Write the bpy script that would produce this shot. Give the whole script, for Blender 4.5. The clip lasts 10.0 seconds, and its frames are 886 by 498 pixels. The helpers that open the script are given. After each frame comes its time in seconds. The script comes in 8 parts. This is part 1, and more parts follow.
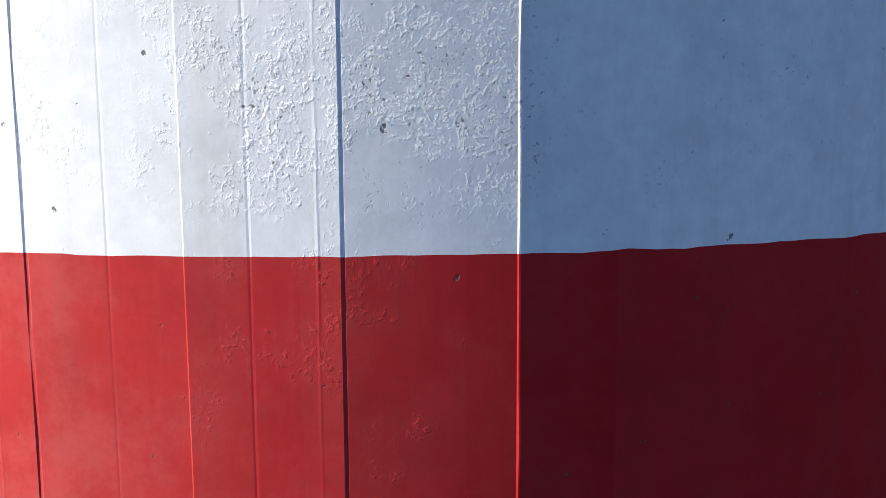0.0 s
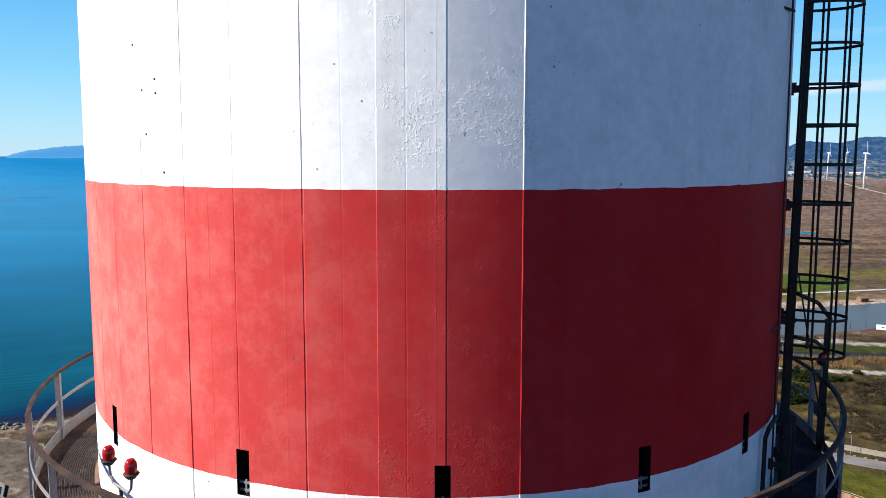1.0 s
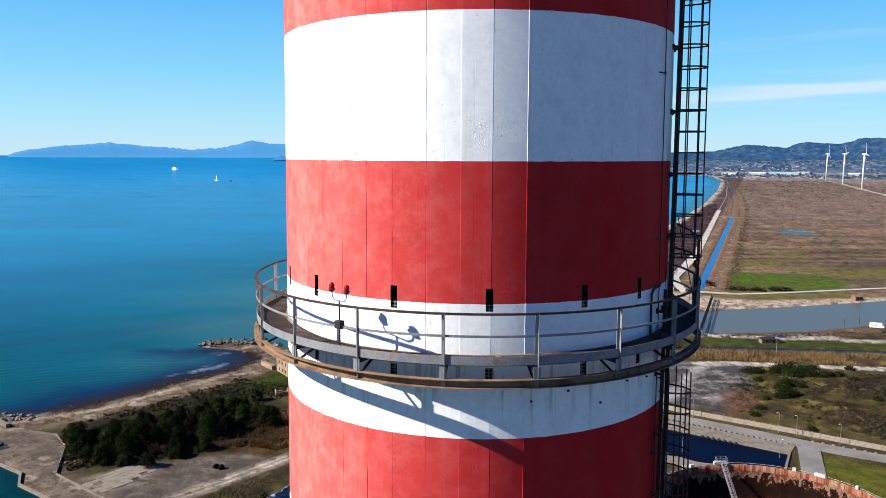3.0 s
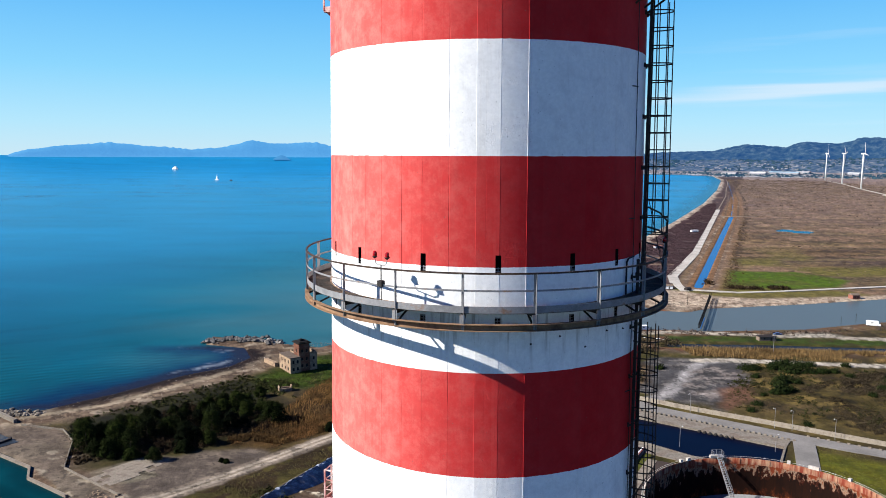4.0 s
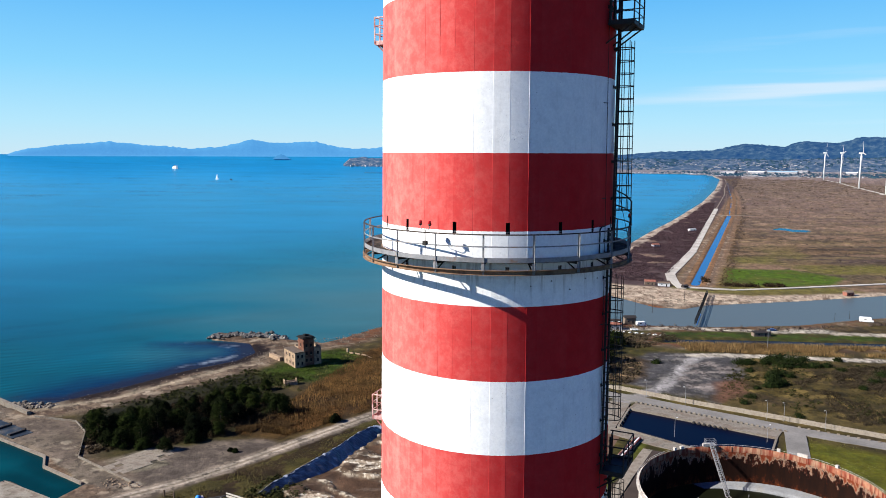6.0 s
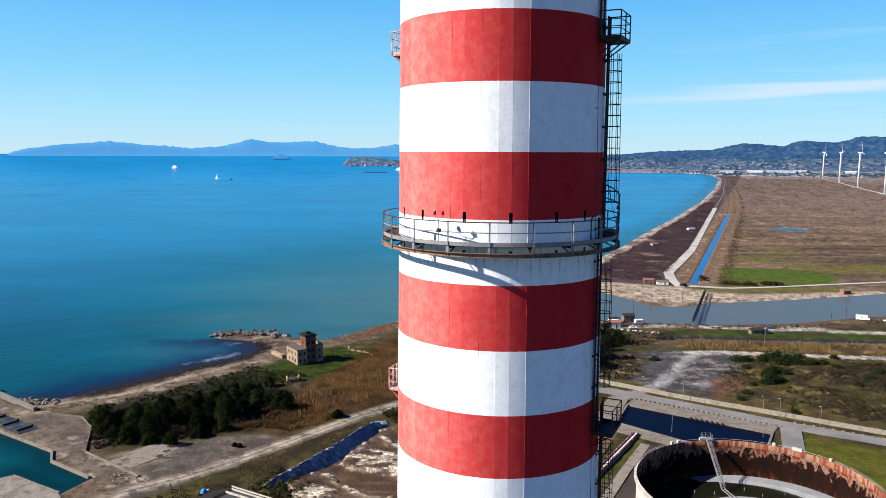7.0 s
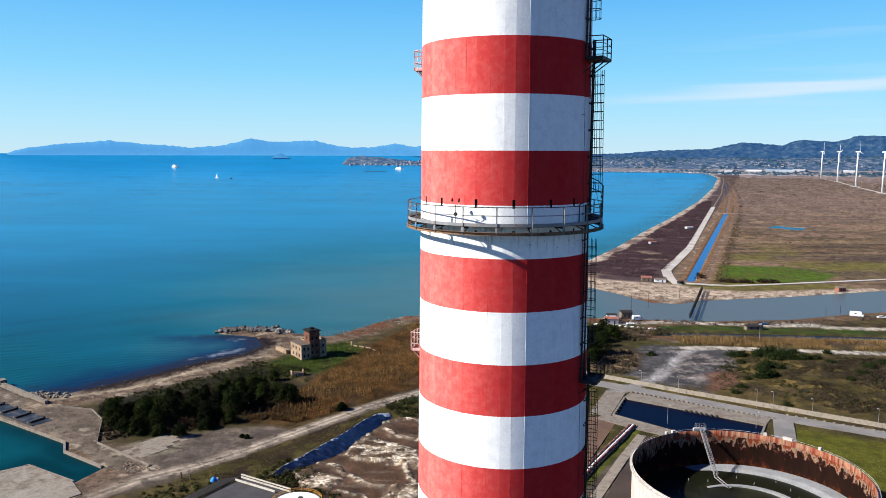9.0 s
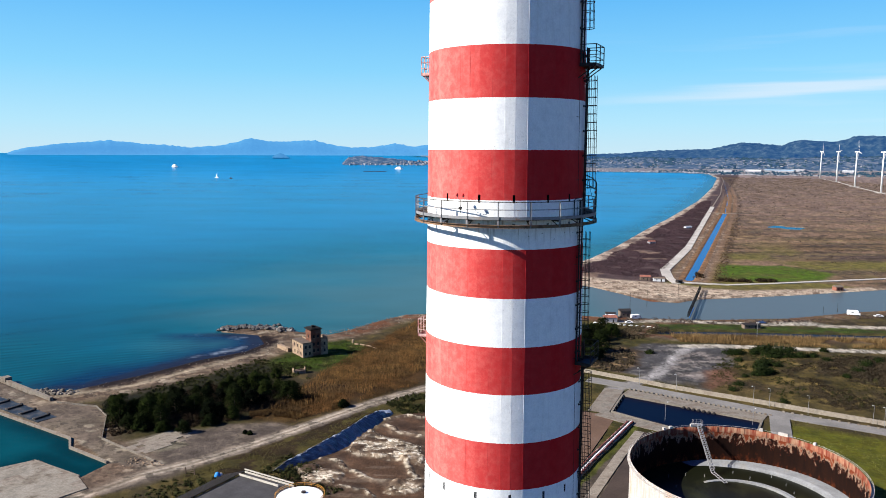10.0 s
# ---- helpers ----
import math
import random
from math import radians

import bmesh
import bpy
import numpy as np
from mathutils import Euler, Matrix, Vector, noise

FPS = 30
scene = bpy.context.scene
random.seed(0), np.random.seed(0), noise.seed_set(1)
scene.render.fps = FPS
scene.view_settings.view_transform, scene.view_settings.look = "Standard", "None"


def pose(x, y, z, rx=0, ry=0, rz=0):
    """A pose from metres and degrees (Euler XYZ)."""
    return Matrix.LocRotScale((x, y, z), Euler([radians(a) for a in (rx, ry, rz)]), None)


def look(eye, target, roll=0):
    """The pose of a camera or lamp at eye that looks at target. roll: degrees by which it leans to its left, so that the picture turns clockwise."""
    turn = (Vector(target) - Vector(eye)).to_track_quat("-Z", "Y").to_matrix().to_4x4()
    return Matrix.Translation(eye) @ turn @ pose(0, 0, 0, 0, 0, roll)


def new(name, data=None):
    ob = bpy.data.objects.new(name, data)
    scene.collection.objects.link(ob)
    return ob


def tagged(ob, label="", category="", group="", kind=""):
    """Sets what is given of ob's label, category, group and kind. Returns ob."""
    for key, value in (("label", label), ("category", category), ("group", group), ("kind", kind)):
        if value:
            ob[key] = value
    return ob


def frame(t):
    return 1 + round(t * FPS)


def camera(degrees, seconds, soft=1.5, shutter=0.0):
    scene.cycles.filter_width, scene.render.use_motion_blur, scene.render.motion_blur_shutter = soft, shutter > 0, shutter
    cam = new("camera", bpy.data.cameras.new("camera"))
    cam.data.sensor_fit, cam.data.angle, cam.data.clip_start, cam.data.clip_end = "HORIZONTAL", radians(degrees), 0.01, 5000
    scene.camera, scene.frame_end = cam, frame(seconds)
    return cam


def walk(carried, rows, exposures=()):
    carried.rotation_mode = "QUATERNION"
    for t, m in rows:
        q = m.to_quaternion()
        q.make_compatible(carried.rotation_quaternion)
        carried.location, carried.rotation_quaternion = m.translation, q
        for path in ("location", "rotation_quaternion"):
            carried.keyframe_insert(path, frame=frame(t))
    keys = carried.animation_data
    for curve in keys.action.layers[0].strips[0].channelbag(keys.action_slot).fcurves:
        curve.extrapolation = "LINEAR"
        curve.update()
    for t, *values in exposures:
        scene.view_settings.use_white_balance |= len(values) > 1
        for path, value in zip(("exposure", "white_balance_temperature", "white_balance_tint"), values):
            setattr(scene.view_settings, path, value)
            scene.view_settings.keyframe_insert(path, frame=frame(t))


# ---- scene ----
cam = camera(60.34, 10.0, soft=0.9)
# seconds, eye x, y, z, yaw, pitch, roll: a level flight backwards from the stack
ROWS = [
    (0.0, 0.609, -8.006, 106.418, 0.637, -7.295, 0.227),
    (0.5, 0.418, -9.962, 106.366, 0.637, -7.232, 0.061),
    (1.0, 0.217, -11.983, 106.339, 0.630, -7.177, -0.061),
    (1.5, 0.008, -14.023, 106.317, 0.630, -7.182, -0.143),
    (2.0, -0.229, -16.574, 106.271, 0.637, -7.193, -0.192),
    (2.5, -0.446, -18.522, 106.216, 0.628, -7.166, -0.200),
    (4.0, -1.128, -25.118, 106.085, 0.610, -7.200, -0.197),
    (4.5, -1.348, -27.253, 106.056, 0.594, -7.205, -0.222),
    (5.0, -1.560, -29.422, 106.036, 0.580, -7.215, -0.248),
    (5.5, -1.794, -31.514, 106.035, 0.579, -7.231, -0.225),
    (7.0, -2.521, -38.062, 106.004, 0.516, -7.279, -0.199),
    (7.5, -2.716, -40.010, 105.990, 0.517, -7.293, -0.192),
    (8.0, -2.925, -42.022, 105.981, 0.500, -7.301, -0.178),
    (8.5, -3.142, -44.108, 105.973, 0.476, -7.311, -0.180),
    (9.0, -3.348, -45.978, 105.973, 0.459, -7.331, -0.186),
    (9.5, -3.521, -47.557, 105.962, 0.448, -7.336, -0.196),
    (10.0, -3.683, -49.606, 105.931, 0.431, -7.341, -0.211),
]
walk(cam, [(t, pose(x, y, z, 90 + pitch, roll, yaw)) for t, x, y, z, yaw, pitch, roll in ROWS])

# ---- world, sun, exposure ----
SUN_AZ, SUN_EL = 258.5, 34.3        # compass degrees, y is north
world = bpy.data.worlds.new("world")
scene.world = world
world.use_nodes = True
wn, wl = world.node_tree.nodes, world.node_tree.links
sky = wn.new("ShaderNodeTexSky")
sky.sky_type, sky.sun_disc = "NISHITA", False
sky.sun_elevation, sky.sun_rotation = radians(SUN_EL), radians(SUN_AZ)
sky.air_density, sky.dust_density, sky.ozone_density, sky.altitude = 1.0, 0.2, 4.0, 100
# a clear maritime sky: the computed sky, deepened to the blue of a dry winter day, pale along the horizon
wtc0 = wn.new("ShaderNodeTexCoord")
wsep = wn.new("ShaderNodeSeparateXYZ")
wl.new(wtc0.outputs["Generated"], wsep.inputs[0])
tone = wn.new("ShaderNodeValToRGB")
tone.color_ramp.elements[0].position, tone.color_ramp.elements[0].color = 0.0, (0.54, 0.79, 0.94, 1)
tone.color_ramp.elements[1].position, tone.color_ramp.elements[1].color = 1.0, (0.006, 0.034, 0.22, 1)
for at_, c_ in ((0.035, (0.42, 0.77, 0.98, 1)), (0.10, (0.235, 0.655, 0.98, 1)), (0.20, (0.095, 0.47, 0.95, 1)), (0.30, (0.045, 0.21, 0.80, 1)), (0.5, (0.014, 0.068, 0.42, 1))):
    e_ = tone.color_ramp.elements.new(at_)
    e_.color = c_
wl.new(wsep.outputs[2], tone.inputs[0])
# thin high cloud in drawn-out wisps
wmap0 = wn.new("ShaderNodeMapping")
wmap0.inputs["Scale"].default_value = (1.6, 1.6, 30)
wmap0.inputs["Location"].default_value = (0.35, 0.1, 0.0)
wl.new(wtc0.outputs["Generated"], wmap0.inputs["Vector"])
wisp = wn.new("ShaderNodeTexNoise")
wisp.inputs["Scale"].default_value, wisp.inputs["Detail"].default_value = 1.6, 5
wl.new(wmap0.outputs[0], wisp.inputs["Vector"])
wrange = wn.new("ShaderNodeMapRange")
wrange.interpolation_type = "SMOOTHSTEP"
for k_, v_ in (("From Min", 0.54), ("From Max", 0.72), ("To Min", 0.0), ("To Max", 0.14)):
    wrange.inputs[k_].default_value = v_
wl.new(wisp.outputs["Fac"], wrange.inputs["Value"])
# they drift over the land side only
wside = wn.new("ShaderNodeMapRange")
wside.interpolation_type = "SMOOTHSTEP"
for k_, v_ in (("From Min", 0.10), ("From Max", 0.42)):
    wside.inputs[k_].default_value = v_
wl.new(wsep.outputs[0], wside.inputs["Value"])
wover = wn.new("ShaderNodeMath")
wover.operation = "MULTIPLY"
wl.new(wside.outputs[0], wover.inputs[1])
# one long bank of cirrus low over the hills, rising a little inland
wlevel = wn.new("ShaderNodeMath")
wlevel.operation = "MULTIPLY_ADD"
wlevel.inputs[1].default_value, wlevel.inputs[2].default_value = -0.055, -0.0555
wl.new(wsep.outputs[0], wlevel.inputs[0])
woff = wn.new("ShaderNodeMath")
wl.new(wsep.outputs[2], woff.inputs[0])
wl.new(wlevel.outputs[0], woff.inputs[1])
wfray = wn.new("ShaderNodeMath")
wfray.operation = "MULTIPLY_ADD"
wfray.inputs[1].default_value, wfray.inputs[2].default_value = 0.036, -0.018
wl.new(wisp.outputs["Fac"], wfray.inputs[0])
wsum, wabs = wn.new("ShaderNodeMath"), wn.new("ShaderNodeMath")
wabs.operation = "ABSOLUTE"
wl.new(woff.outputs[0], wsum.inputs[0])
wl.new(wfray.outputs[0], wsum.inputs[1])
wl.new(wsum.outputs[0], wabs.inputs[0])
wband = wn.new("ShaderNodeMapRange")
wband.interpolation_type = "SMOOTHSTEP"
for k_, v_ in (("From Min", 0.010), ("From Max", 0.0), ("To Min", 0.0), ("To Max", 0.7)):
    wband.inputs[k_].default_value = v_
wl.new(wabs.outputs[0], wband.inputs["Value"])
wboth = wn.new("ShaderNodeMath")
wboth.operation = "MAXIMUM"
wl.new(wrange.outputs[0], wboth.inputs[0])
wl.new(wband.outputs[0], wboth.inputs[1])
wl.new(wboth.outputs[0], wover.inputs[0])
cloud = wn.new("ShaderNodeMix")
cloud.data_type = "RGBA"
wl.new(wover.outputs[0], cloud.inputs[0])
wl.new(tone.outputs[0], cloud.inputs[6])
cloud.inputs[7].default_value = (0.76, 0.85, 0.96, 1)
bright = wn.new("ShaderNodeVectorMath")
bright.operation = "SCALE"
bright.inputs["Scale"].default_value = 8.5
wl.new(cloud.outputs[2], bright.inputs[0])
blend = wn.new("ShaderNodeMix")
blend.data_type = "RGBA"
blend.inputs[0].default_value = 0.88
wl.new(sky.outputs[0], blend.inputs[6])
wl.new(bright.outputs[0], blend.inputs[7])
wl.new(blend.outputs[2], wn["Background"].inputs[0])
wn["Background"].inputs[1].default_value = 0.0585
sun_data = bpy.data.lights.new("sun", "SUN")
sun_data.energy, sun_data.angle, sun_data.color = 5.3, radians(0.53), (1.0, 0.96, 0.90)
sun = new("sun", sun_data)
to_sun = Vector((math.sin(radians(SUN_AZ)) * math.cos(radians(SUN_EL)), math.cos(radians(SUN_AZ)) * math.cos(radians(SUN_EL)), math.sin(radians(SUN_EL))))
sun.matrix_world = look(to_sun * 400, (0, 0, 0))
scene.view_settings.exposure = 1.08


# ---- small tools ----
def clamp01(a):
    return np.clip(a, 0, 1)


def smooth(a, b, x):
    k = clamp01((x - a) / (b - a))
    return k * k * (3 - 2 * k)


def lattice(i, j, seed):
    h = np.sin(i * 127.1 + j * 311.7 + seed * 74.7) * 43758.5453
    return h - np.floor(h)


def vnoise(x, y, seed=0):
    i, j = np.floor(x), np.floor(y)
    u, w = x - i, y - j
    u, w = u * u * (3 - 2 * u), w * w * (3 - 2 * w)
    a, b = lattice(i, j, seed), lattice(i + 1, j, seed)
    c, d = lattice(i, j + 1, seed), lattice(i + 1, j + 1, seed)
    return a + (b - a) * u + (c - a) * w + (a - b - c + d) * u * w


def fbm(x, y, seed=0, octaves=4):
    total, amp, k = 0, 0.5, 1.0
    for o in range(octaves):
        total = total + amp * vnoise(x * k, y * k, seed + o)
        amp, k = amp / 2, k * 2.03
    return total


def signed(poly, X, Y):
    """Distance to a polygon's outline, negative inside."""
    best = np.full(X.shape, 1e9)
    inside = np.zeros(X.shape, bool)
    n = len(poly)
    for k in range(n):
        (x0, y0), (x1, y1) = poly[k], poly[(k + 1) % n]
        dx, dy = x1 - x0, y1 - y0
        s = clamp01(((X - x0) * dx + (Y - y0) * dy) / (dx * dx + dy * dy))
        best = np.minimum(best, np.hypot(X - x0 - s * dx, Y - y0 - s * dy))
        if dy:
            inside ^= ((y0 > Y) != (y1 > Y)) & (X < dx * (Y - y0) / dy + x0)
    return np.where(inside, -best, best)


def along(line, X, Y):
    """Distance to an open line."""
    best = np.full(X.shape, 1e9)
    for (x0, y0), (x1, y1) in zip(line, line[1:]):
        dx, dy = x1 - x0, y1 - y0
        s = clamp01(((X - x0) * dx + (Y - y0) * dy) / (dx * dx + dy * dy))
        best = np.minimum(best, np.hypot(X - x0 - s * dx, Y - y0 - s * dy))
    return best


class Build:
    """Vertices and faces that grow into one mesh."""

    def __init__(self):
        self.v, self.f, self.m = [], [], []

    def add(self, verts, faces, mi=0):
        n = len(self.v)
        self.v += [tuple(p) for p in verts]
        self.f += [tuple(n + i for i in f) for f in faces]
        self.m += [mi] * len(faces)
        return self

    def box(self, c, size, turn=0.0, mi=0, bevel=0.0):
        """A box, its upper rim chamfered by bevel."""
        sx, sy, sz = (s / 2 for s in size)
        ca, sa = math.cos(turn), math.sin(turn)
        rings = [(-sz, 0), (sz - bevel, 0), (sz, bevel)] if bevel else [(-sz, 0), (sz, 0)]
        verts = []
        for z, k in rings:
            for x, y in ((-sx + k, -sy + k), (sx - k, -sy + k), (sx - k, sy - k), (-sx + k, sy - k)):
                verts.append((c[0] + x * ca - y * sa, c[1] + x * sa + y * ca, c[2] + z))
        faces = [(3, 2, 1, 0)]
        for r in range(len(rings) - 1):
            faces += [(4 * r + i, 4 * r + (i + 1) % 4, 4 * r + 4 + (i + 1) % 4, 4 * r + 4 + i) for i in range(4)]
        top = 4 * (len(rings) - 1)
        faces.append((top, top + 1, top + 2, top + 3))
        return self.add(verts, faces, mi)

    def rod(self, p, q, r, n=6, r2=None, mi=0):
        """A round bar from p to q."""
        p, q = Vector(p), Vector(q)
        d = (q - p).normalized()
        a = d.orthogonal().normalized()
        b = d.cross(a)
        r2 = r if r2 is None else r2
        verts = []
        for c, k in ((p, r), (q, r2)):
            for i in range(n):
                w = 2 * math.pi * (i + 0.5) / n
                verts.append(c + (a * math.cos(w) + b * math.sin(w)) * k)
        faces = [(i, (i + 1) % n, n + (i + 1) % n, n + i) for i in range(n)]
        faces += [tuple(range(n))[::-1], tuple(range(n, 2 * n))]
        return self.add(verts, faces, mi)

    def tube(self, points, r, n=6, mi=0, flat=1.0):
        """A bent bar in one piece; flat squeezes its section."""
        pts = [Vector(q) for q in points]
        verts, ref = [], None
        for k, c in enumerate(pts):
            d = ((pts[min(k + 1, len(pts) - 1)] - c).normalized() + (c - pts[max(k - 1, 0)]).normalized()).normalized()
            up = Vector((0, 0, 1)) if abs(d.z) < 0.9 else Vector((1, 0, 0))
            a = d.cross(up).normalized()
            if ref is not None and a.dot(ref) < 0:
                a = -a
            ref = a
            b = a.cross(d)
            for i in range(n):
                w = 2 * math.pi * (i + 0.5) / n
                verts.append(c + a * (math.cos(w) * r * flat) + b * (math.sin(w) * r))
        faces = [(k * n + i, k * n + (i + 1) % n, (k + 1) * n + (i + 1) % n, (k + 1) * n + i) for k in range(len(pts) - 1) for i in range(n)]
        faces += [tuple(range(n))[::-1], tuple(range((len(pts) - 1) * n, len(pts) * n))]
        return self.add(verts, faces, mi)

    def lathe(self, profile, n=32, centre=(0, 0), a0=0.0, a1=360.0, mi=0, closed=False):
        """A profile of (radius, z) swept round an axis, from a0 to a1 degrees (0 is -y, growing to +x)."""
        whole = abs(a1 - a0 - 360) < 1e-6
        steps = n if whole else n + 1
        verts = []
        for i in range(steps):
            w = radians(a0 + (a1 - a0) * i / n)
            verts += [(centre[0] + r * math.sin(w), centre[1] - r * math.cos(w), z) for r, z in profile]
        k = len(profile)
        faces = []
        spans = k if closed else k - 1
        for i in range(n):
            j = (i + 1) % steps
            faces += [(i * k + s, j * k + s, j * k + (s + 1) % k, i * k + (s + 1) % k) for s in range(spans)]
        if closed and not whole:
            faces += [tuple(range(k))[::-1], tuple((steps - 1) * k + s for s in range(k))]
        return self.add(verts, faces, mi)

    def slab(self, outline, z0, z1, mi=0):
        n = len(outline)
        area = sum(outline[i][0] * outline[(i + 1) % n][1] - outline[(i + 1) % n][0] * outline[i][1] for i in range(n))
        pts = outline if area > 0 else outline[::-1]
        verts = [(x, y, z0) for x, y in pts] + [(x, y, z1) for x, y in pts]
        faces = [tuple(range(n))[::-1], tuple(range(n, 2 * n))] + [(i, (i + 1) % n, n + (i + 1) % n, n + i) for i in range(n)]
        return self.add(verts, faces, mi)

    def mesh(self, name, materials, soft=False):
        me = bpy.data.meshes.new(name)
        me.from_pydata(self.v, [], self.f)
        for m in materials if isinstance(materials, (list, tuple)) else [materials]:
            me.materials.append(m)
        if any(self.m):
            me.polygons.foreach_set("material_index", self.m)
        if soft:
            me.polygons.foreach_set("use_smooth", [True] * len(self.f))
        me.update()
        return me


def part(name, build, material, parent, label="", soft=False, at=None):
    ob = new(name, build.mesh(name, material, soft) if isinstance(build, Build) else build)
    ob.parent = parent
    if at is not None:
        ob.matrix_basis = at
    if label:
        tagged(ob, label)
    return ob


def thing(name, m, label, category, group="", kind=""):
    ob = new(name)
    ob.empty_display_size = 0.2
    ob.matrix_basis = m
    return tagged(ob, label, category, group, kind)


def polar(r, deg, z=0.0):
    """A point round the stack: 0 degrees is -y, growing to +x."""
    return Vector((r * math.sin(radians(deg)), -r * math.cos(radians(deg)), z))


# ---- materials ----
BASE_SCALE = 0.85     # darkens every colour but the stack's own coats, to offset the strong sun


def surface(name, colour, rough=0.8, metal=0.0, vary=0.25, scale=1.0, fine=12.0, bump=0.3, depth=0.02, second=None, mask=0.5, islands=False, attribute="", spec=0.15, laid=False):
    """Base colour with a broad and a fine variation, and relief. second: a colour that stains patches. laid: the pattern runs on from piece to piece."""
    colour = tuple(c * BASE_SCALE for c in colour)
    second = tuple(c * BASE_SCALE for c in second) if second else None
    m = bpy.data.materials.new(name)
    m.use_nodes = True
    n, l = m.node_tree.nodes, m.node_tree.links
    bsdf = n["Principled BSDF"]
    bsdf.inputs["Roughness"].default_value, bsdf.inputs["Metallic"].default_value = rough, metal
    bsdf.inputs["Specular IOR Level"].default_value = spec
    tc = n.new("ShaderNodeTexCoord")
    where = n.new("ShaderNodeNewGeometry").outputs["Position"] if laid else tc.outputs["Object"]

    def noise_node(s, detail=6.0, rough_=0.6):
        t = n.new("ShaderNodeTexNoise")
        t.inputs["Scale"].default_value, t.inputs["Detail"].default_value, t.inputs["Roughness"].default_value = s, detail, rough_
        l.new(where, t.inputs["Vector"])
        return t.outputs["Fac"]

    def mixed(a, b, fac, blend="MIX"):
        x = n.new("ShaderNodeMix")
        x.data_type, x.blend_type = "RGBA", blend
        for sock, val in ((x.inputs[0], fac), (x.inputs[6], a), (x.inputs[7], b)):
            if isinstance(val, (int, float)):
                sock.default_value = val
            elif isinstance(val, tuple):
                sock.default_value = (*val, 1)
            else:
                l.new(val, sock)
        return x.outputs[2]

    def spread(sock, lo, hi, a=0.3, b=0.7):
        r = n.new("ShaderNodeMapRange")
        r.inputs["From Min"].default_value, r.inputs["From Max"].default_value = a, b
        r.inputs["To Min"].default_value, r.inputs["To Max"].default_value = lo, hi
        l.new(sock, r.inputs["Value"])
        return r.outputs[0]

    base = colour
    if attribute:
        at = n.new("ShaderNodeAttribute")
        at.attribute_name = attribute
        base = at.outputs["Color"]
    broad, small = noise_node(scale), noise_node(fine, 8.0, 0.7)
    if second:
        base = mixed(base, second, spread(broad, 0, 1, mask - 0.06, mask + 0.08))
    grey = n.new("ShaderNodeMath")
    grey.operation = "MULTIPLY"
    l.new(spread(broad, 1 - vary, 1 + vary), grey.inputs[0])
    l.new(spread(small, 1 - vary * 0.8, 1 + vary * 0.8), grey.inputs[1])
    factor = grey.outputs[0]
    if islands:
        geo = n.new("ShaderNodeNewGeometry")
        g2 = n.new("ShaderNodeMath")
        g2.operation = "MULTIPLY"
        l.new(factor, g2.inputs[0])
        l.new(spread(geo.outputs["Random Per Island"], 0.68, 1.36, 0, 1), g2.inputs[1])
        factor = g2.outputs[0]
    comb = n.new("ShaderNodeCombineColor")
    for i in range(3):
        l.new(factor, comb.inputs[i])
    l.new(mixed(base, comb.outputs[0], 1.0, "MULTIPLY"), bsdf.inputs["Base Color"])
    if bump:
        b = n.new("ShaderNodeBump")
        b.inputs["Strength"].default_value, b.inputs["Distance"].default_value = bump, depth
        l.new(small, b.inputs["Height"])
        l.new(b.outputs[0], bsdf.inputs["Normal"])
    return m


concrete = surface("concrete", (0.205, 0.178, 0.145), 0.9, vary=0.4, scale=0.22, fine=1.6, second=(0.12, 0.095, 0.074), mask=0.52)
asphalt = surface("asphalt", (0.185, 0.172, 0.158), 0.9, vary=0.2, scale=0.1, fine=2)
roofing = surface("grey_roofing", (0.055, 0.052, 0.053), 0.9, vary=0.25, scale=0.2, fine=2)
steel = surface("galvanised_steel", (0.26, 0.26, 0.265), 0.6, 0.25, scale=3, fine=30, second=(0.22, 0.13, 0.08), mask=0.62)
dark_steel = surface("dark_painted_steel", (0.035, 0.032, 0.03), 0.6, 0.2, scale=2, fine=25, second=(0.07, 0.035, 0.025), mask=0.6)
rusty = surface("rusty_steel", (0.28, 0.17, 0.10), 0.85, 0.05, scale=2, fine=20, second=(0.12, 0.068, 0.042), mask=0.54)
black = surface("black_opening", (0.012, 0.011, 0.01), 0.9, vary=0.2)
red_glass = surface("red_lamp_glass", (0.36, 0.006, 0.008), 0.15, vary=0.1, bump=0, spec=0.5)
rail_steel = surface("worn_brown_rail", (0.095, 0.064, 0.045), 0.7, 0.2, scale=3, fine=25, second=(0.04, 0.03, 0.026), mask=0.47)
white_paint = surface("white_paint", (0.78, 0.78, 0.76), 0.5, vary=0.06, bump=0.05)
foliage = surface("pine_foliage", (0.013, 0.020, 0.005), 0.95, vary=0.4, scale=0.2, islands=True, bump=0, spec=0.05)
scrub_leaf = surface("scrub_foliage", (0.026, 0.028, 0.009), 0.95, vary=0.4, scale=0.1, islands=True, bump=0, spec=0.05)
bark = surface("bark", (0.10, 0.07, 0.05), 0.95)
masonry = surface("old_masonry", (0.36, 0.255, 0.165), 0.95, vary=0.35, scale=0.3, fine=1.5, second=(0.17, 0.115, 0.08), mask=0.52)
brickwork = surface("weathered_brick", (0.145, 0.062, 0.040), 0.95, vary=0.35, scale=0.3, fine=1.5, second=(0.14, 0.08, 0.055), mask=0.52)
rock = surface("rock", (0.155, 0.132, 0.108), 0.95, scale=0.3, islands=True)

# ---- ground, water and distance ----
# The far third of the sheet climbs gently, so that it meets the sky at the true horizon.
HUB = (-3.0, -40.0)
WATER = -0.6


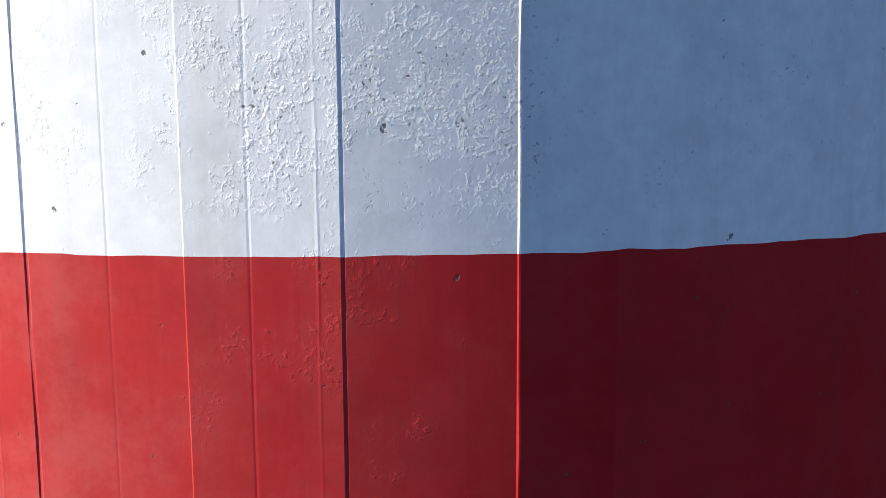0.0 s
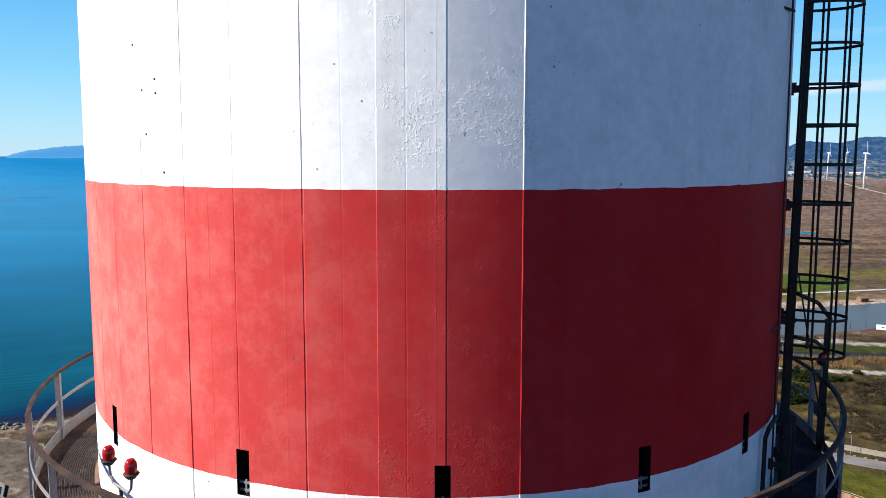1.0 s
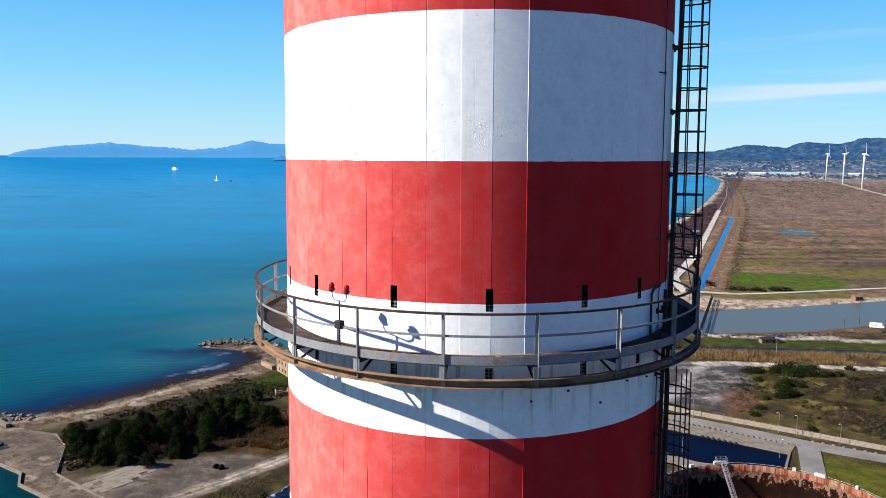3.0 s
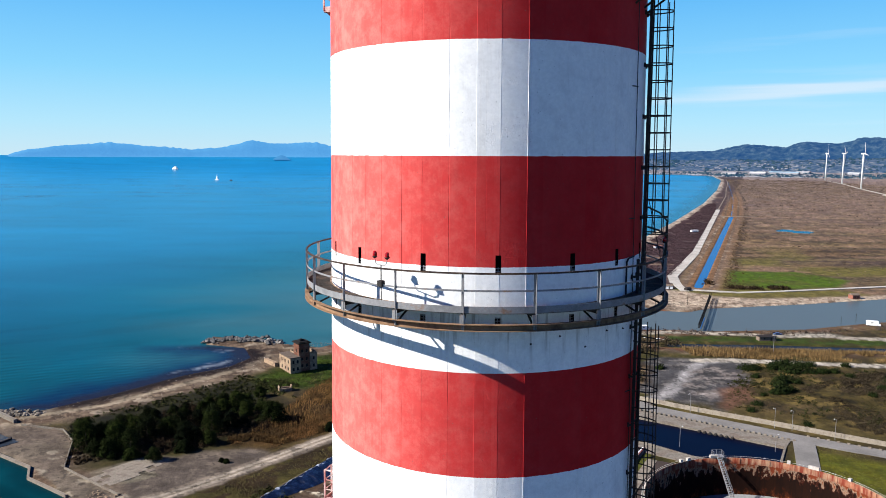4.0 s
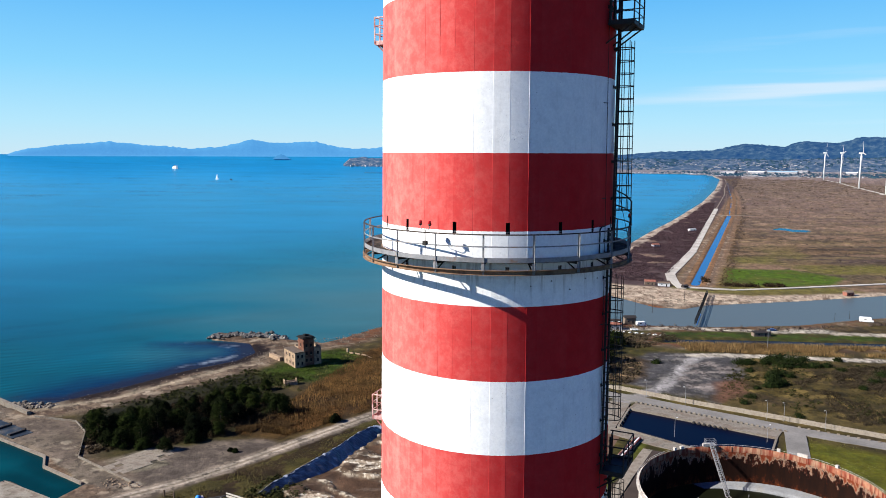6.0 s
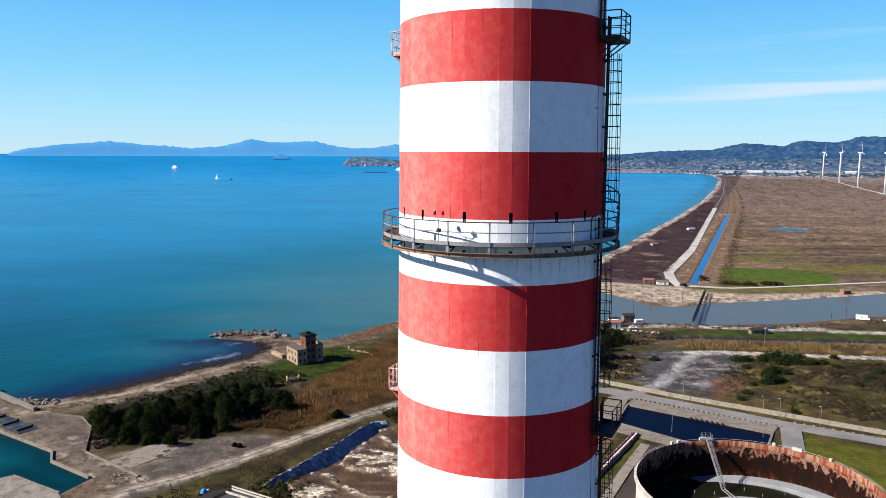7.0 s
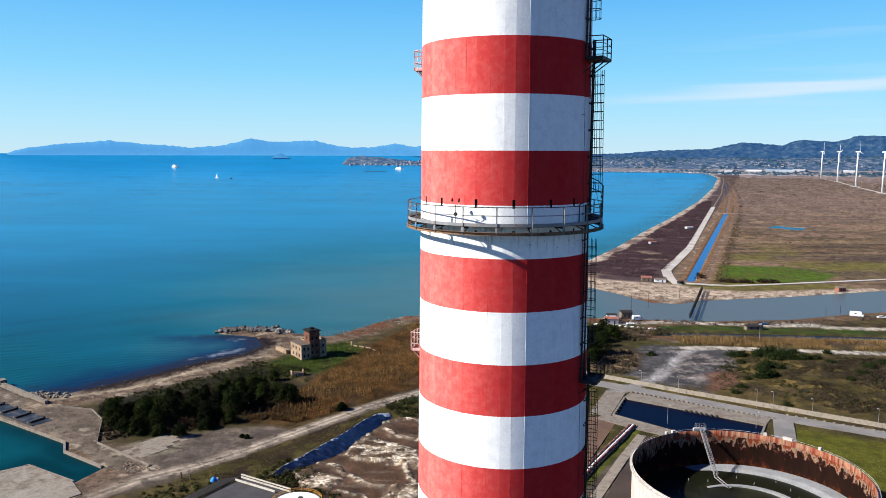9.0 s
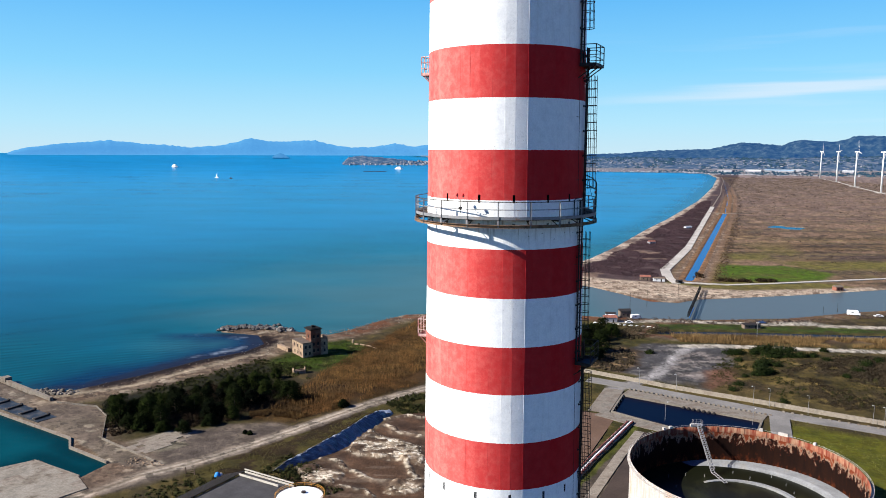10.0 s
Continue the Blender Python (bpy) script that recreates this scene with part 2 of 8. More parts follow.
def rise(x, y):
    k = clamp01((np.hypot(x - HUB[0], y - HUB[1]) - 3300) / 1600)
    return 88.5 * k * k


LAND_SOUTH = [(-600, -700), (-260, 40), (-175, 150), (-153, 192), (-145, 202), (-124, 188), (-120, 199), (-139, 212), (-143, 221), (-164, 235), (-187, 249), (-250, 290),
              (-265, 318), (-250, 325), (-210, 290), (-186, 272), (-170, 279), (-150, 301), (-130, 329), (-112, 345), (-106, 362), (-114, 381), (-138, 388), (-140, 408), (-125, 403),
              (-109, 396), (-96, 392), (-73, 384), (-62, 397), (-47, 421), (-32, 439), (-19, 441), (40, 455), (88, 438), (131, 431), (159, 428), (216, 434), (263, 452),
              (330, 470), (700, 520), (2000, 500), (4900, 300), (4900, -4900), (-600, -4900)]
LAND_NORTH = [(70, 590), (109, 546), (127, 515), (140, 488), (160, 483), (177, 495), (206, 502), (253, 513), (338, 539), (700, 620), (2000, 640), (4950, 700), (4950, 5200), (-500, 5200),
              (460, 3752), (729, 3669), (1100, 3555), (1180, 3440), (1090, 3080), (787, 2248), (544, 1628), (346, 1167), (271, 1004), (187, 810), (138, 707), (95, 640)]
CANAL = [(198, 581), (474, 1268), (642, 1715), (1075, 2960)]
SAND_ROAD = [(181, 560), (183, 585), (191, 632), (219, 692), (262, 790), (508, 1430), (690, 1900)]
DIKE_ROAD = [(183, 566), (221, 554), (255, 560), (366, 588), (700, 690)]
LAWN = [(253, 664), (310, 659), (337, 612), (311, 581), (263, 570), (223, 586)]
POND = [(449, 1035), (470, 1056), (499, 1016), (480, 1006)]
YARD = [(-122, 214), (-106, 228), (-96, 228), (-88, 234), (-74, 236), (-66, 233), (-62, 228), (-88, 196), (-104, 180), (-112, 176), (-122, 190)]
TRACK = [(-150, 140), (-118, 171), (-104, 188), (-89, 199.5), (-74, 215.5), (-57, 235.5), (-37.5, 260), (-14, 282), (40, 330)]
RUBBLE = [(-60, 180), (-50, 196), (-24, 248), (10, 262), (10, 120), (-50, 120)]
GRAVEL = [(104, 362), (150, 358), (142, 330), (118, 292), (112, 286), (70, 318), (88, 338)]
GRASS_PLOT = [(128, 240), (250, 168), (230, 120), (122, 180), (118, 228)]
HEATH = [(116, 288), (160, 262), (420, 120), (420, 328), (228, 338), (150, 350), (128, 320)]
HEAPS = [[(-40, 209.5), (-36, 224), (-33, 230), (-25, 221), (-13, 214), (-12, 198), (-20.5, 203), (-30, 205)],
         [(-54, 194), (-47.7, 196), (-39, 190), (-40, 182.5), (-47, 184.5)],
         [(-24, 176), (-20, 184), (-11, 187), (-12, 178)]]
DRIFTS = [[(-31.3, 232.8), (-27.2, 236), (-23.4, 228.2), (-13.6, 224.3), (6, 220)], [(-46.5, 202.7), (-43, 201.3), (-38, 194.3), (-27, 185.6), (-20.4, 185)],
          [(-38, 180.4), (-30.6, 178), (-26.6, 174)], [(-18.8, 204), (-17, 196.5), (-14, 188)], [(-29, 241), (-20, 247), (-13, 244), (6, 246)], [(-36, 207), (-28, 205), (-20, 202)]]
REEDS = [(-82, 242), (-64, 240), (-50, 254), (-38, 268), (-14, 292), (12, 325), (14, 420), (-22, 418), (-46, 360), (-64, 305), (-74, 262)]
BASIN = [(73.5, 274), (120.5, 241.7), (110, 222), (84, 233.6), (63.5, 253)]
CHANNEL = [(122, 393), (177, 391), (216, 387), (248, 384), (420, 378)]
FARM_TRACK = [(126, 360), (138, 361), (164, 358), (199, 353), (229, 350), (420, 328)]
RIVER_GREEN = [(122, 400), (127, 412), (176, 414), (187, 409), (226, 407), (259, 402), (420, 395), (420, 384), (253, 391), (181, 396), (172, 400)]
RIVER_TRACK = [(100, 418), (130, 423), (166, 419), (189, 414), (217, 416), (227, 410), (260, 406), (420, 400)]
HOUSE_GREEN = [(-94, 322), (-84, 303), (-67, 310), (-49, 325), (-45, 352), (-62, 369), (-78, 354)]


def land_distance(X, Y):
    """Metres to the waterline, negative on land."""
    d = np.minimum(signed(LAND_SOUTH, X, Y), signed(LAND_NORTH, X, Y))
    d = np.maximum(d, np.where(Y > 1275, 0.3, 3.0) - along(CANAL, X, Y))
    d = np.maximum(d, -signed(POND, X, Y))
    d = np.maximum(d, 3.0 - along(CHANNEL, X, Y))
    return d


def layered(X, Y):
    """Colour of the bare ground and its height."""
    n1, n2, n3 = fbm(X / 60, Y / 60, 3), fbm(X / 14, Y / 14, 7), fbm(X / 4, Y / 4, 11)
    streak = fbm(X / 160, Y / 30, 21)
    sea = land_distance(X, Y)
    col = np.empty(X.shape + (3,))

    def paint(mask, rgb):
        nonlocal col
        col = col + (np.array(rgb) - col) * mask[..., None]

    # the near side: dry olive heath, mottled
    col[:] = (0.085, 0.068, 0.030)
    paint(smooth(0.40, 0.58, n2), (0.055, 0.043, 0.024))
    paint(smooth(0.46, 0.60, n1) * 0.8, (0.060, 0.055, 0.020))
    paint(smooth(0.52, 0.62, n3) * 0.5, (0.115, 0.085, 0.040))
    plain = smooth(505, 560, Y)
    south = smooth(500, 440, Y)
    heath = smooth(10, -8, signed(HEATH, X, Y) + 10 * (n2 - 0.5))
    paint(heath, (0.165, 0.122, 0.054))
    paint(heath * smooth(0.44, 0.56, fbm(X / 22, Y / 16, 43)), (0.092, 0.070, 0.028))
    paint(heath * smooth(0.50, 0.60, fbm(X / 9, Y / 7, 45)) * 0.8, (0.046, 0.036, 0.016))
    paint(heath * smooth(0.52, 0.62, fbm(X / 30, Y / 24, 47)) * 0.6, (0.068, 0.048, 0.030))
    paint(heath * smooth(0.50, 0.58, fbm(X / 3, Y / 2.4, 75)) * 0.8, (0.036, 0.030, 0.014))
    # reeds, wood floor, house meadow
    paint(south * smooth(6, -6, signed(REEDS, X, Y) + 14 * (n2 - 0.5)), (0.070, 0.040, 0.018))
    paint(south * smooth(-2, -8, signed(REEDS, X, Y)) * smooth(0.46, 0.58, fbm(X / 34 + Y / 60, Y / 12, 73)), (0.045, 0.026, 0.014))
    paint(south * smooth(5, -5, signed(HOUSE_GREEN, X, Y) + 8 * (n3 - 0.5)), (0.050, 0.078, 0.013))
    paint(south * smooth(2, -4, signed(HOUSE_GREEN, X, Y)) * smooth(0.45, 0.57, fbm(X / 5, Y / 4, 101)) * 0.85, (0.036, 0.042, 0.012))
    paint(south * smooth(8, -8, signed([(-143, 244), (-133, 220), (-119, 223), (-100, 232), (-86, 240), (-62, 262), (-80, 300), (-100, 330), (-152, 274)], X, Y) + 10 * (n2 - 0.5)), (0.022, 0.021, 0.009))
    # old gravel yard with a pale way through it
    yard = smooth(4, -4, signed(GRAVEL, X, Y) + 14 * (n2 - 0.5))
    paint(yard, (0.078, 0.074, 0.074))
    paint(yard * smooth(0.44, 0.56, fbm(X / 8, Y / 5, 49)), (0.060, 0.056, 0.054))
    paint(yard * smooth(0.56, 0.64, fbm(X / 5, Y / 3, 53)), (0.155, 0.142, 0.132))
    paint(smooth(5.2, 1.5, along([(72, 284), (83, 292), (96, 305), (109, 326), (119, 346), (129, 357), (140, 360)], X, Y) + 3 * (n3 - 0.5)), (0.27, 0.255, 0.245))
    paint(smooth(5, 0, signed([(107, 297), (110, 317), (121, 340), (130, 346), (136, 338), (123, 305)], X, Y) + 9 * (n3 - 0.5)) * smooth(0.40, 0.52, fbm(X / 6, Y / 4, 123)), (0.20, 0.175, 0.16))
    paint(smooth(4, -3, signed([(122, 312), (136, 318), (130, 297), (115, 285)], X, Y) + 6 * (n3 - 0.5)), (0.15, 0.085, 0.060))
    # dirt yard, its old slabs and the track
    paint(smooth(4, -2, signed(YARD, X, Y) + 6 * (n2 - 0.5)), (0.113, 0.093, 0.078))
    paint(smooth(4, -2, signed(YARD, X, Y)) * smooth(0.54, 0.62, fbm(X / 9, Y / 5, 97)), (0.160, 0.132, 0.108))
    paint(smooth(2, -2, signed(YARD, X, Y)) * smooth(0.5, 0.62, n2) * 0.6, (0.088, 0.069, 0.055))
    paint(smooth(1.5, 0, signed([(-120, 216), (-109, 228), (-98, 214), (-111, 205)], X, Y) + 2 * (n3 - 0.5)), (0.17, 0.15, 0.115))
    verge = smooth(2, -2, signed([(-92, 186), (-72, 212), (-54, 233), (-36, 255), (-10, 282), (-2, 276), (-24, 252), (-36, 238), (-44, 221), (-55, 202), (-64, 186), (-84, 174)], X, Y) + 4 * (n3 - 0.5))
    paint(verge, (0.074, 0.062, 0.025))
    paint(verge * smooth(0.48, 0.58, fbm(X / 6, Y / 6, 99)), (0.042, 0.028, 0.016))
    paint(smooth(4.6, 3.0, along(TRACK, X, Y) + 3 * (n3 - 0.5)), (0.215, 0.178, 0.145))
    rut = np.abs(along(TRACK, X, Y) - 1.3)
    paint(smooth(1.1, 0.3, rut + 0.8 * (n3 - 0.5)), (0.34, 0.295, 0.245))
    paint(smooth(0.5, 0.2, along(TRACK, X, Y) + 0.5 * (n3 - 0.5)) * 0.6, (0.17, 0.14, 0.10))
    # rubble field: brown bays between pale drifts
    rub = smooth(2, -2, signed(RUBBLE, X, Y) + 5 * (n3 - 0.5))
    paint(rub, (0.100, 0.062, 0.042))
    paint(rub * smooth(0.48, 0.6, n2) * 0.6, (0.060, 0.040, 0.030))
    lace = fbm(X / 4.0, Y / 2.6, 57)
    wander = 3.0 * (fbm(X / 5, Y / 4, 58) - 0.5)
    heaps = np.zeros(X.shape)
    for heap in HEAPS:
        heaps = np.maximum(heaps, smooth(1.6, -1.2, signed(heap, X, Y) + 2.2 * wander))
    seams = np.full(X.shape, 99.0)
    for seam in DRIFTS:
        seams = np.minimum(seams, along(seam, X + wander, Y + wander * 0.6))
    paint(smooth(3.5, 0.5, seams + 2 * (n3 - 0.5)) * 0.5, (0.15, 0.115, 0.088))
    paint(smooth(1.3, 0.2, seams + 2.4 * (lace - 0.5)) * smooth(0.40, 0.50, fbm(X / 1.6, Y / 1.2, 107)), (0.46, 0.40, 0.32))
    paint(heaps, (0.33, 0.27, 0.205))
    paint(heaps * smooth(0.44, 0.40, lace), (0.10, 0.068, 0.048))
    paint(heaps * smooth(0.045, 0.018, np.abs(lace - 0.51)), (0.66, 0.60, 0.50))
    paint(heaps * smooth(0.54, 0.60, fbm(X / 5, Y / 3.4, 60)) * 0.8, (0.15, 0.11, 0.08))
    paint(rub * smooth(0.56, 0.60, fbm(X / 11 + Y / 30, Y / 3.5, 41)) * 0.55, (0.17, 0.13, 0.10))
    near = smooth(225, 205, Y) * smooth(-20, 20, X)
    paint(near, (0.10, 0.082, 0.066))
    paint(smooth(4, -3, signed(GRASS_PLOT, X, Y) + 3 * (n3 - 0.5)), (0.112, 0.108, 0.026))
    paint(smooth(4, -3, signed(GRASS_PLOT, X, Y)) * smooth(0.48, 0.6, n3), (0.080, 0.083, 0.020))
    paint(smooth(2.2, 1.0, along([(69, 235), (48, 200), (30, 170)], X, Y) + 1.5 * (n3 - 0.5)), (0.080, 0.085, 0.025))
    # tracks and ditches towards the river
    paint(smooth(4.0, 3.0, along(FARM_TRACK, X, Y) + (n3 - 0.5)) * south, (0.37, 0.335, 0.285))
    tip = smooth(3, -4, signed([(64, 318), (74, 342), (92, 360), (100, 350), (92, 322), (80, 308)], X, Y) + 8 * (n3 - 0.5))
    paint(tip, (0.060, 0.043, 0.028))
    paint(tip * smooth(0.52, 0.6, n3), (0.17, 0.12, 0.075))
    paint(heath * smooth(150, 230, X) * smooth(0.40, 0.55, fbm(X / 26, Y / 12, 46)) * 0.75, (0.048, 0.037, 0.024))
    # quay
    quay = smooth(1.5, -1, signed([(-255, 291), (-187, 249), (-143, 221), (-120, 199), (-104, 193), (-100, 199), (-131, 219), (-140, 243), (-149, 254), (-170, 262), (-214, 294), (-258, 325)], X, Y) + 2 * (n3 - 0.5))
    paint(quay, (0.155, 0.128, 0.102))
    paint(quay * smooth(0.47, 0.58, n2), (0.145, 0.117, 0.095))
    paint(quay * smooth(0.57, 0.64, fbm(X / 6, Y / 6, 59)), (0.26, 0.225, 0.18))
    # the plain beyond the river, in bands
    band = fbm(X / 150, Y / 22, 31)
    paint(plain, (0.118, 0.080, 0.050))
    paint(plain * smooth(0.40, 0.55, streak), (0.088, 0.068, 0.044))
    paint(plain * smooth(0.50, 0.62, band), (0.160, 0.110, 0.078))
    paint(plain * smooth(0.42, 0.34, band), (0.070, 0.050, 0.040))
    wisp = fbm(X / 45, Y / 9, 33)
    paint(plain * smooth(0.52, 0.62, wisp) * 0.9, (0.052, 0.038, 0.026))
    paint(plain * smooth(0.56, 0.64, fbm(X / 26, Y / 6, 35)) * smooth(1700, 900, Y) * 0.45, (0.030, 0.024, 0.014))
    paint(plain * smooth(0.57, 0.64, fbm(X / 90, Y / 14, 37)) * smooth(620, 800, Y) * 0.6, (0.20, 0.15, 0.085))
    paint(plain * smooth(0.60, 0.66, fbm(X / 70, Y / 12, 34)) * smooth(900, 1300, Y) * 0.4, (0.22, 0.16, 0.12))
    paint(plain * smooth(950, 620, Y) * smooth(0.36, 0.55, n1), (0.105, 0.092, 0.034))
    # haze painted into the far plain: mauve and paler with distance
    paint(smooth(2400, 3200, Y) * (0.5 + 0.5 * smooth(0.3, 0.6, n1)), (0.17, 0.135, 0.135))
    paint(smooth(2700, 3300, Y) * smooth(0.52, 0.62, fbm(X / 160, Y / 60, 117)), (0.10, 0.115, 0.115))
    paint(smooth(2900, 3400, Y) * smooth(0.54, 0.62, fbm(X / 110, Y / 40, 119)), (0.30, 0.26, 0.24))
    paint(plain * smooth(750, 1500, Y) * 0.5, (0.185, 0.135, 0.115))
    bank = along(CANAL, X, Y)
    paint(smooth(28, 14, bank + 8 * n2) * plain, (0.150, 0.092, 0.056))
    paint(smooth(2.2, 0.8, np.abs(bank - 10.5) + 2 * (n3 - 0.5)) * plain, (0.055, 0.036, 0.024))
    paint(smooth(5, 2, np.abs(bank - 24) + 6 * (n2 - 0.5)) * plain * smooth(0.45, 0.55, n3), (0.050, 0.034, 0.024))
    dune = smooth(4, 14, -signed(LAND_NORTH, X, Y)) * smooth(0, 6, (X - 198) * -0.929 + (Y - 581) * 0.37 - 14)
    paint(plain * dune, (0.066, 0.046, 0.044))
    paint(plain * dune * smooth(0.60, 0.66, fbm(X / 40 + 7, Y / 26, 88)), (0.14, 0.10, 0.078))
    paint(smooth(4, -6, signed(LAWN, X, Y) + 10 * (n2 - 0.5)), (0.058, 0.088, 0.016))
    paint(smooth(2, -8, signed(LAWN, X, Y)) * smooth(0.48, 0.60, fbm(X / 22, Y / 16, 105)) * 0.7, (0.072, 0.074, 0.022))
    # beaches
    inland = (bank > 9) * (signed(POND, X, Y) > 8) * (along(CHANNEL, X, Y) > 8) * (signed(BASIN, X, Y) > 12)
    north = Y > 500
    coast = smooth(-22, -6, sea + 10 * (n2 - 0.5) - np.where(north, 2 + Y * 0.002, 0)) * inland
    coast = coast * np.where((X > 150) & ~north, 0.5, 1.0) * (1 - quay)
    paint(coast, (0.170, 0.125, 0.094))
    bay = smooth(14, 5, along([(-178, 262), (-150, 278), (-128, 304), (-112, 326), (-100, 345), (-96, 366), (-108, 384)], X, Y) + 7 * (n2 - 0.5)) * smooth(2, -2, sea)
    coast = np.maximum(coast, bay * smooth(-186, -172, X))
    paint(bay * smooth(-186, -172, X), (0.190, 0.145, 0.108))
    paint(coast * smooth(0.48, 0.56, n3), (0.085, 0.060, 0.044))
    paint(coast * smooth(-75, -50, X) * smooth(0.36, 0.50, fbm(X / 9, Y / 4, 103)) * ~north, (0.155, 0.075, 0.045))
    paint(coast * smooth(0.56, 0.64, fbm(X / 7, Y / 5, 63)), (0.27, 0.225, 0.175))
    strand = smooth(-19, -8, signed(LAND_NORTH, X, Y) + 14 * (n2 - 0.5)) * smooth(640, 700, Y)
    paint(strand, (0.30, 0.25, 0.205))
    paint(strand * smooth(0.5, 0.6, fbm(X / 12, Y / 24, 115)), (0.12, 0.09, 0.075))
    paint(smooth(2.6, 1.2, along([(-172, 268), (-146, 284), (-127, 310), (-114, 326), (-104, 342), (-97, 360)], X, Y) + 1.5 * (n3 - 0.5)), (0.30, 0.25, 0.19))
    # green ditch banks and the pale track between them and the river
    paint(smooth(3, -2, signed(RIVER_GREEN, X, Y) + 4 * (n3 - 0.5)) * south, (0.048, 0.068, 0.016))
    paint(smooth(3, -2, signed(RIVER_GREEN, X, Y)) * south * smooth(0.50, 0.60, fbm(X / 9, Y / 4, 121)) * 0.8, (0.060, 0.046, 0.022))
    paint(smooth(4.4, 3.0, along(RIVER_TRACK, X, Y) + 1.6 * (n3 - 0.5)) * south, (0.36, 0.32, 0.265))
    paint(smooth(5, -3, signed([(196, 416), (214, 413), (228, 414), (222, 423), (205, 421)], X, Y) + 3 * (n3 - 0.5)), (0.36, 0.33, 0.28))
    spit = smooth(4, -4, signed([(90, 610), (100, 560), (128, 520), (150, 485), (180, 488), (230, 505), (330, 530), (330, 545), (225, 530), (196, 540), (180, 560), (140, 575)], X, Y) + 5 * (n3 - 0.5))
    paint(spit, (0.29, 0.235, 0.185))
    paint(spit * smooth(0.5, 0.58, n3), (0.14, 0.105, 0.08))
    paint(spit * smooth(0.55, 0.63, fbm(X / 7, Y / 4, 65)), (0.34, 0.285, 0.225))
    weed = smooth(-13, -5, sea + 9 * (n3 - 0.5)) * smooth(-192, -172, X) * (X < -92) * (Y < 378) * smooth(272, 284, Y)
    paint(weed, (0.020, 0.012, 0.011))
    col *= (0.62 + 0.76 * n3)[..., None] * (0.84 + 0.32 * fbm(X / 1.7, Y / 1.7, 67))[..., None]
    col *= np.where(Y < 500, 0.75, 1.0)[..., None]
    # tufts and clods darken bare ground in specks; pale grit gathers between them
    bare = smooth(0.055, 0.11, col.mean(-1)) * np.where(Y < 520, 1.0, 0.4)
    col *= (1 - 0.50 * bare * smooth(0.56, 0.64, fbm(X / 2.6, Y / 2.2, 111)))[..., None]
    col *= (1 + 0.22 * bare * smooth(0.55, 0.66, fbm(X / 3.4, Y / 2.6, 113)))[..., None]
    # raises contrast and saturation of the soil colours, less so towards the hazy distance
    tone_ = np.maximum(col.mean(-1), 1e-4)
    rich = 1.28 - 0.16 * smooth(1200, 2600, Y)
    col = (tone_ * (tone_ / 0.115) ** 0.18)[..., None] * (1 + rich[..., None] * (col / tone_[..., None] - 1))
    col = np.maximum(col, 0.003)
    # last of the painted haze: blue-grey over the farthest land
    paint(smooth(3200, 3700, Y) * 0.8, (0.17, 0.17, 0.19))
    # heights
    z = -3.2 * smooth(-2.5, 5.0, sea) + 0.25 * (n3 - 0.5) + 0.5 * (n2 - 0.5) * smooth(-5, -25, sea)
    z = z + heaps * (0.5 + 1.6 * np.abs(lace - 0.5)) + 0.5 * smooth(1.6, 0.4, seams)
    return col, z + rise(X, Y), sea


def fan(steps, drops):
    """A sheet of rings round HUB, fine where the flight looks, reaching the horizon on every side."""
    view = np.arange(-33.5, 34.01, steps)
    rest = np.arange(37, 324, 5.0)
    bearing = np.radians(np.concatenate([view, rest]))
    near = np.array([0.001, 20, 45, 70, 95, 120, 140.0])
    middle = 106 / np.tan(np.radians(np.arange(34, 1.75, -drops)))
    far = np.linspace(middle[-1] + 60, 4880, 24)
    radius = np.concatenate([near, middle[middle > 150], far])
    B, Rr = np.meshgrid(bearing, radius)
    X, Y = HUB[0] + Rr * np.sin(B), HUB[1] + Rr * np.cos(B)
    h, w = X.shape
    i, j = np.meshgrid(np.arange(h - 1), np.arange(w), indexing="ij")
    k = (j + 1) % w
    faces = np.stack([i * w + j, (i + 1) * w + j, (i + 1) * w + k, i * w + k], -1).reshape(-1, 4)[:, ::-1]
    return X, Y, faces


def sheet(name, X, Y, Z, faces, colour, material, label, category):
    me = bpy.data.meshes.new(name)
    pts = np.stack([X, Y, Z], -1).reshape(-1, 3)
    me.vertices.add(len(pts))
    me.vertices.foreach_set("co", pts.ravel().astype(np.float32))
    me.loops.add(faces.size)
    me.loops.foreach_set("vertex_index", faces.ravel().astype(np.int32))
    me.polygons.add(len(faces))
    me.polygons.foreach_set("loop_start", np.arange(0, faces.size, 4, dtype=np.int32))
    me.polygons.foreach_set("use_smooth", np.ones(len(faces), bool))
    me.update(calc_edges=True)
    attr = me.color_attributes.new("soil", "FLOAT_COLOR", "POINT")
    attr.data.foreach_set("color", np.concatenate([clamp01(colour.reshape(-1, 3) * BASE_SCALE), np.ones((len(pts), 1))], 1).ravel().astype(np.float32))
    me.materials.append(material)
    return tagged(new(name, me), label, category, kind="structure")


soil = surface("soil", (0.2, 0.17, 0.12), 0.95, vary=0.38, scale=0.12, fine=0.7, bump=0.9, depth=0.4, attribute="soil", spec=0.1)
X, Y, faces = fan(0.062, 0.062)
colour, Z, _ = layered(X, Y)
TANK, TANK_R, TANK_TOP = (84.0, 166.0), 32.8, 14.0
Z = np.where(signed(BASIN, X, Y) < 0.9, -4.0, Z)
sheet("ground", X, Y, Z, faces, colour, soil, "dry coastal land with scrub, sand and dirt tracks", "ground")

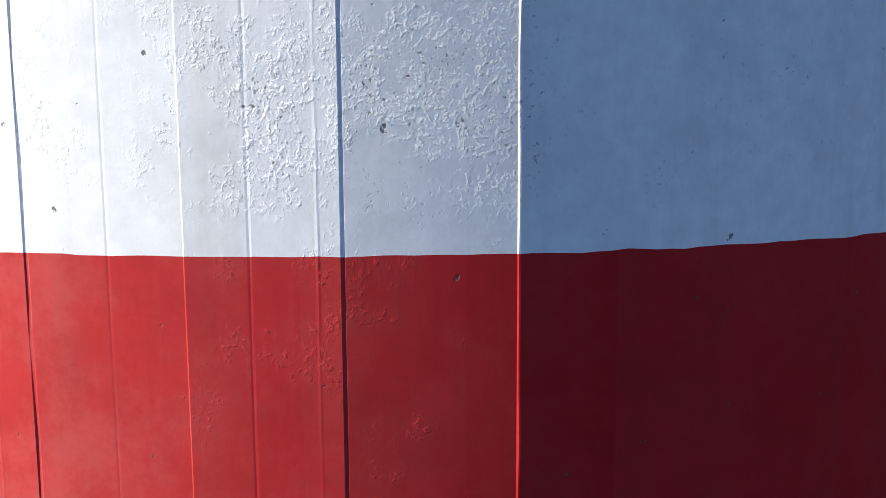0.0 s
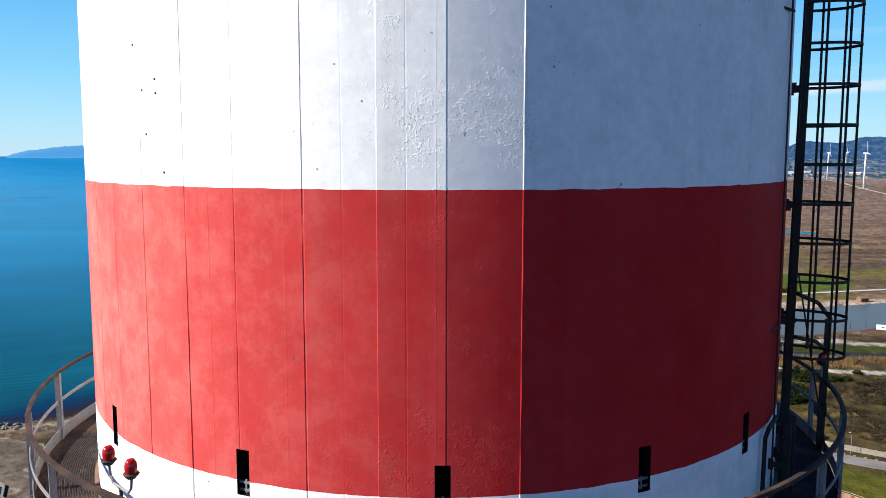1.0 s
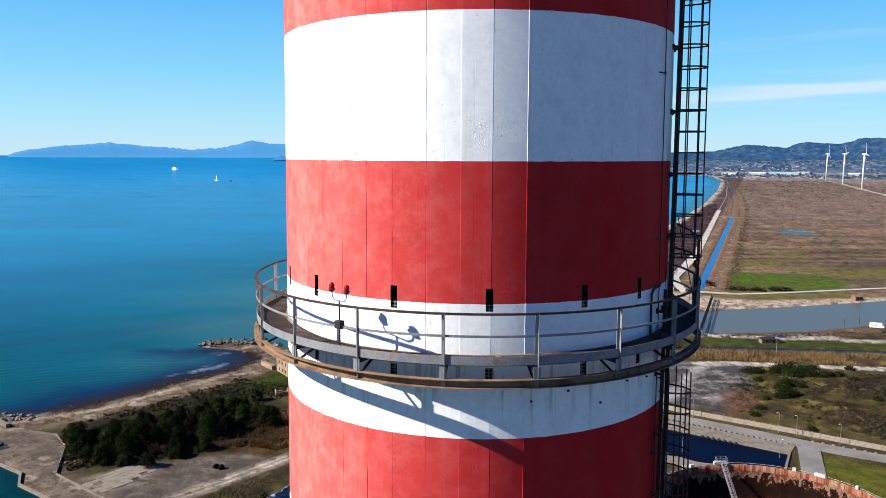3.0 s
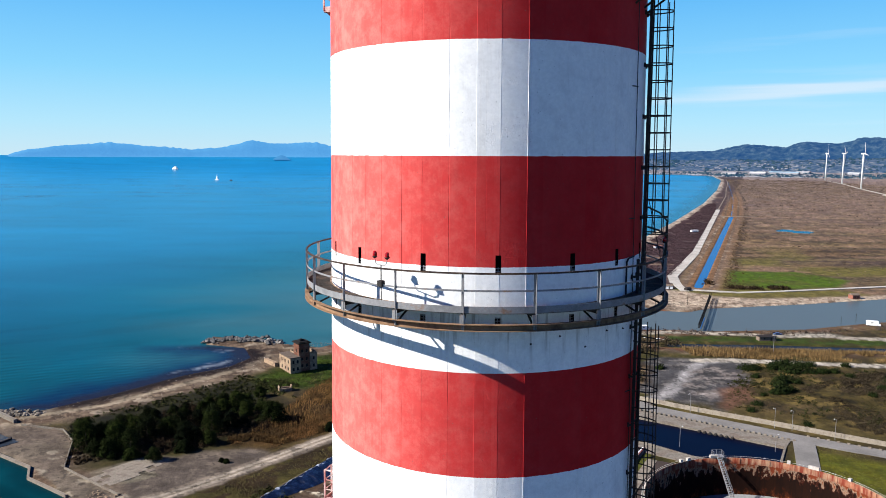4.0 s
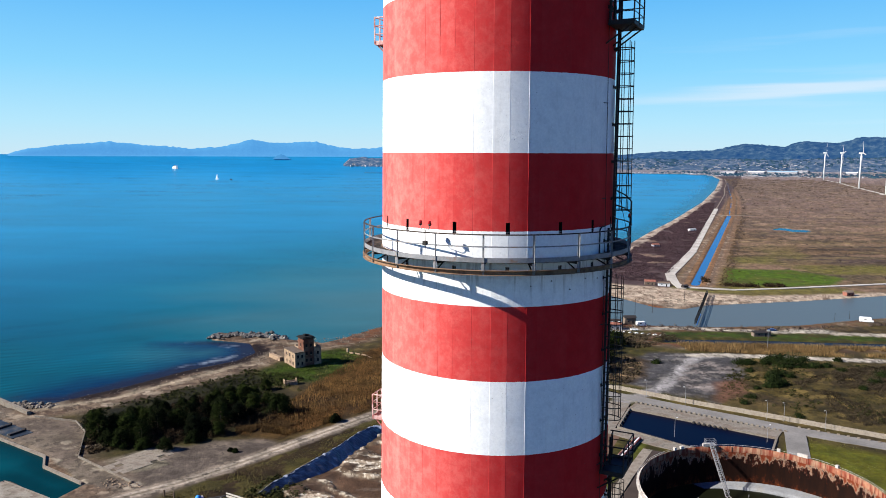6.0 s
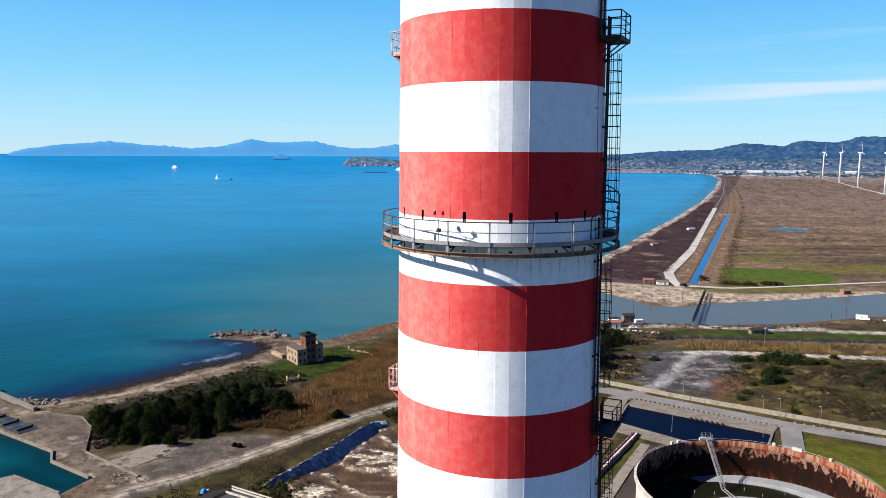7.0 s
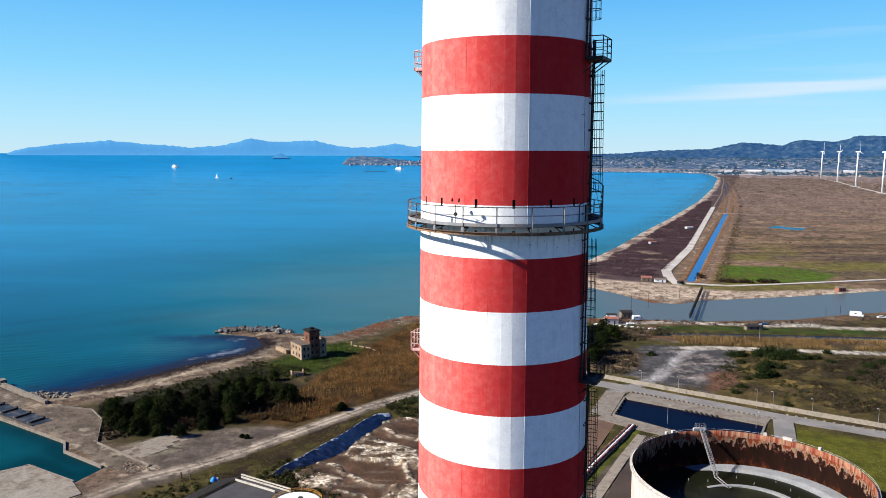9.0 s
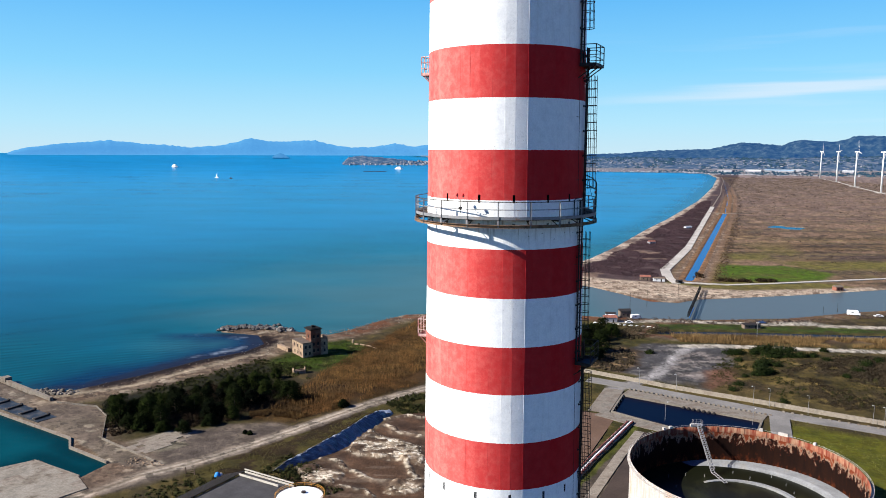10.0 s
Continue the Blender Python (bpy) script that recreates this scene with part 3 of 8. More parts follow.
water_mat = bpy.data.materials.new("sea_water")
water_mat.use_nodes = True
wnodes, wlinks = water_mat.node_tree.nodes, water_mat.node_tree.links
wb = wnodes["Principled BSDF"]
wb.inputs["Roughness"].default_value, wb.inputs["IOR"].default_value, wb.inputs["Specular IOR Level"].default_value = 0.25, 1.33, 0.025
wat = wnodes.new("ShaderNodeAttribute")
wat.attribute_name = "soil"
wlinks.new(wat.outputs["Color"], wb.inputs["Base Color"])
wtc = wnodes.new("ShaderNodeTexCoord")
wmap = wnodes.new("ShaderNodeMapping")
wmap.inputs["Scale"].default_value = (0.35, 1.0, 1.0)
wmap.inputs["Rotation"].default_value = (0, 0, 0.5)
wnz = wnodes.new("ShaderNodeTexNoise")
wnz.inputs["Scale"].default_value, wnz.inputs["Detail"].default_value = 0.35, 8
wlinks.new(wtc.outputs["Object"], wmap.inputs["Vector"])
wlinks.new(wmap.outputs[0], wnz.inputs["Vector"])
wbump = wnodes.new("ShaderNodeBump")
wbump.inputs["Strength"].default_value, wbump.inputs["Distance"].default_value = 0.3, 0.4
wlinks.new(wnz.outputs["Fac"], wbump.inputs["Height"])
wlinks.new(wbump.outputs[0], wb.inputs["Normal"])

X, Y, faces = fan(0.12, 0.085)
sea = land_distance(X, Y)
harbour = (X < -118) & (Y < 292) & (signed([(-118, 180), (-118, 215), (-190, 256), (-300, 300), (-300, 100)], X, Y) < 6)
shoal = smooth(140, 5, sea + 60 * (fbm(X / 70, Y / 70, 5) - 0.5))
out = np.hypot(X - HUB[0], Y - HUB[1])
# open-sea colour grows brighter and bluer with distance from HUB
open_sea = np.array((0.0, 0.055, 0.106)) + smooth(360, 1250, out)[..., None] * np.array((0.0, 0.088, 0.188)) + smooth(1200, 3800, out)[..., None] * np.array((0.0, 0.02, 0.06))
colour = open_sea + (np.array((0.003, 0.060, 0.078)) - open_sea) * (0.5 * shoal * smooth(60, 10, sea))[..., None]
# seagrass beds, drawn out along the shore
u_, w_ = (X * 0.80 + Y * 0.60), (Y * 0.80 - X * 0.60)
patch = smooth(0.46, 0.60, fbm(u_ / 60, w_ / 17, 17)) * smooth(150, 20, sea) * smooth(520, 470, Y)
colour = colour + (np.array((0.0005, 0.014, 0.044)) - colour) * (0.5 * patch)[..., None]
off_shore = smooth(9, 2, along([(-66, 404), (-50, 428), (-36, 446)], X, Y) + 6 * (fbm(X / 8, Y / 8, 31) - 0.5))
colour = colour + (np.array((0.0005, 0.018, 0.050)) - colour) * (0.75 * off_shore)[..., None]
# the river's plume hangs off its mouth
plume = smooth(520, 120, np.hypot(X - 40, (Y - 540) * 0.9) + 160 * (fbm(X / 120, Y / 60, 71) - 0.5)) * smooth(-420, -120, X)
colour = colour + (np.array((0.003, 0.104, 0.136)) - colour) * (0.7 * plume)[..., None]
silt = smooth(260, 60, np.hypot(X - 30, (Y - 500) * 0.8) + 120 * (fbm(X / 80, Y / 40, 74) - 0.5))
colour = colour + (np.array((0.060, 0.112, 0.112)) - colour) * (0.6 * silt)[..., None]
teal = smooth(90, 20, sea + 60 * (fbm(X / 60, Y / 60, 72) - 0.5)) * smooth(-150, -200, X)
colour = colour + (np.array((0.001, 0.062, 0.086)) - colour) * (0.6 * teal)[..., None]
# light and dark of small waves near shore, put into the water colour
ripple = 1.5 * np.sin(w_ * 1.25 + 5 * fbm(X / 25, Y / 25, 19)) * smooth(0.44, 0.56, fbm(X / 45, Y / 45, 23)) * smooth(80, 20, sea) * smooth(0, 14, sea) * smooth(400, 340, Y)
colour = colour * (1 + (0.06 + 0.11 * smooth(-110, -160, X)) * ripple)[..., None]
colour = colour * (0.80 + 0.40 * fbm(X / 260, Y / 90, 9))[..., None]
colour = colour * (0.90 + 0.2 * fbm(X / 60, Y / 25, 29))[..., None]
# harbour water is darker close to its edges
near_edge = smooth(14, 1, sea + 6 * (fbm(X / 8, Y / 8, 25) - 0.5))[..., None]
colour = np.where(harbour[..., None], np.array((0.001, 0.047, 0.060)) * (0.85 + 0.3 * fbm(X / 12, Y / 12, 27))[..., None] * (1 - 0.5 * near_edge), colour)
river = smooth(60, 130, X) * smooth(400, 430, Y) * smooth(690, 560, Y - 0.15 * (X - 100))
colour = colour + (np.array((0.075, 0.095, 0.105)) - colour) * river[..., None]
in_bay = smooth(-205, -175, X) * smooth(-80, -92, X) * smooth(392, 378, Y) * smooth(268, 285, Y)
murk = smooth(42, 6, sea - 26 * (fbm(X / 24, Y / 24, 69) - 0.4)) * in_bay
colour = colour + (np.array((0.002, 0.010, 0.046)) - colour) * (0.85 * murk)[..., None]
murk = smooth(13, 3, sea - 9 * (fbm(X / 9, Y / 9, 70) - 0.4)) * in_bay
colour = colour + (np.array((0.012, 0.008, 0.014)) - colour) * (0.8 * murk)[..., None]
# thin surf, drawn out along the beach
swash = fbm(X / 14, Y / 14, 61)
foam = np.zeros(X.shape)
for reach, thick, cut in ((7.0, 2.6, 0.42), (12.0, 1.4, 0.46)):
    foam = np.maximum(foam, smooth(thick, 0.0, np.abs(sea - reach - 5.0 * (swash - 0.45))) * smooth(cut, cut + 0.10, fbm(X / 30, Y / 30, 62 + int(reach))))
foam = foam * in_bay * smooth(326, 344, Y) * smooth(0.46, 0.56, fbm(X / 9, Y / 9, 66)) * (0.10 + 0.5 * fbm(X / 4, Y / 4, 64))
colour = colour + (np.array((0.42, 0.47, 0.53)) - colour) * clamp01(foam)[..., None]
inland = (along(CANAL, X, Y) < 14) & (Y > 560)
colour = np.where(inland[..., None], np.array((0.015, 0.095, 0.25)), colour)
colour = np.where((signed(BASIN, X, Y) < 12)[..., None], np.array((0.001, 0.004, 0.014)), colour)
ditch = (along(CHANNEL, X, Y) < 9) & (Y < 405)
colour = np.where(ditch[..., None], np.array((0.012, 0.018, 0.026)), colour)
Z = WATER + rise(X, Y)
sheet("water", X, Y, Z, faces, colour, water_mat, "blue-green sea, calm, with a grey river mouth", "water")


def ridge(name, crest, base, near, far, material, label, folds, step=0.12):
    """A range of hills: crest as (bearing, degrees above eye level), between two distances."""
    b = np.arange(crest[0][0], crest[-1][0] + 1e-6, step)
    top = np.interp(b, [c[0] for c in crest], [c[1] for c in crest])
    rows = 18
    verts, k = [], len(b)
    for r in range(rows):
        s = r / (rows - 1)
        d = near + (far - near) * s
        x, y = -3.7 + d * np.sin(np.radians(b)), -49.6 + d * np.cos(np.radians(b))
        lift = np.sin(s * math.pi * 0.5) ** 1.3
        rough = (fbm(b * folds, np.full(k, s * 3.0), 51) - 0.47) * (1 - s) * 0.55 * np.maximum(top - base, 0.1)
        elev = base + (top - base) * lift + rough * np.sin(s * math.pi) + (fbm(b * 5, b * 0 + 3, 4, 5) - 0.47) * 0.14 * s
        verts += list(zip(x, y, 105.9 + d * np.tan(np.radians(elev))))
    d = far + 40
    x, y = -3.7 + d * np.sin(np.radians(b)), -49.6 + d * np.cos(np.radians(b))
    verts += list(zip(x, y, np.zeros(k)))
    faces_ = [(r * k + i, r * k + i + 1, (r + 1) * k + i + 1, (r + 1) * k + i) for r in range(rows) for i in range(k - 1)]
    bd = Build().add(verts, faces_)
    return tagged(new(name, bd.mesh(name, material, True)), label, "hills", kind="structure")


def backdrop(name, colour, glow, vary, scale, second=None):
    """Distance with haze put into it: a dull surface that itself glows like the air."""
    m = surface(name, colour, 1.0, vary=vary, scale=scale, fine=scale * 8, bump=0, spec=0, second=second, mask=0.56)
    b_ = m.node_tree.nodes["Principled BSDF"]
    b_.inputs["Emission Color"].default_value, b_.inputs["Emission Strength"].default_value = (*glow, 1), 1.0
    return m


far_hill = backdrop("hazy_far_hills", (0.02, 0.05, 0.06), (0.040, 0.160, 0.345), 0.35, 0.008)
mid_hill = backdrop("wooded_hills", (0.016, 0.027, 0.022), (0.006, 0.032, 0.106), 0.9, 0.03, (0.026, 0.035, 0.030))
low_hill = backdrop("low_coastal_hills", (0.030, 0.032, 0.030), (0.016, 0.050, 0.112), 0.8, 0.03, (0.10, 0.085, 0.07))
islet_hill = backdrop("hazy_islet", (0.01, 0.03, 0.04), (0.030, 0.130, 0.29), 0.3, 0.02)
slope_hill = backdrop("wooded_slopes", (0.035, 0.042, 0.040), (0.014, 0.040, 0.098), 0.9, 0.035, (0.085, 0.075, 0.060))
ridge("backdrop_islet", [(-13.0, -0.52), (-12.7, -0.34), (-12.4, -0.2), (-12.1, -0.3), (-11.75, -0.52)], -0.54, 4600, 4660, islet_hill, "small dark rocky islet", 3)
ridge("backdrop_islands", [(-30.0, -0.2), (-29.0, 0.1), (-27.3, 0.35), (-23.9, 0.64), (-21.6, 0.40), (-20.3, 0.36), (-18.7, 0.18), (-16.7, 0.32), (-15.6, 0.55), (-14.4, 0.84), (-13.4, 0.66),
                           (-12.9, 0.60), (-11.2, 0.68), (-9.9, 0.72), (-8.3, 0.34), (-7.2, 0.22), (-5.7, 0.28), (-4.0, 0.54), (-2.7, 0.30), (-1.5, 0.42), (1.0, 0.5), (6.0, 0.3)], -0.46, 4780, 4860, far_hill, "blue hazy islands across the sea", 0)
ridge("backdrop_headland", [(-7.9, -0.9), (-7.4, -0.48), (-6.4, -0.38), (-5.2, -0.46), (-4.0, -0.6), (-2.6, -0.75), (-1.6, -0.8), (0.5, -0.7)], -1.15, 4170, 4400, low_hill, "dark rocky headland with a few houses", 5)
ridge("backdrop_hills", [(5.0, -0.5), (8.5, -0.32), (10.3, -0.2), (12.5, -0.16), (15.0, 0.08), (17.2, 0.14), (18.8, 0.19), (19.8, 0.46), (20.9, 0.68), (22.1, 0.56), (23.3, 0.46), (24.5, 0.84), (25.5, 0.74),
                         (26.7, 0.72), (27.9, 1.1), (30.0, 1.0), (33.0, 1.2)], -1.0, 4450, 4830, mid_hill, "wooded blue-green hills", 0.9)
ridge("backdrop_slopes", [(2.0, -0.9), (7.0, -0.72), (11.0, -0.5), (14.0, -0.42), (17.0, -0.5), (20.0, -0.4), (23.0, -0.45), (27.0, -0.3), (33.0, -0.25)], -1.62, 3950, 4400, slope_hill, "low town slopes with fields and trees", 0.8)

# ---- the stack ----
BANDS = [85.344, 88.287, 91.317, 94.246, 97.205, 100.154, 103.054, 106.003, 109.005, 112.012, 115.0, 118.0]   # paint edges, from white below the lowest
STACK_TOP = 121.0
TAPER = 0.0099


def stack_r(z):
    return 5.0 - TAPER * (z - 106.0)


def stack_paint(name, colour, worn, under, gloss=0.04, rough=0.7, chalk_glare=(0.8, 0.79, 0.76), glare_amount=0.0, dust=0.0):
    m = surface(name, colour, rough, vary=0.10, scale=1.9, fine=9, second=worn, mask=0.55, bump=0, spec=gloss)
    n, l = m.node_tree.nodes, m.node_tree.links
    bsdf = n["Principled BSDF"]
    tc = next(q for q in n if q.type == "TEX_COORD")
    base = bsdf.inputs["Base Color"].links[0].from_socket

    def noise_of(vec, s, detail=8.0, r=0.65):
        t = n.new("ShaderNodeTexNoise")
        t.inputs["Scale"].default_value, t.inputs["Detail"].default_value, t.inputs["Roughness"].default_value = s, detail, r
        l.new(vec, t.inputs["Vector"])
        return t.outputs["Fac"]

    def calc(op, a, b=None):
        q = n.new("ShaderNodeMath")
        q.operation = op
        for k, val in enumerate((a, b)):
            if val is None:
                continue
            if isinstance(val, (int, float)):
                q.inputs[k].default_value = val
            else:
                l.new(val, q.inputs[k])
        return q.outputs[0]

    def ramp(sock, a, b):
        r = n.new("ShaderNodeMapRange")
        r.interpolation_type = "SMOOTHSTEP"
        r.inputs["From Min"].default_value, r.inputs["From Max"].default_value = a, b
        l.new(sock, r.inputs["Value"])
        return r.outputs[0]

    stretched = n.new("ShaderNodeMapping")
    stretched.inputs["Scale"].default_value = (1, 1, 0.06)
    l.new(tc.outputs["Object"], stretched.inputs["Vector"])
    runs = noise_of(stretched.outputs[0], 3.5)
    sep = n.new("ShaderNodeSeparateXYZ")
    l.new(tc.outputs["Object"], sep.inputs[0])
    # coarse plaster along each casting joint, 3.25 m apart
    joint = calc("PINGPONG", calc("SUBTRACT", sep.outputs[2], 106.62), 1.625)
    lean_side = calc("MULTIPLY", ramp(sep.outputs[0], -0.9, 0.0), ramp(sep.outputs[0], 1.3, 0.85))
    rough_zone = calc("MULTIPLY", calc("MULTIPLY", ramp(joint, 0.55, 0.10), calc("ADD", calc("MULTIPLY", lean_side, 0.8), 0.2)), ramp(noise_of(tc.outputs["Object"], 2.1, 8, 0.68), 0.44, 0.58))
    rough_zone = calc("MAXIMUM", rough_zone, calc("MULTIPLY", calc("MULTIPLY", ramp(noise_of(tc.outputs["Object"], 1.1, 9, 0.7), 0.50, 0.62), lean_side), 0.5))
    grains = calc("MULTIPLY", ramp(noise_of(tc.outputs["Object"], 42, 5, 0.62), 0.47, 0.62), ramp(noise_of(tc.outputs["Object"], 9, 6, 0.65), 0.42, 0.56))
    grains = calc("ADD", grains, calc("MULTIPLY", noise_of(tc.outputs["Object"], 120, 4, 0.7), 0.25))
    pits = ramp(noise_of(tc.outputs["Object"], 16.0, 3, 0.5), 0.725, 0.765)
    nicks = calc("MULTIPLY", ramp(noise_of(tc.outputs["Object"], 48, 3, 0.5), 0.635, 0.70), calc("ADD", calc("MULTIPLY", rough_zone, 0.9), calc("MULTIPLY", ramp(noise_of(tc.outputs["Object"], 2.5, 4, 0.6), 0.56, 0.70), 0.5)))
    pits = calc("MAXIMUM", pits, nicks)
    mix1 = n.new("ShaderNodeMix")
    mix1.data_type, mix1.blend_type = "RGBA", "MULTIPLY"
    l.new(calc("MULTIPLY", ramp(runs, 0.50, 0.74), 0.34), mix1.inputs[0])
    l.new(base, mix1.inputs[6])
    mix1.inputs[7].default_value = (*under, 1)
    # each shutter board weathers in its own way, and chalks in runs and blotches
    board = calc("FLOOR", calc("MULTIPLY", calc("ARCTAN2", sep.outputs[0], calc("MULTIPLY", sep.outputs[1], -1.0)), 7.54))
    lot = n.new("ShaderNodeTexWhiteNoise")
    lot.noise_dimensions = "1D"
    l.new(board, lot.inputs["W"])
    blotch = calc("ADD", calc("MULTIPLY", ramp(noise_of(tc.outputs["Object"], 2.2, 11, 0.75), 0.40, 0.66), 0.9), calc("MULTIPLY", ramp(runs, 0.44, 0.68), 0.25))
    # sun-washed red painted in: the pale chalk coat strengthens towards the sunlit side
    sun_side = calc("ADD", calc("MULTIPLY", ramp(sep.outputs[0], 1.9, -4.6), 0.9), 0.1)
    lit_chalk = calc("MULTIPLY", calc("MULTIPLY", calc("ADD", calc("ADD", calc("MULTIPLY", lot.outputs["Value"], 0.24), 0.27), calc("MULTIPLY", blotch, 0.34)), glare_amount), sun_side)
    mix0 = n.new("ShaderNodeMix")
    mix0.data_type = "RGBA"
    l.new(lit_chalk, mix0.inputs[0])
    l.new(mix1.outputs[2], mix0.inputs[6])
    mix0.inputs[7].default_value = (*chalk_glare, 1)
    bsdf.inputs["Sheen Weight"].default_value, bsdf.inputs["Sheen Roughness"].default_value = dust, 0.55
    bsdf.inputs["Sheen Tint"].default_value = (1.0, 0.72, 0.62, 1)
    mix2 = n.new("ShaderNodeMix")
    mix2.data_type = "RGBA"
    l.new(calc("MULTIPLY", pits, 0.85), mix2.inputs[0])
    l.new(mix0.outputs[2], mix2.inputs[6])
    mix2.inputs[7].default_value = (0.10, 0.09, 0.085, 1)
    # dirt that the gallery sheds runs down the wall below it
    below = calc("MULTIPLY", ramp(sep.outputs[2], 100.2, 101.6), ramp(sep.outputs[2], 102.1, 101.9))
    trickle = calc("MULTIPLY", below, ramp(noise_of(stretched.outputs[0], 7.0, 6.0, 0.6), 0.52, 0.68))
    mix3 = n.new("ShaderNodeMix")
    mix3.data_type = "RGBA"
    l.new(calc("MULTIPLY", trickle, 0.6), mix3.inputs[0])
    l.new(mix2.outputs[2], mix3.inputs[6])
    mix3.inputs[7].default_value = (0.22, 0.19, 0.16, 1)
    l.new(mix3.outputs[2], bsdf.inputs["Base Color"])
    relief = calc("ADD", calc("MULTIPLY", calc("MULTIPLY", grains, rough_zone), 1.0), calc("MULTIPLY", noise_of(stretched.outputs[0], 9.0), 0.10))
    relief = calc("ADD", relief, calc("MULTIPLY", noise_of(tc.outputs["Object"], 60, 4), 0.06))
    relief = calc("SUBTRACT", relief, calc("MULTIPLY", pits, 0.3))
    b = n.new("ShaderNodeBump")
    b.inputs["Strength"].default_value, b.inputs["Distance"].default_value = 0.48, 0.012
    l.new(relief, b.inputs["Height"])
    l.new(b.outputs[0], bsdf.inputs["Normal"])
    return m


BASE_SCALE = 1.0
stack_white = stack_paint("white_stack_paint", (0.80, 0.80, 0.785), (0.77, 0.765, 0.74), (0.74, 0.71, 0.66))
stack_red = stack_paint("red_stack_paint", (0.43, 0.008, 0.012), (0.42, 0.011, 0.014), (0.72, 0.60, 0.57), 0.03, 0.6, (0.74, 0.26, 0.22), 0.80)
BASE_SCALE = 0.85

stack = thing("chimney", pose(0, 0, 0), "tall concrete chimney painted in red and white bands", "chimney")
# joints between the shutter boards: degrees, depth, half width in degrees
SEAMS = [(-75.5, -0.006, 0.2), (-67.6, 0.004, 0.2), (-60.2, -0.008, 0.2), (-52.4, -0.006, 0.2), (-45.0, -0.006, 0.2), (-37.4, -0.007, 0.16), (-29.5, -0.009, 0.14), (-22.2, -0.004, 0.12),
         (-13.6, -0.006, 0.14), (-5.4, 0.0, 0.10), (2.0, -0.0035, 0.11), (10.22, 0.006, 0.12), (58.0, 0.002, 0.2)]
MINOR = [(-33.6, -0.002), (-26.0, 0.002), (-15.9, 0.001), (-9.2, -0.001), (-2.3, -0.0012), (0.85, 0.0008)]
LIPS = {10: -0.004, 9: 0.0015}
SEAM_AZ = [q[0] for q in SEAMS]
SLOT_AZ = [-90, -67.9, -48.2, -21.9, 1.6, 25.9, 46.0, 68.0, 90]
SLOT_ROWS = [(101.40, 101.70), (102.90, 103.38), (84.55, 85.05)]
azimuths = {}
for s, deep_, wide in SEAMS:
    azimuths[s - wide], azimuths[s - wide * 0.35], azimuths[s + wide * 0.35], azimuths[s + wide] = 0.0, deep_, deep_, 0.0
for s, deep_ in MINOR:
    azimuths[s - 0.12], azimuths[s], azimuths[s + 0.12] = 0.0, deep_, 0.0
for q in np.arange(-179.5, 180.4, 0.8):
    if min(abs(q - w) for w in SEAM_AZ + [m_[0] for m_ in MINOR]) > 0.5:
        azimuths[float(q)] = 0.0
for a in SLOT_AZ:
    for e in (-0.88, 0.88):
        azimuths[a + e] = 0.0
az = np.array(sorted(azimuths))
seams_np = np.array(SEAM_AZ)
levels = sorted(set([0, 40, 70, 80] + list(np.arange(83, 99, 0.75)) + list(np.arange(99, 112, 0.2)) + list(np.arange(112, 121.01, 0.75)) + BANDS + [z for r in SLOT_ROWS for z in r] + [STACK_TOP]))
levels = [z for z in levels if not any(0 < abs(z - q) < 0.12 for q in BANDS + [w for r in SLOT_ROWS for w in r]) or z in BANDS or any(z in r for r in SLOT_ROWS)]
shaft = Build()
verts = []
for z in levels:
    for a in az:
        r = stack_r(z)
        k = int(np.searchsorted(seams_np, a + 1e-6, side="right")) - 1
        if 0 <= k < 11:          # nearly flat boards on the weathered side
            half, mid = radians(seams_np[k + 1] - seams_np[k]) / 2, (seams_np[k] + seams_np[k + 1]) / 2
            if k in LIPS:         # boards that stand proud at one edge
                r += (0.002 if k == 9 else 0.0) + LIPS[k] * (a - seams_np[k]) / (seams_np[k + 1] - seams_np[k])
            r *= 1 + (0.5 if k >= 9 else 0.22) * (math.cos(half) / math.cos(radians(a - mid)) - 1 + (1 - math.cos(half)) * 0.66)
        chip = noise.noise((round(a / 0.6), z * 2.6, 0)) if azimuths[a] else 0.0
        r += azimuths[a] * (0.75 + 0.6 * noise.noise((a, z * 0.9, 0)) + 0.7 * chip)
        dz = 0.010 * noise.noise((a * 0.35, z, 5.0)) + 0.006 * noise.noise((a * 1.7, z, 9.0)) if z in BANDS else 0.0
        p = polar(r, a + 0.07 * chip, z + dz)
        verts.append(p)
n_az = len(az)
faces_, mats_ = [], []
for i in range(len(levels) - 1):
    zm = (levels[i] + levels[i + 1]) / 2
    mi = sum(zm > q for q in BANDS) % 2
    for j in range(n_az):
        j2 = (j + 1) % n_az
        am = (az[j] + (az[j2] if j2 else az[0] + 360)) / 2
        if any(lo < zm < hi for lo, hi in SLOT_ROWS) and any(abs(am - a) < 0.88 for a in SLOT_AZ):
            continue
        faces_.append((i * n_az + j, i * n_az + j2, (i + 1) * n_az + j2, (i + 1) * n_az + j))
        mats_.append(mi)
shaft.v, shaft.f, shaft.m = [tuple(v) for v in verts], faces_, mats_
shaft.lathe([(stack_r(STACK_TOP) + 0.01, STACK_TOP), (stack_r(STACK_TOP) - 0.45, STACK_TOP + 0.02), (stack_r(STACK_TOP) - 0.45, STACK_TOP - 12), (0.01, STACK_TOP - 12)], 96, mi=1)
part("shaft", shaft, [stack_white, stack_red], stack)

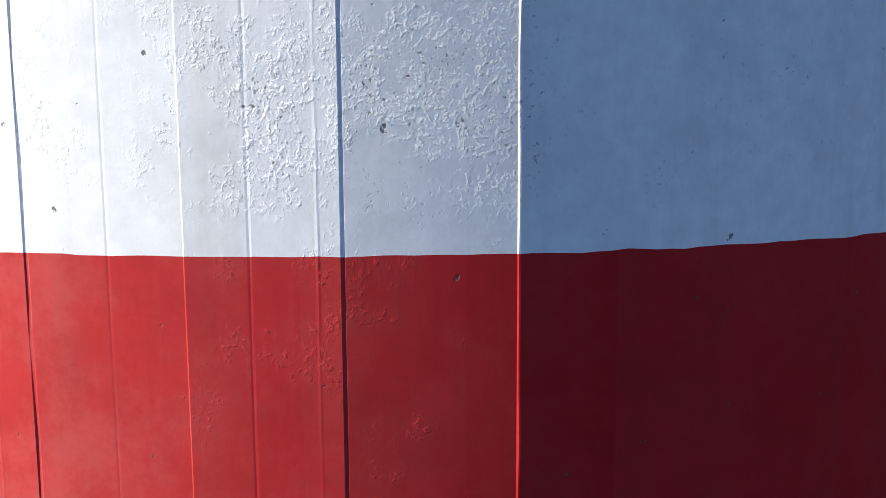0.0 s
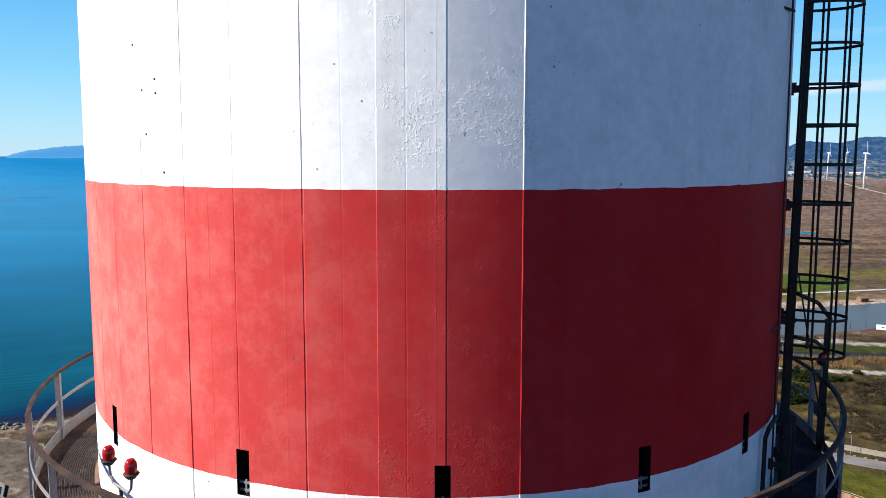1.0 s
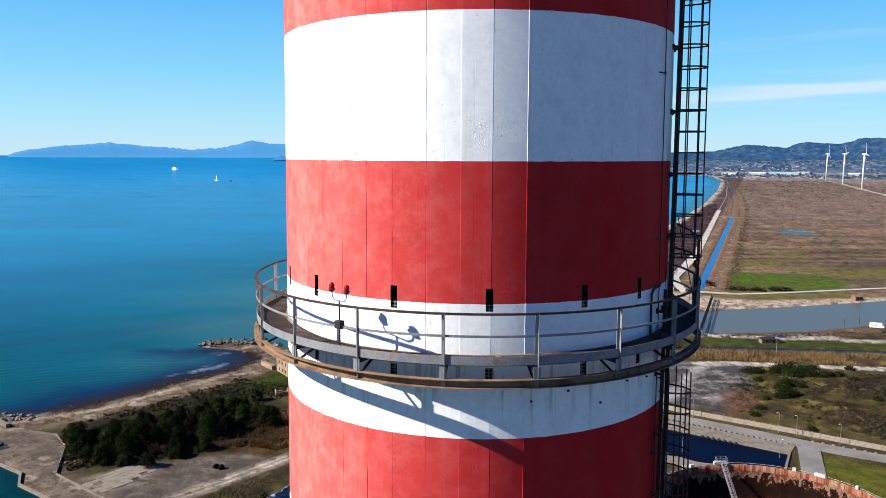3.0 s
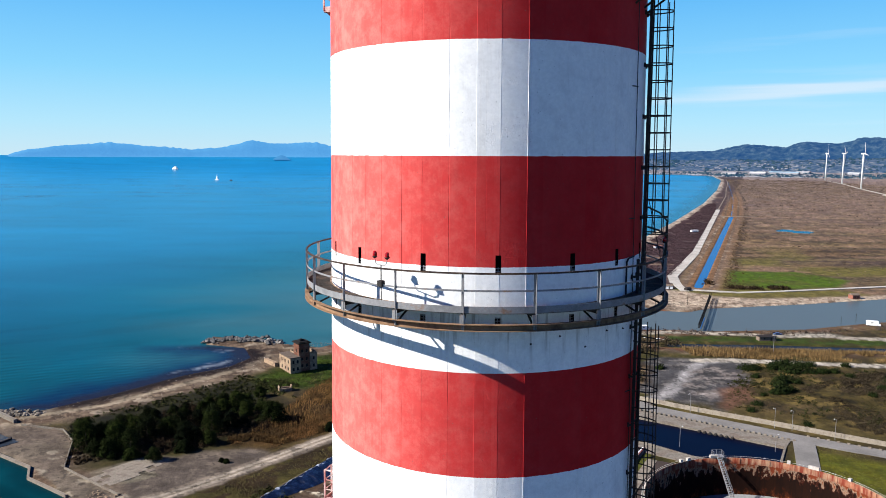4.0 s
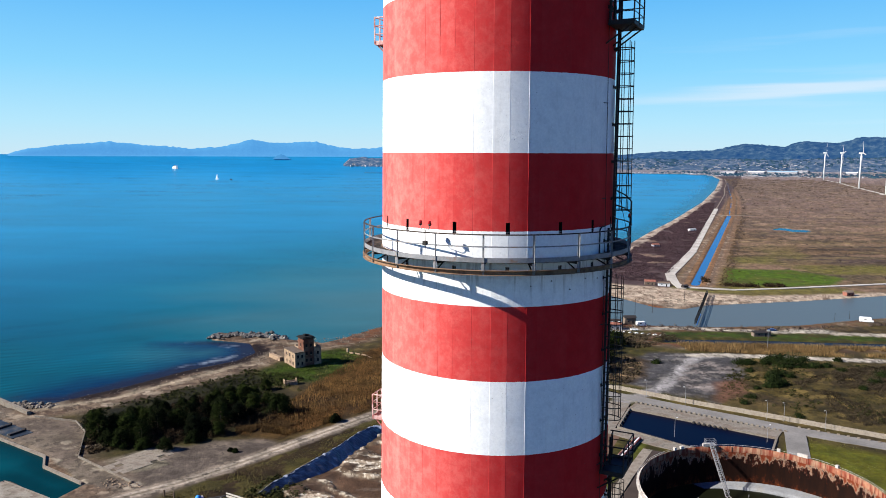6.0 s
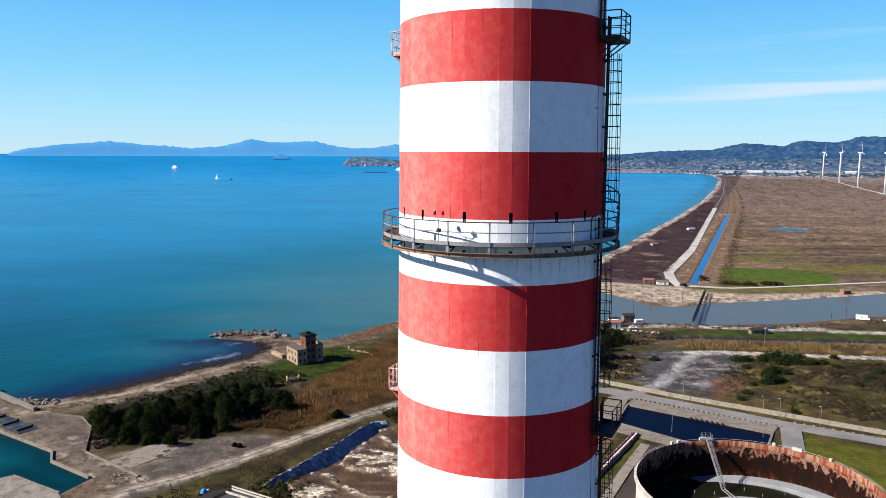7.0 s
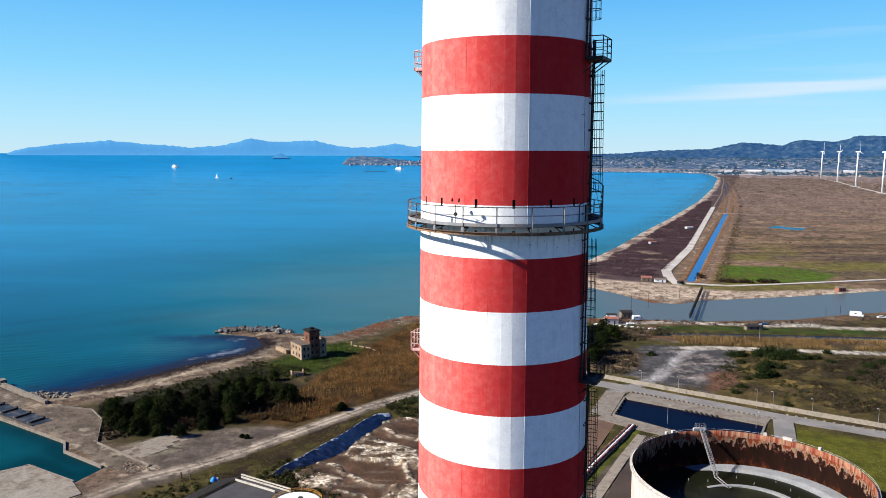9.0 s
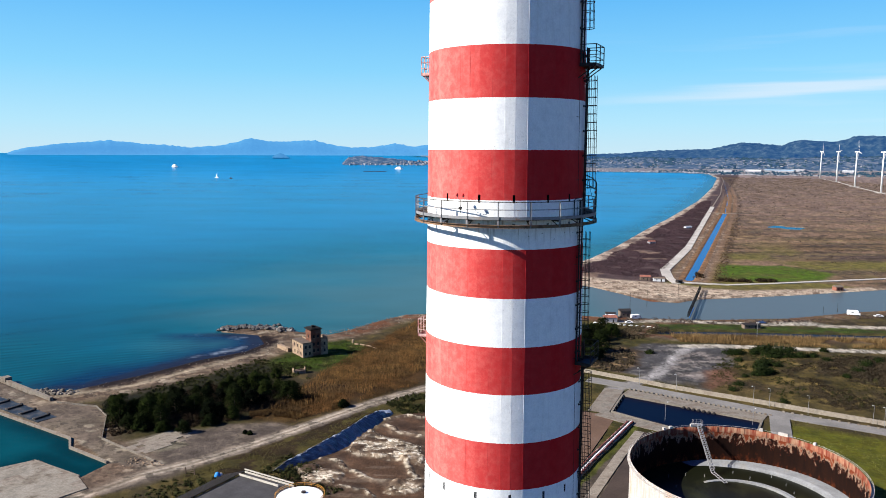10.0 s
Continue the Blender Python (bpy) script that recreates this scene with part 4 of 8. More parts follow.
for row, (lo, hi) in enumerate(SLOT_ROWS):
    r = stack_r(lo)
    w = r * math.sin(radians(0.88))
    h = hi - lo
    box = Build()
    x0, x1, y0, y1 = -w - 0.004, w + 0.004, 0.006, 0.40
    box.add([(x0, y0, -0.01), (x1, y0, -0.01), (x1, y0, h + 0.01), (x0, y0, h + 0.01), (x0, y1, -0.01), (x1, y1, -0.01), (x1, y1, h + 0.01), (x0, y1, h + 0.01)],
            [(4, 5, 6, 7), (0, 1, 5, 4), (1, 2, 6, 5), (2, 3, 7, 6), (3, 0, 4, 7)])
    slot_mesh = box.mesh("vent_slot", black)
    grid = Build()
    bars = 2 if row == 1 else 4
    for b in range(bars):
        z = 0.04 + b * h / (bars if row != 1 else 6)
        grid.box((0, 0.05, z), (2 * w, 0.02, 0.025))
    grid.box((0, 0.055, h * (0.16 if row == 1 else 0.5)), (0.02, 0.02, h * (0.3 if row == 1 else 1)))
    grid_mesh = grid.mesh("vent_grille", steel)
    for a in SLOT_AZ:
        base = polar(r * math.cos(radians(0.88)), a, lo)
        s = part("vent_slot", slot_mesh, None, stack, "dark vent opening", at=pose(*base, 0, 0, a))
        part("vent_grille", grid_mesh, None, s)

# ---- the gallery ----
RAIL_R, RAIL_Z, DECK_Z = 5.826, 103.03, 101.98
gallery = thing("gallery", pose(0, 0, DECK_Z), "rusty steel walkway ring with railing round the chimney", "walkway")


def low(z):
    return z - DECK_Z


def ring(profile, n=190):
    return Build().lathe(profile, n, closed=True)


def square(r, z, w, h):
    return [(r - w / 2, z - h / 2), (r + w / 2, z - h / 2), (r + w / 2, z + h / 2), (r - w / 2, z + h / 2)]


part("top_rail", ring(square(RAIL_R, low(RAIL_Z) - 0.02, 0.05, 0.045)), rail_steel, gallery, "worn rust-brown top rail", soft=False)
part("middle_rail", ring(square(RAIL_R, low(102.56), 0.012, 0.05)), steel, gallery)
part("kick_plate", ring(square(RAIL_R - 0.01, low(102.06), 0.008, 0.18)), steel, gallery, "grey steel kick plate")
part("edge_channel", Build().lathe([(RAIL_R - 0.05, low(101.50)), (RAIL_R + 0.075, low(101.50)), (RAIL_R + 0.075, low(101.515)), (RAIL_R - 0.035, low(101.515)), (RAIL_R - 0.035, low(101.665)), (RAIL_R + 0.075, low(101.665)), (RAIL_R + 0.075, low(101.68)), (RAIL_R - 0.05, low(101.68))], 190, closed=True), rusty, gallery, "rusty steel edge channel")
grating_steel = surface("dusty_grating_steel", (0.085, 0.070, 0.060), 0.75, 0.2, scale=2, fine=20, second=(0.15, 0.10, 0.07), mask=0.56)
grate = Build()
r_in = stack_r(DECK_Z) + 0.05
for k in range(24):
    r = r_in + 0.01 + (RAIL_R - 0.04 - r_in) * k / 23
    grate.lathe(square(r, -0.015, 0.006, 0.03), 150, closed=True)
for k in range(1080):
    a = k / 3
    w = 0.004
    p0, p1 = polar(r_in, a), polar(RAIL_R - 0.03, a)
    t = Vector((math.cos(radians(a)), math.sin(radians(a)), 0)) * w
    grate.add([p0 - t, p0 + t, p1 + t, p1 - t] + [q - Vector((0, 0, 0.034)) for q in (p0 - t, p0 + t, p1 + t, p1 - t)],
              [(0, 1, 2, 3), (0, 4, 7, 3), (1, 2, 6, 5)])
part("deck_grating", grate, grating_steel, gallery, "brown-grey steel grating deck")
part("wall_angle", ring(square(r_in - 0.02, -0.03, 0.05, 0.06)), rusty, gallery)
post = Build()
post.box((0, 0, low(102.26)), (0.07, 0.012, 1.50)).box((0.03, -0.035, low(102.26)), (0.012, 0.07, 1.50))
post.box((0, -0.05, low(101.78)), (0.15, 0.012, 0.30))
post_mesh = post.mesh("post", steel)
beam = Build()
ri = stack_r(DECK_Z) - 0.03
beam.box((0, -(ri + RAIL_R) / 2, -0.09), (0.07, RAIL_R - ri, 0.12))
beam_mesh = beam.mesh("bracket_beam", dark_steel)
strut_mesh = Build().rod((0, -RAIL_R + 0.06, low(101.56)), (0, -(stack_r(101.9) - 0.01), low(101.88)), 0.03).mesh("strut", dark_steel)
POSTS = [10.5 + 18.55 * k for k in range(-9, 10)]
for a in POSTS:
    part("post", post_mesh, None, gallery, at=Matrix.Rotation(radians(a), 4, "Z") @ Matrix.Translation((0, -RAIL_R + 0.035, 0)))
    part("bracket_beam", beam_mesh, None, gallery, at=Matrix.Rotation(radians(a), 4, "Z"))
    part("strut", strut_mesh, None, gallery, at=Matrix.Rotation(radians(a), 4, "Z"))


def warning_lamp(name, m, arms):
    ob = thing(name, m, "twin red obstruction lamps on a steel pole" if arms > 1 else "red obstruction lamp on a steel pole", "warning light", "obstruction lamps")
    top = 1.12
    pole = Build().rod((0, 0, -0.02), (0, 0, top), 0.018, 8)
    part("pole", pole, dark_steel, ob)
    part("junction_box", Build().box((0.02, -0.02, 0.62), (0.17, 0.13, 0.17), bevel=0.01), dark_steel, ob, "small dark cable box")
    for s in ((-1, 1) if arms > 1 else (0,)):
        pts = [(0, 0, top), (s * 0.16, 0, top), (s * 0.22, 0, top + 0.06), (s * 0.24, 0, top + 0.16)] if s else [(0, 0, top), (0, 0, top + 0.16)]
        arm = part("arm", Build().tube(pts, 0.014, 6), steel, ob)
        x = s * 0.24
        part("base_cup", Build().lathe([(0.0, top + 0.16), (0.04, top + 0.17), (0.078, top + 0.215), (0.068, top + 0.228), (0.0, top + 0.228)], 14, (x, 0)), dark_steel, arm)
        part("globe", Build().lathe([(0.056, top + 0.225), (0.060, top + 0.28), (0.055, top + 0.325), (0.034, top + 0.358), (0.0, top + 0.366)], 16, (x, 0)), red_glass, arm, "red glass globe", soft=True)
    return ob


warning_lamp("obstruction_lamp", pose(*polar(5.78, -31.2, DECK_Z), 0, 0, -42), 2)
warning_lamp("obstruction_lamp", pose(*polar(5.74, 79.0, DECK_Z), 0, 0, 80), 1)
bits = thing("debris", pose(*polar(5.3, 3.5, DECK_Z + 0.001)), "small broken piece of plaster on the deck", "rubble")
part("chunk", Build().box((0, 0, 0.02), (0.12, 0.06, 0.04), 0.4, bevel=0.01), rusty, bits)


def ladder(name, deg, r, z0, z1, caged, material, label):
    """A ladder up the stack, with safety hoops between the two heights in caged."""
    ob = thing(name, pose(0, 0, 0, 0, 0, deg), label, "ladder", "chimney ladders")
    rr = lambda z: stack_r(z) - 5.0 + r
    for s in (-0.22, 0.22):
        part("rail", Build().box((s, -rr((z0 + z1) / 2), (z0 + z1) / 2), (0.055, 0.085, z1 - z0)), material, ob)
    rung_mesh = Build().rod((-0.22, 0, 0), (0.22, 0, 0), 0.013, 5).mesh("rung", material)
    hoop = Build()
    pts = []
    for k in range(13):
        w = math.pi * k / 12
        pts.append((-0.36 * math.cos(w), -0.66 * math.sin(w) ** 0.8, 0))
    pts = [(-0.22, 0, 0)] + pts + [(0.22, 0, 0)]
    hoop.tube(pts, 0.026, 4, flat=0.3)
    hoop_mesh = hoop.mesh("hoop", material)
    bracket_mesh = Build().box((-0.22, 0.09, 0), (0.04, 0.24, 0.06)).box((-0.22, 0.15, 0), (0.05, 0.10, 0.13)).mesh("wall_bracket", material)
    for z in np.arange(z0 + 0.2, z1, 0.30):
        part("rung", rung_mesh, None, ob, at=pose(0, -rr(z), z))
    for z in np.arange(z0 + 0.65, z1, 1.515):
        part("wall_bracket", bracket_mesh, None, ob, at=pose(0, -rr(z), z))
        part("wall_bracket", bracket_mesh, None, ob, at=pose(0.44, -rr(z), z))
    if caged:
        for a, b in (caged,):
            for z in np.arange(a, b + 0.01, 0.505):
                part("hoop", hoop_mesh, None, ob, at=pose(0, -rr(z), z))
            for k in (2, 4, 7, 10, 12):
                x, y, _ = pts[k]
                part("cage_strap", Build().rod((x * 0.98, y * 0.98 - rr(a), a - 0.03), (x * 0.98, y * 0.98 - rr(b), b + 0.03), 0.017, 5), material, ob)
    return ob


# four flights, staggered from landing to landing
for turn_, z0, z1, cage0, cage1 in ((69.0, 80.0, 93.9, 82.3, 91.9), (59.5, 92.72, 103.0, 95.0, 101.0), (69.5, 101.98, 112.2, 103.67, 110.5), (59.5, 111.07, 121.0, 113.2, 121.0)):
    ladder("caged_ladder", turn_, 5.15, z0, z1, (cage0, cage1), dark_steel, "dark steel caged ladder up the chimney")
ladder("wall_ladder", -112.0, 5.14, 80.0, 121.0, None, white_paint, "thin white-painted wall ladder on the chimney")


def rest_platform(deg, z, material, label, wide=1.9, depth=1.0, high=1.2):
    """A landing on brackets, railed on its three free sides."""
    ob = thing("rest_platform", pose(*polar(stack_r(z) + 0.02, deg, z), 0, 0, deg), label, "platform", "ladder platforms")
    h = wide / 2
    part("floor_plate", Build().box((0, -depth / 2, -0.03), (wide, depth, 0.06)), material, ob)
    part("toe_board", Build().box((0, -depth, 0.03), (wide, 0.02, 0.18)).box((-h, -depth / 2, 0.03), (0.02, depth - 0.02, 0.18)).box((h, -depth / 2, 0.03), (0.02, depth - 0.02, 0.18)), material, ob)
    for x, y in ((-h, -depth), (0, -depth), (h, -depth), (-h, -0.1), (h, -0.1)):
        part("post", Build().box((x, y, high / 2), (0.05, 0.05, high)), material, ob)
    for q in (high * 0.36, high * 0.68, high):
        part("rail", Build().tube([(-h, 0, q), (-h, -depth, q), (h, -depth, q), (h, 0, q)], 0.022 if q < high else 0.03, 5), material, ob)
    for x in (-h + 0.1, 0, h - 0.1):
        part("brace", Build().rod((x, -depth + 0.08, -0.05), (x, 0.02 + 0.1 * x * x, -0.75), 0.035, 5), material, ob)


faded_red = surface("faded_red_steel", (0.42, 0.20, 0.18), 0.8, 0.1, scale=2, fine=12, second=(0.55, 0.45, 0.42), mask=0.52)
rest_platform(65, 111.05, dark_steel, "small dark steel landing between two ladder flights")
rest_platform(65, 92.7, dark_steel, "small dark steel landing between two ladder flights")
rest_platform(-112.5, 110.9, faded_red, "small faded red steel platform beside the wall ladder", 1.0, 0.78, 1.15)
rest_platform(-110.5, 93.35, faded_red, "small faded red steel platform beside the wall ladder", 1.0, 0.78, 1.15)
HOLES = ((-38.4, 107.45), (-36.7, 106.98), (-34.1, 107.08), (-34.0, 106.94), (-36.1, 106.53), (-32.9, 106.14))
bolt_mesh = Build().rod((0, 0.02, 0), (0, -0.05, 0), 0.018, 7).box((0, -0.003, 0), (0.05, 0.008, 0.05)).mesh("anchor_bolt", dark_steel)
for k, a in enumerate(np.arange(12, 62, 9.7)):
    z = 100.95 + 0.22 * math.sin(k * 2.3)
    part("anchor_bolt", bolt_mesh, None, stack, "dark iron anchor bolt", at=pose(*polar(stack_r(z) - 0.005, a, z), 0, 0, a))
access = thing("access_rail", pose(0, 0, 0), "dark steel guard bars from the ladder to the gallery rail", "railing")
for za, zb in ((104.45, 103.95), (103.85, 103.45)):
    part("bar", Build().tube([polar(5.22, 70.5, za), polar(5.55, 75, (za + zb) / 2 + 0.06), polar(5.83, 79.5, zb)], 0.03, 6), dark_steel, access)
part("post", Build().box((0, 0, 0.98), (0.07, 0.07, 1.98)), dark_steel, access, at=pose(*polar(5.80, 79.5, DECK_Z), 0, 0, 79.5))
part("stay", Build().rod(polar(5.22, 70.5, 104.7), polar(5.80, 76.5, 102.05), 0.012, 5), dark_steel, access)
hole_mesh = Build().rod((0, 0.02, 0), (0, -0.006, 0), 0.012, 8).mesh("anchor_hole", black)
for a, z in HOLES:
    part("anchor_hole", hole_mesh, None, stack, at=pose(*polar(stack_r(z), a, z), 0, 0, a))
drain = thing("conduit", pose(0, 0, 0), "dark bent conduit clipped to the chimney wall", "pipe")
part("pipe", Build().tube([polar(5.09, 51.5, 102.0), polar(5.09, 51.5, 102.95), polar(5.10, 52.5, 103.05), polar(5.10, 57, 103.08)], 0.028, 6), dark_steel, drain)
cable = thing("lightning_cable", pose(0, 0, 0), "thin dark lightning conductor clipped to the chimney", "cable")
part("wire", Build().tube([polar(stack_r(z) + 0.03, 57.6, z) for z in np.arange(82, 121.1, 3)], 0.012, 5), dark_steel, cable)
for z in (108.0, 104.2, 99.0, 93.0):
    part("clip", Build().rod(polar(stack_r(z) - 0.01, 53.8, z), polar(stack_r(z) + 0.05, 57.6, z), 0.018, 5), dark_steel, cable)

# ---- scattered growth, as raw geometry ----
def raw_mesh(name, pts, quads, material):
    me = bpy.data.meshes.new(name)
    me.vertices.add(len(pts))
    me.vertices.foreach_set("co", pts.ravel().astype(np.float32))
    me.loops.add(quads.size)
    me.loops.foreach_set("vertex_index", quads.ravel().astype(np.int32))
    me.polygons.add(len(quads))
    me.polygons.foreach_set("loop_start", np.arange(0, quads.size, 4, dtype=np.int32))
    me.update(calc_edges=True)
    me.materials.append(material)
    return me


def leaf_quads(centres, radii, heights, per, size, rng):
    """Small leaf clumps strewn through domes that stand on the centres."""
    n = len(centres)
    c = np.repeat(centres, per, 0)
    rad, hgt = np.repeat(radii, per), np.repeat(heights, per)
    d = rng.normal(size=(n * per, 3))
    d /= np.linalg.norm(d, axis=1)[:, None]
    d[:, 2] = np.abs(d[:, 2])
    reach = rng.uniform(0.45, 1.08, n * per)
    p = c + np.stack([d[:, 0] * rad * reach, d[:, 1] * rad * reach, d[:, 2] * hgt * reach], 1)
    face = d + rng.normal(0, 0.33, (n * per, 3))
    u = np.cross(face, rng.normal(size=(n * per, 3)))
    u /= np.linalg.norm(u, axis=1)[:, None]
    w = np.cross(face, u)
    w /= np.linalg.norm(w, axis=1)[:, None]
    s = (np.repeat(size, per) if np.ndim(size) else size) * rng.uniform(0.6, 1.4, n * per)
    u, w = u * s[:, None], w * (s * rng.uniform(0.4, 0.9, n * per))[:, None]
    pts = np.stack([p - u, p + w * 0.8, p + u, p - w], 1).reshape(-1, 3)
    return pts, np.arange(len(pts)).reshape(-1, 4)


def blade_quads(centres, height, width, rng, sway=9.0):
    """Upright blades; sway: how far their faces stray from one wind-combed direction."""
    n = len(centres)
    a = 2.1 + rng.normal(0, sway, n)
    h, w = height * rng.uniform(0.55, 1.2, n), width * rng.uniform(0.6, 1.3, n)
    side = np.stack([np.cos(a) * w, np.sin(a) * w, np.zeros(n)], 1)
    tip = np.stack([rng.normal(0, 0.25, n), rng.normal(0, 0.25, n), h], 1)
    pts = np.stack([centres - side, centres + side, centres + tip + side * 0.35, centres + tip - side * 0.35], 1).reshape(-1, 3)
    return pts, np.arange(len(pts)).reshape(-1, 4)


def strewn(poly, count, rng, clump=0.0, seed=0):
    """Random places inside an outline, gathered into drifts where clump is above 0."""
    p = np.array(poly, float)
    lo, hi = p.min(0), p.max(0)
    got = []
    total = 0
    while total < count:
        q = rng.uniform(lo, hi, (count * 4, 2))
        q = q[signed(poly, q[:, 0], q[:, 1]) < 0]
        if clump:
            q = q[fbm(q[:, 0] / 14, q[:, 1] / 14, seed) > clump]
        got.append(q)
        total += len(q)
    q = np.concatenate(got)[:count]
    return np.concatenate([q, np.full((len(q), 1), -0.15)], 1)


def growth(name, mesh, label, category):
    return tagged(new(name, mesh), label, category, kind="stuff")


rng = np.random.default_rng(4)
WOOD = [(-142, 252), (-133, 236), (-112, 232), (-98, 233), (-72, 252), (-70, 266), (-84, 284), (-104, 290), (-126, 268)]
field_reed = surface("field_reed_blades", (0.142, 0.072, 0.026), 0.95, vary=0.6, scale=0.05, fine=0.25, islands=True, bump=0, spec=0.05, second=(0.040, 0.023, 0.010), mask=0.47)
p = strewn(REEDS, 130000, rng, 0.40, 71)
p[:, :2] += rng.normal(0, 1.2, (len(p), 2))
growth("reeds", raw_mesh("reeds", *blade_quads(p, 0.85, 0.075, rng, 0.4), field_reed), "brown dry reeds and tall grass", "reeds")
tan_reed = surface("tan_reed_blades", (0.175, 0.098, 0.034), 0.95, vary=0.6, scale=0.07, fine=0.3, islands=True, bump=0, spec=0.05, second=(0.060, 0.036, 0.015), mask=0.50)
p = strewn([(-60, 305), (-47.6, 328), (-32, 358), (-14, 384), (2, 372), (-16, 337), (-32, 314), (-44, 298), (-54, 288)], 26000, rng, 0.34, 74)
p[:, :2] += rng.normal(0, 3.5, (len(p), 2))
growth("tall_grass", raw_mesh("tall_grass", *blade_quads(p, 0.9, 0.09, rng, 0.4), tan_reed), "tall straw-coloured grass beyond the meadow", "grass")
p = strewn(REEDS, 9000, rng, 0.50, 89)
growth("reeds", raw_mesh("reeds", *blade_quads(p, 2.0, 0.10, rng, 0.5), tan_reed), "taller plumes standing in drifts over the reed field", "reeds")
p = strewn([(-83, 243), (-74, 245), (-64, 242), (-50, 254), (-47, 262), (-60, 256), (-66, 250), (-74, 252), (-84, 248)], 6000, rng, 0.36, 76)
growth("tall_grass", raw_mesh("tall_grass", *blade_quads(p, 1.3, 0.09, rng), tan_reed), "straw-coloured reeds at the wood's edge", "grass")
edge = [(125, 386), (127, 369), (160, 362), (240, 356), (420, 345), (420, 372), (250, 376), (160, 384)]
p = strewn(edge, 34000, rng, 0.3, 72)
growth("reeds", raw_mesh("reeds", *blade_quads(p, 1.9, 0.10, rng), surface("ditch_reed_blades", (0.172, 0.108, 0.045), 0.95, vary=0.5, scale=0.06, fine=0.3, islands=True, bump=0, spec=0.05)), "pale dry reeds along a ditch", "reeds")
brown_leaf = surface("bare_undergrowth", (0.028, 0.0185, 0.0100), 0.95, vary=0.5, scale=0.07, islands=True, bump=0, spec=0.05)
p = strewn(WOOD, 800, rng, 0.2, 77)
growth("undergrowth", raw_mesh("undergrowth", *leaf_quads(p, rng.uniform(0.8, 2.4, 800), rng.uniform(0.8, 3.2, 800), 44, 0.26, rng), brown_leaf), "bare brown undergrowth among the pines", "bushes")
p = strewn([(-141, 244), (-132, 222), (-119, 225), (-100, 233), (-100, 244), (-120, 246), (-134, 252)], 240, rng, 0.25, 78)
growth("undergrowth", raw_mesh("undergrowth", *leaf_quads(p, rng.uniform(0.6, 1.9, 240), rng.uniform(0.5, 1.8, 240), 30, 0.34, rng), brown_leaf), "brown thicket between the yard and the pines", "bushes")
p = strewn([(-150, 265), (-120, 300), (-100, 330), (-85, 318), (-70, 300), (-64, 280), (-85, 285), (-110, 290)], 330, rng, 0.35, 79)
growth("coastal_scrub", raw_mesh("coastal_scrub", *leaf_quads(p, rng.uniform(0.6, 1.8, 330), rng.uniform(0.5, 1.3, 330), 18, 0.40, rng), scrub_leaf), "low olive scrub behind the beach", "bushes")
p = strewn(HOUSE_GREEN, 5200, rng, 0.30, 82)
growth("meadow_grass", raw_mesh("meadow_grass", *blade_quads(p, 0.55, 0.16, rng), surface("meadow_grass_blades", (0.046, 0.066, 0.014), 0.95, vary=0.6, scale=0.12, islands=True, bump=0, spec=0.05, second=(0.085, 0.072, 0.026), mask=0.55)), "rough green meadow grass round the old house", "grass")
p = strewn([(-94, 322), (-84, 300), (-74, 302), (-70, 312), (-80, 322)], 90, rng, 0.3, 83)
growth("coastal_scrub", raw_mesh("coastal_scrub", *leaf_quads(p, rng.uniform(0.7, 2.0, 90), rng.uniform(0.6, 1.8, 90), 40, 0.28, rng), scrub_leaf), "dark olive bushes in front of the old house", "bushes")
p = strewn(HEATH, 5200, rng, 0.45, 45)
low_leaf = surface("low_scrub_foliage", (0.046, 0.040, 0.016), 0.95, vary=0.4, scale=0.1, islands=True, bump=0, spec=0.05)
growth("heath_scrub", raw_mesh("heath_scrub", *leaf_quads(p, rng.uniform(0.4, 1.3, 5200), rng.uniform(0.3, 0.9, 5200), 14, 0.26, rng), low_leaf), "patchy olive-brown scrub", "bushes")
p = strewn(HEATH, 9000, rng, 0.30, 84)
growth("dry_grass", raw_mesh("dry_grass", *blade_quads(p, 0.5, 0.2, rng), surface("dry_grass_blades", (0.085, 0.065, 0.028), 0.95, vary=0.5, scale=0.05, islands=True, bump=0, spec=0.05)), "dry yellowish grass tufts", "grass")
p = strewn(HEATH, 1500, rng, 0.50, 47)
growth("heath_bushes", raw_mesh("heath_bushes", *leaf_quads(p, rng.uniform(0.6, 1.9, 1500), rng.uniform(0.5, 1.7, 1500), 26, 0.30, rng), scrub_leaf), "dark olive bushes in drifts over the heath", "bushes")
heath_twig = surface("heath_brushwood", (0.040, 0.030, 0.018), 0.95, vary=0.5, scale=0.07, islands=True, bump=0, spec=0.05)
p = strewn([(172, 300), (187, 292), (205, 290), (232, 284), (244, 316), (236, 334), (210, 338), (186, 331)], 1100, rng, 0.36, 48)
growth("heath_bushes", raw_mesh("heath_bushes", *leaf_quads(p, rng.uniform(0.9, 2.6, 1100), rng.uniform(0.8, 2.2, 1100), 30, 0.36, rng), heath_twig), "tangled dark brown thicket on the heath", "bushes")
p = strewn([(158, 312), (172, 322), (186, 329), (225, 338), (240, 300), (200, 262), (178, 258), (162, 256), (152, 270), (164, 292)], 1500, rng, 0.44, 92)
growth("heath_bushes", raw_mesh("heath_bushes", *leaf_quads(p, rng.uniform(0.6, 2.0, 1500), rng.uniform(0.4, 1.2, 1500), 26, 0.28, rng), heath_twig), "bare brown brushwood in drifts over the heath", "bushes")
p = strewn([(134, 250), (250, 172), (238, 135), (126, 190), (121, 228)], 9000, rng, 0.25, 49)
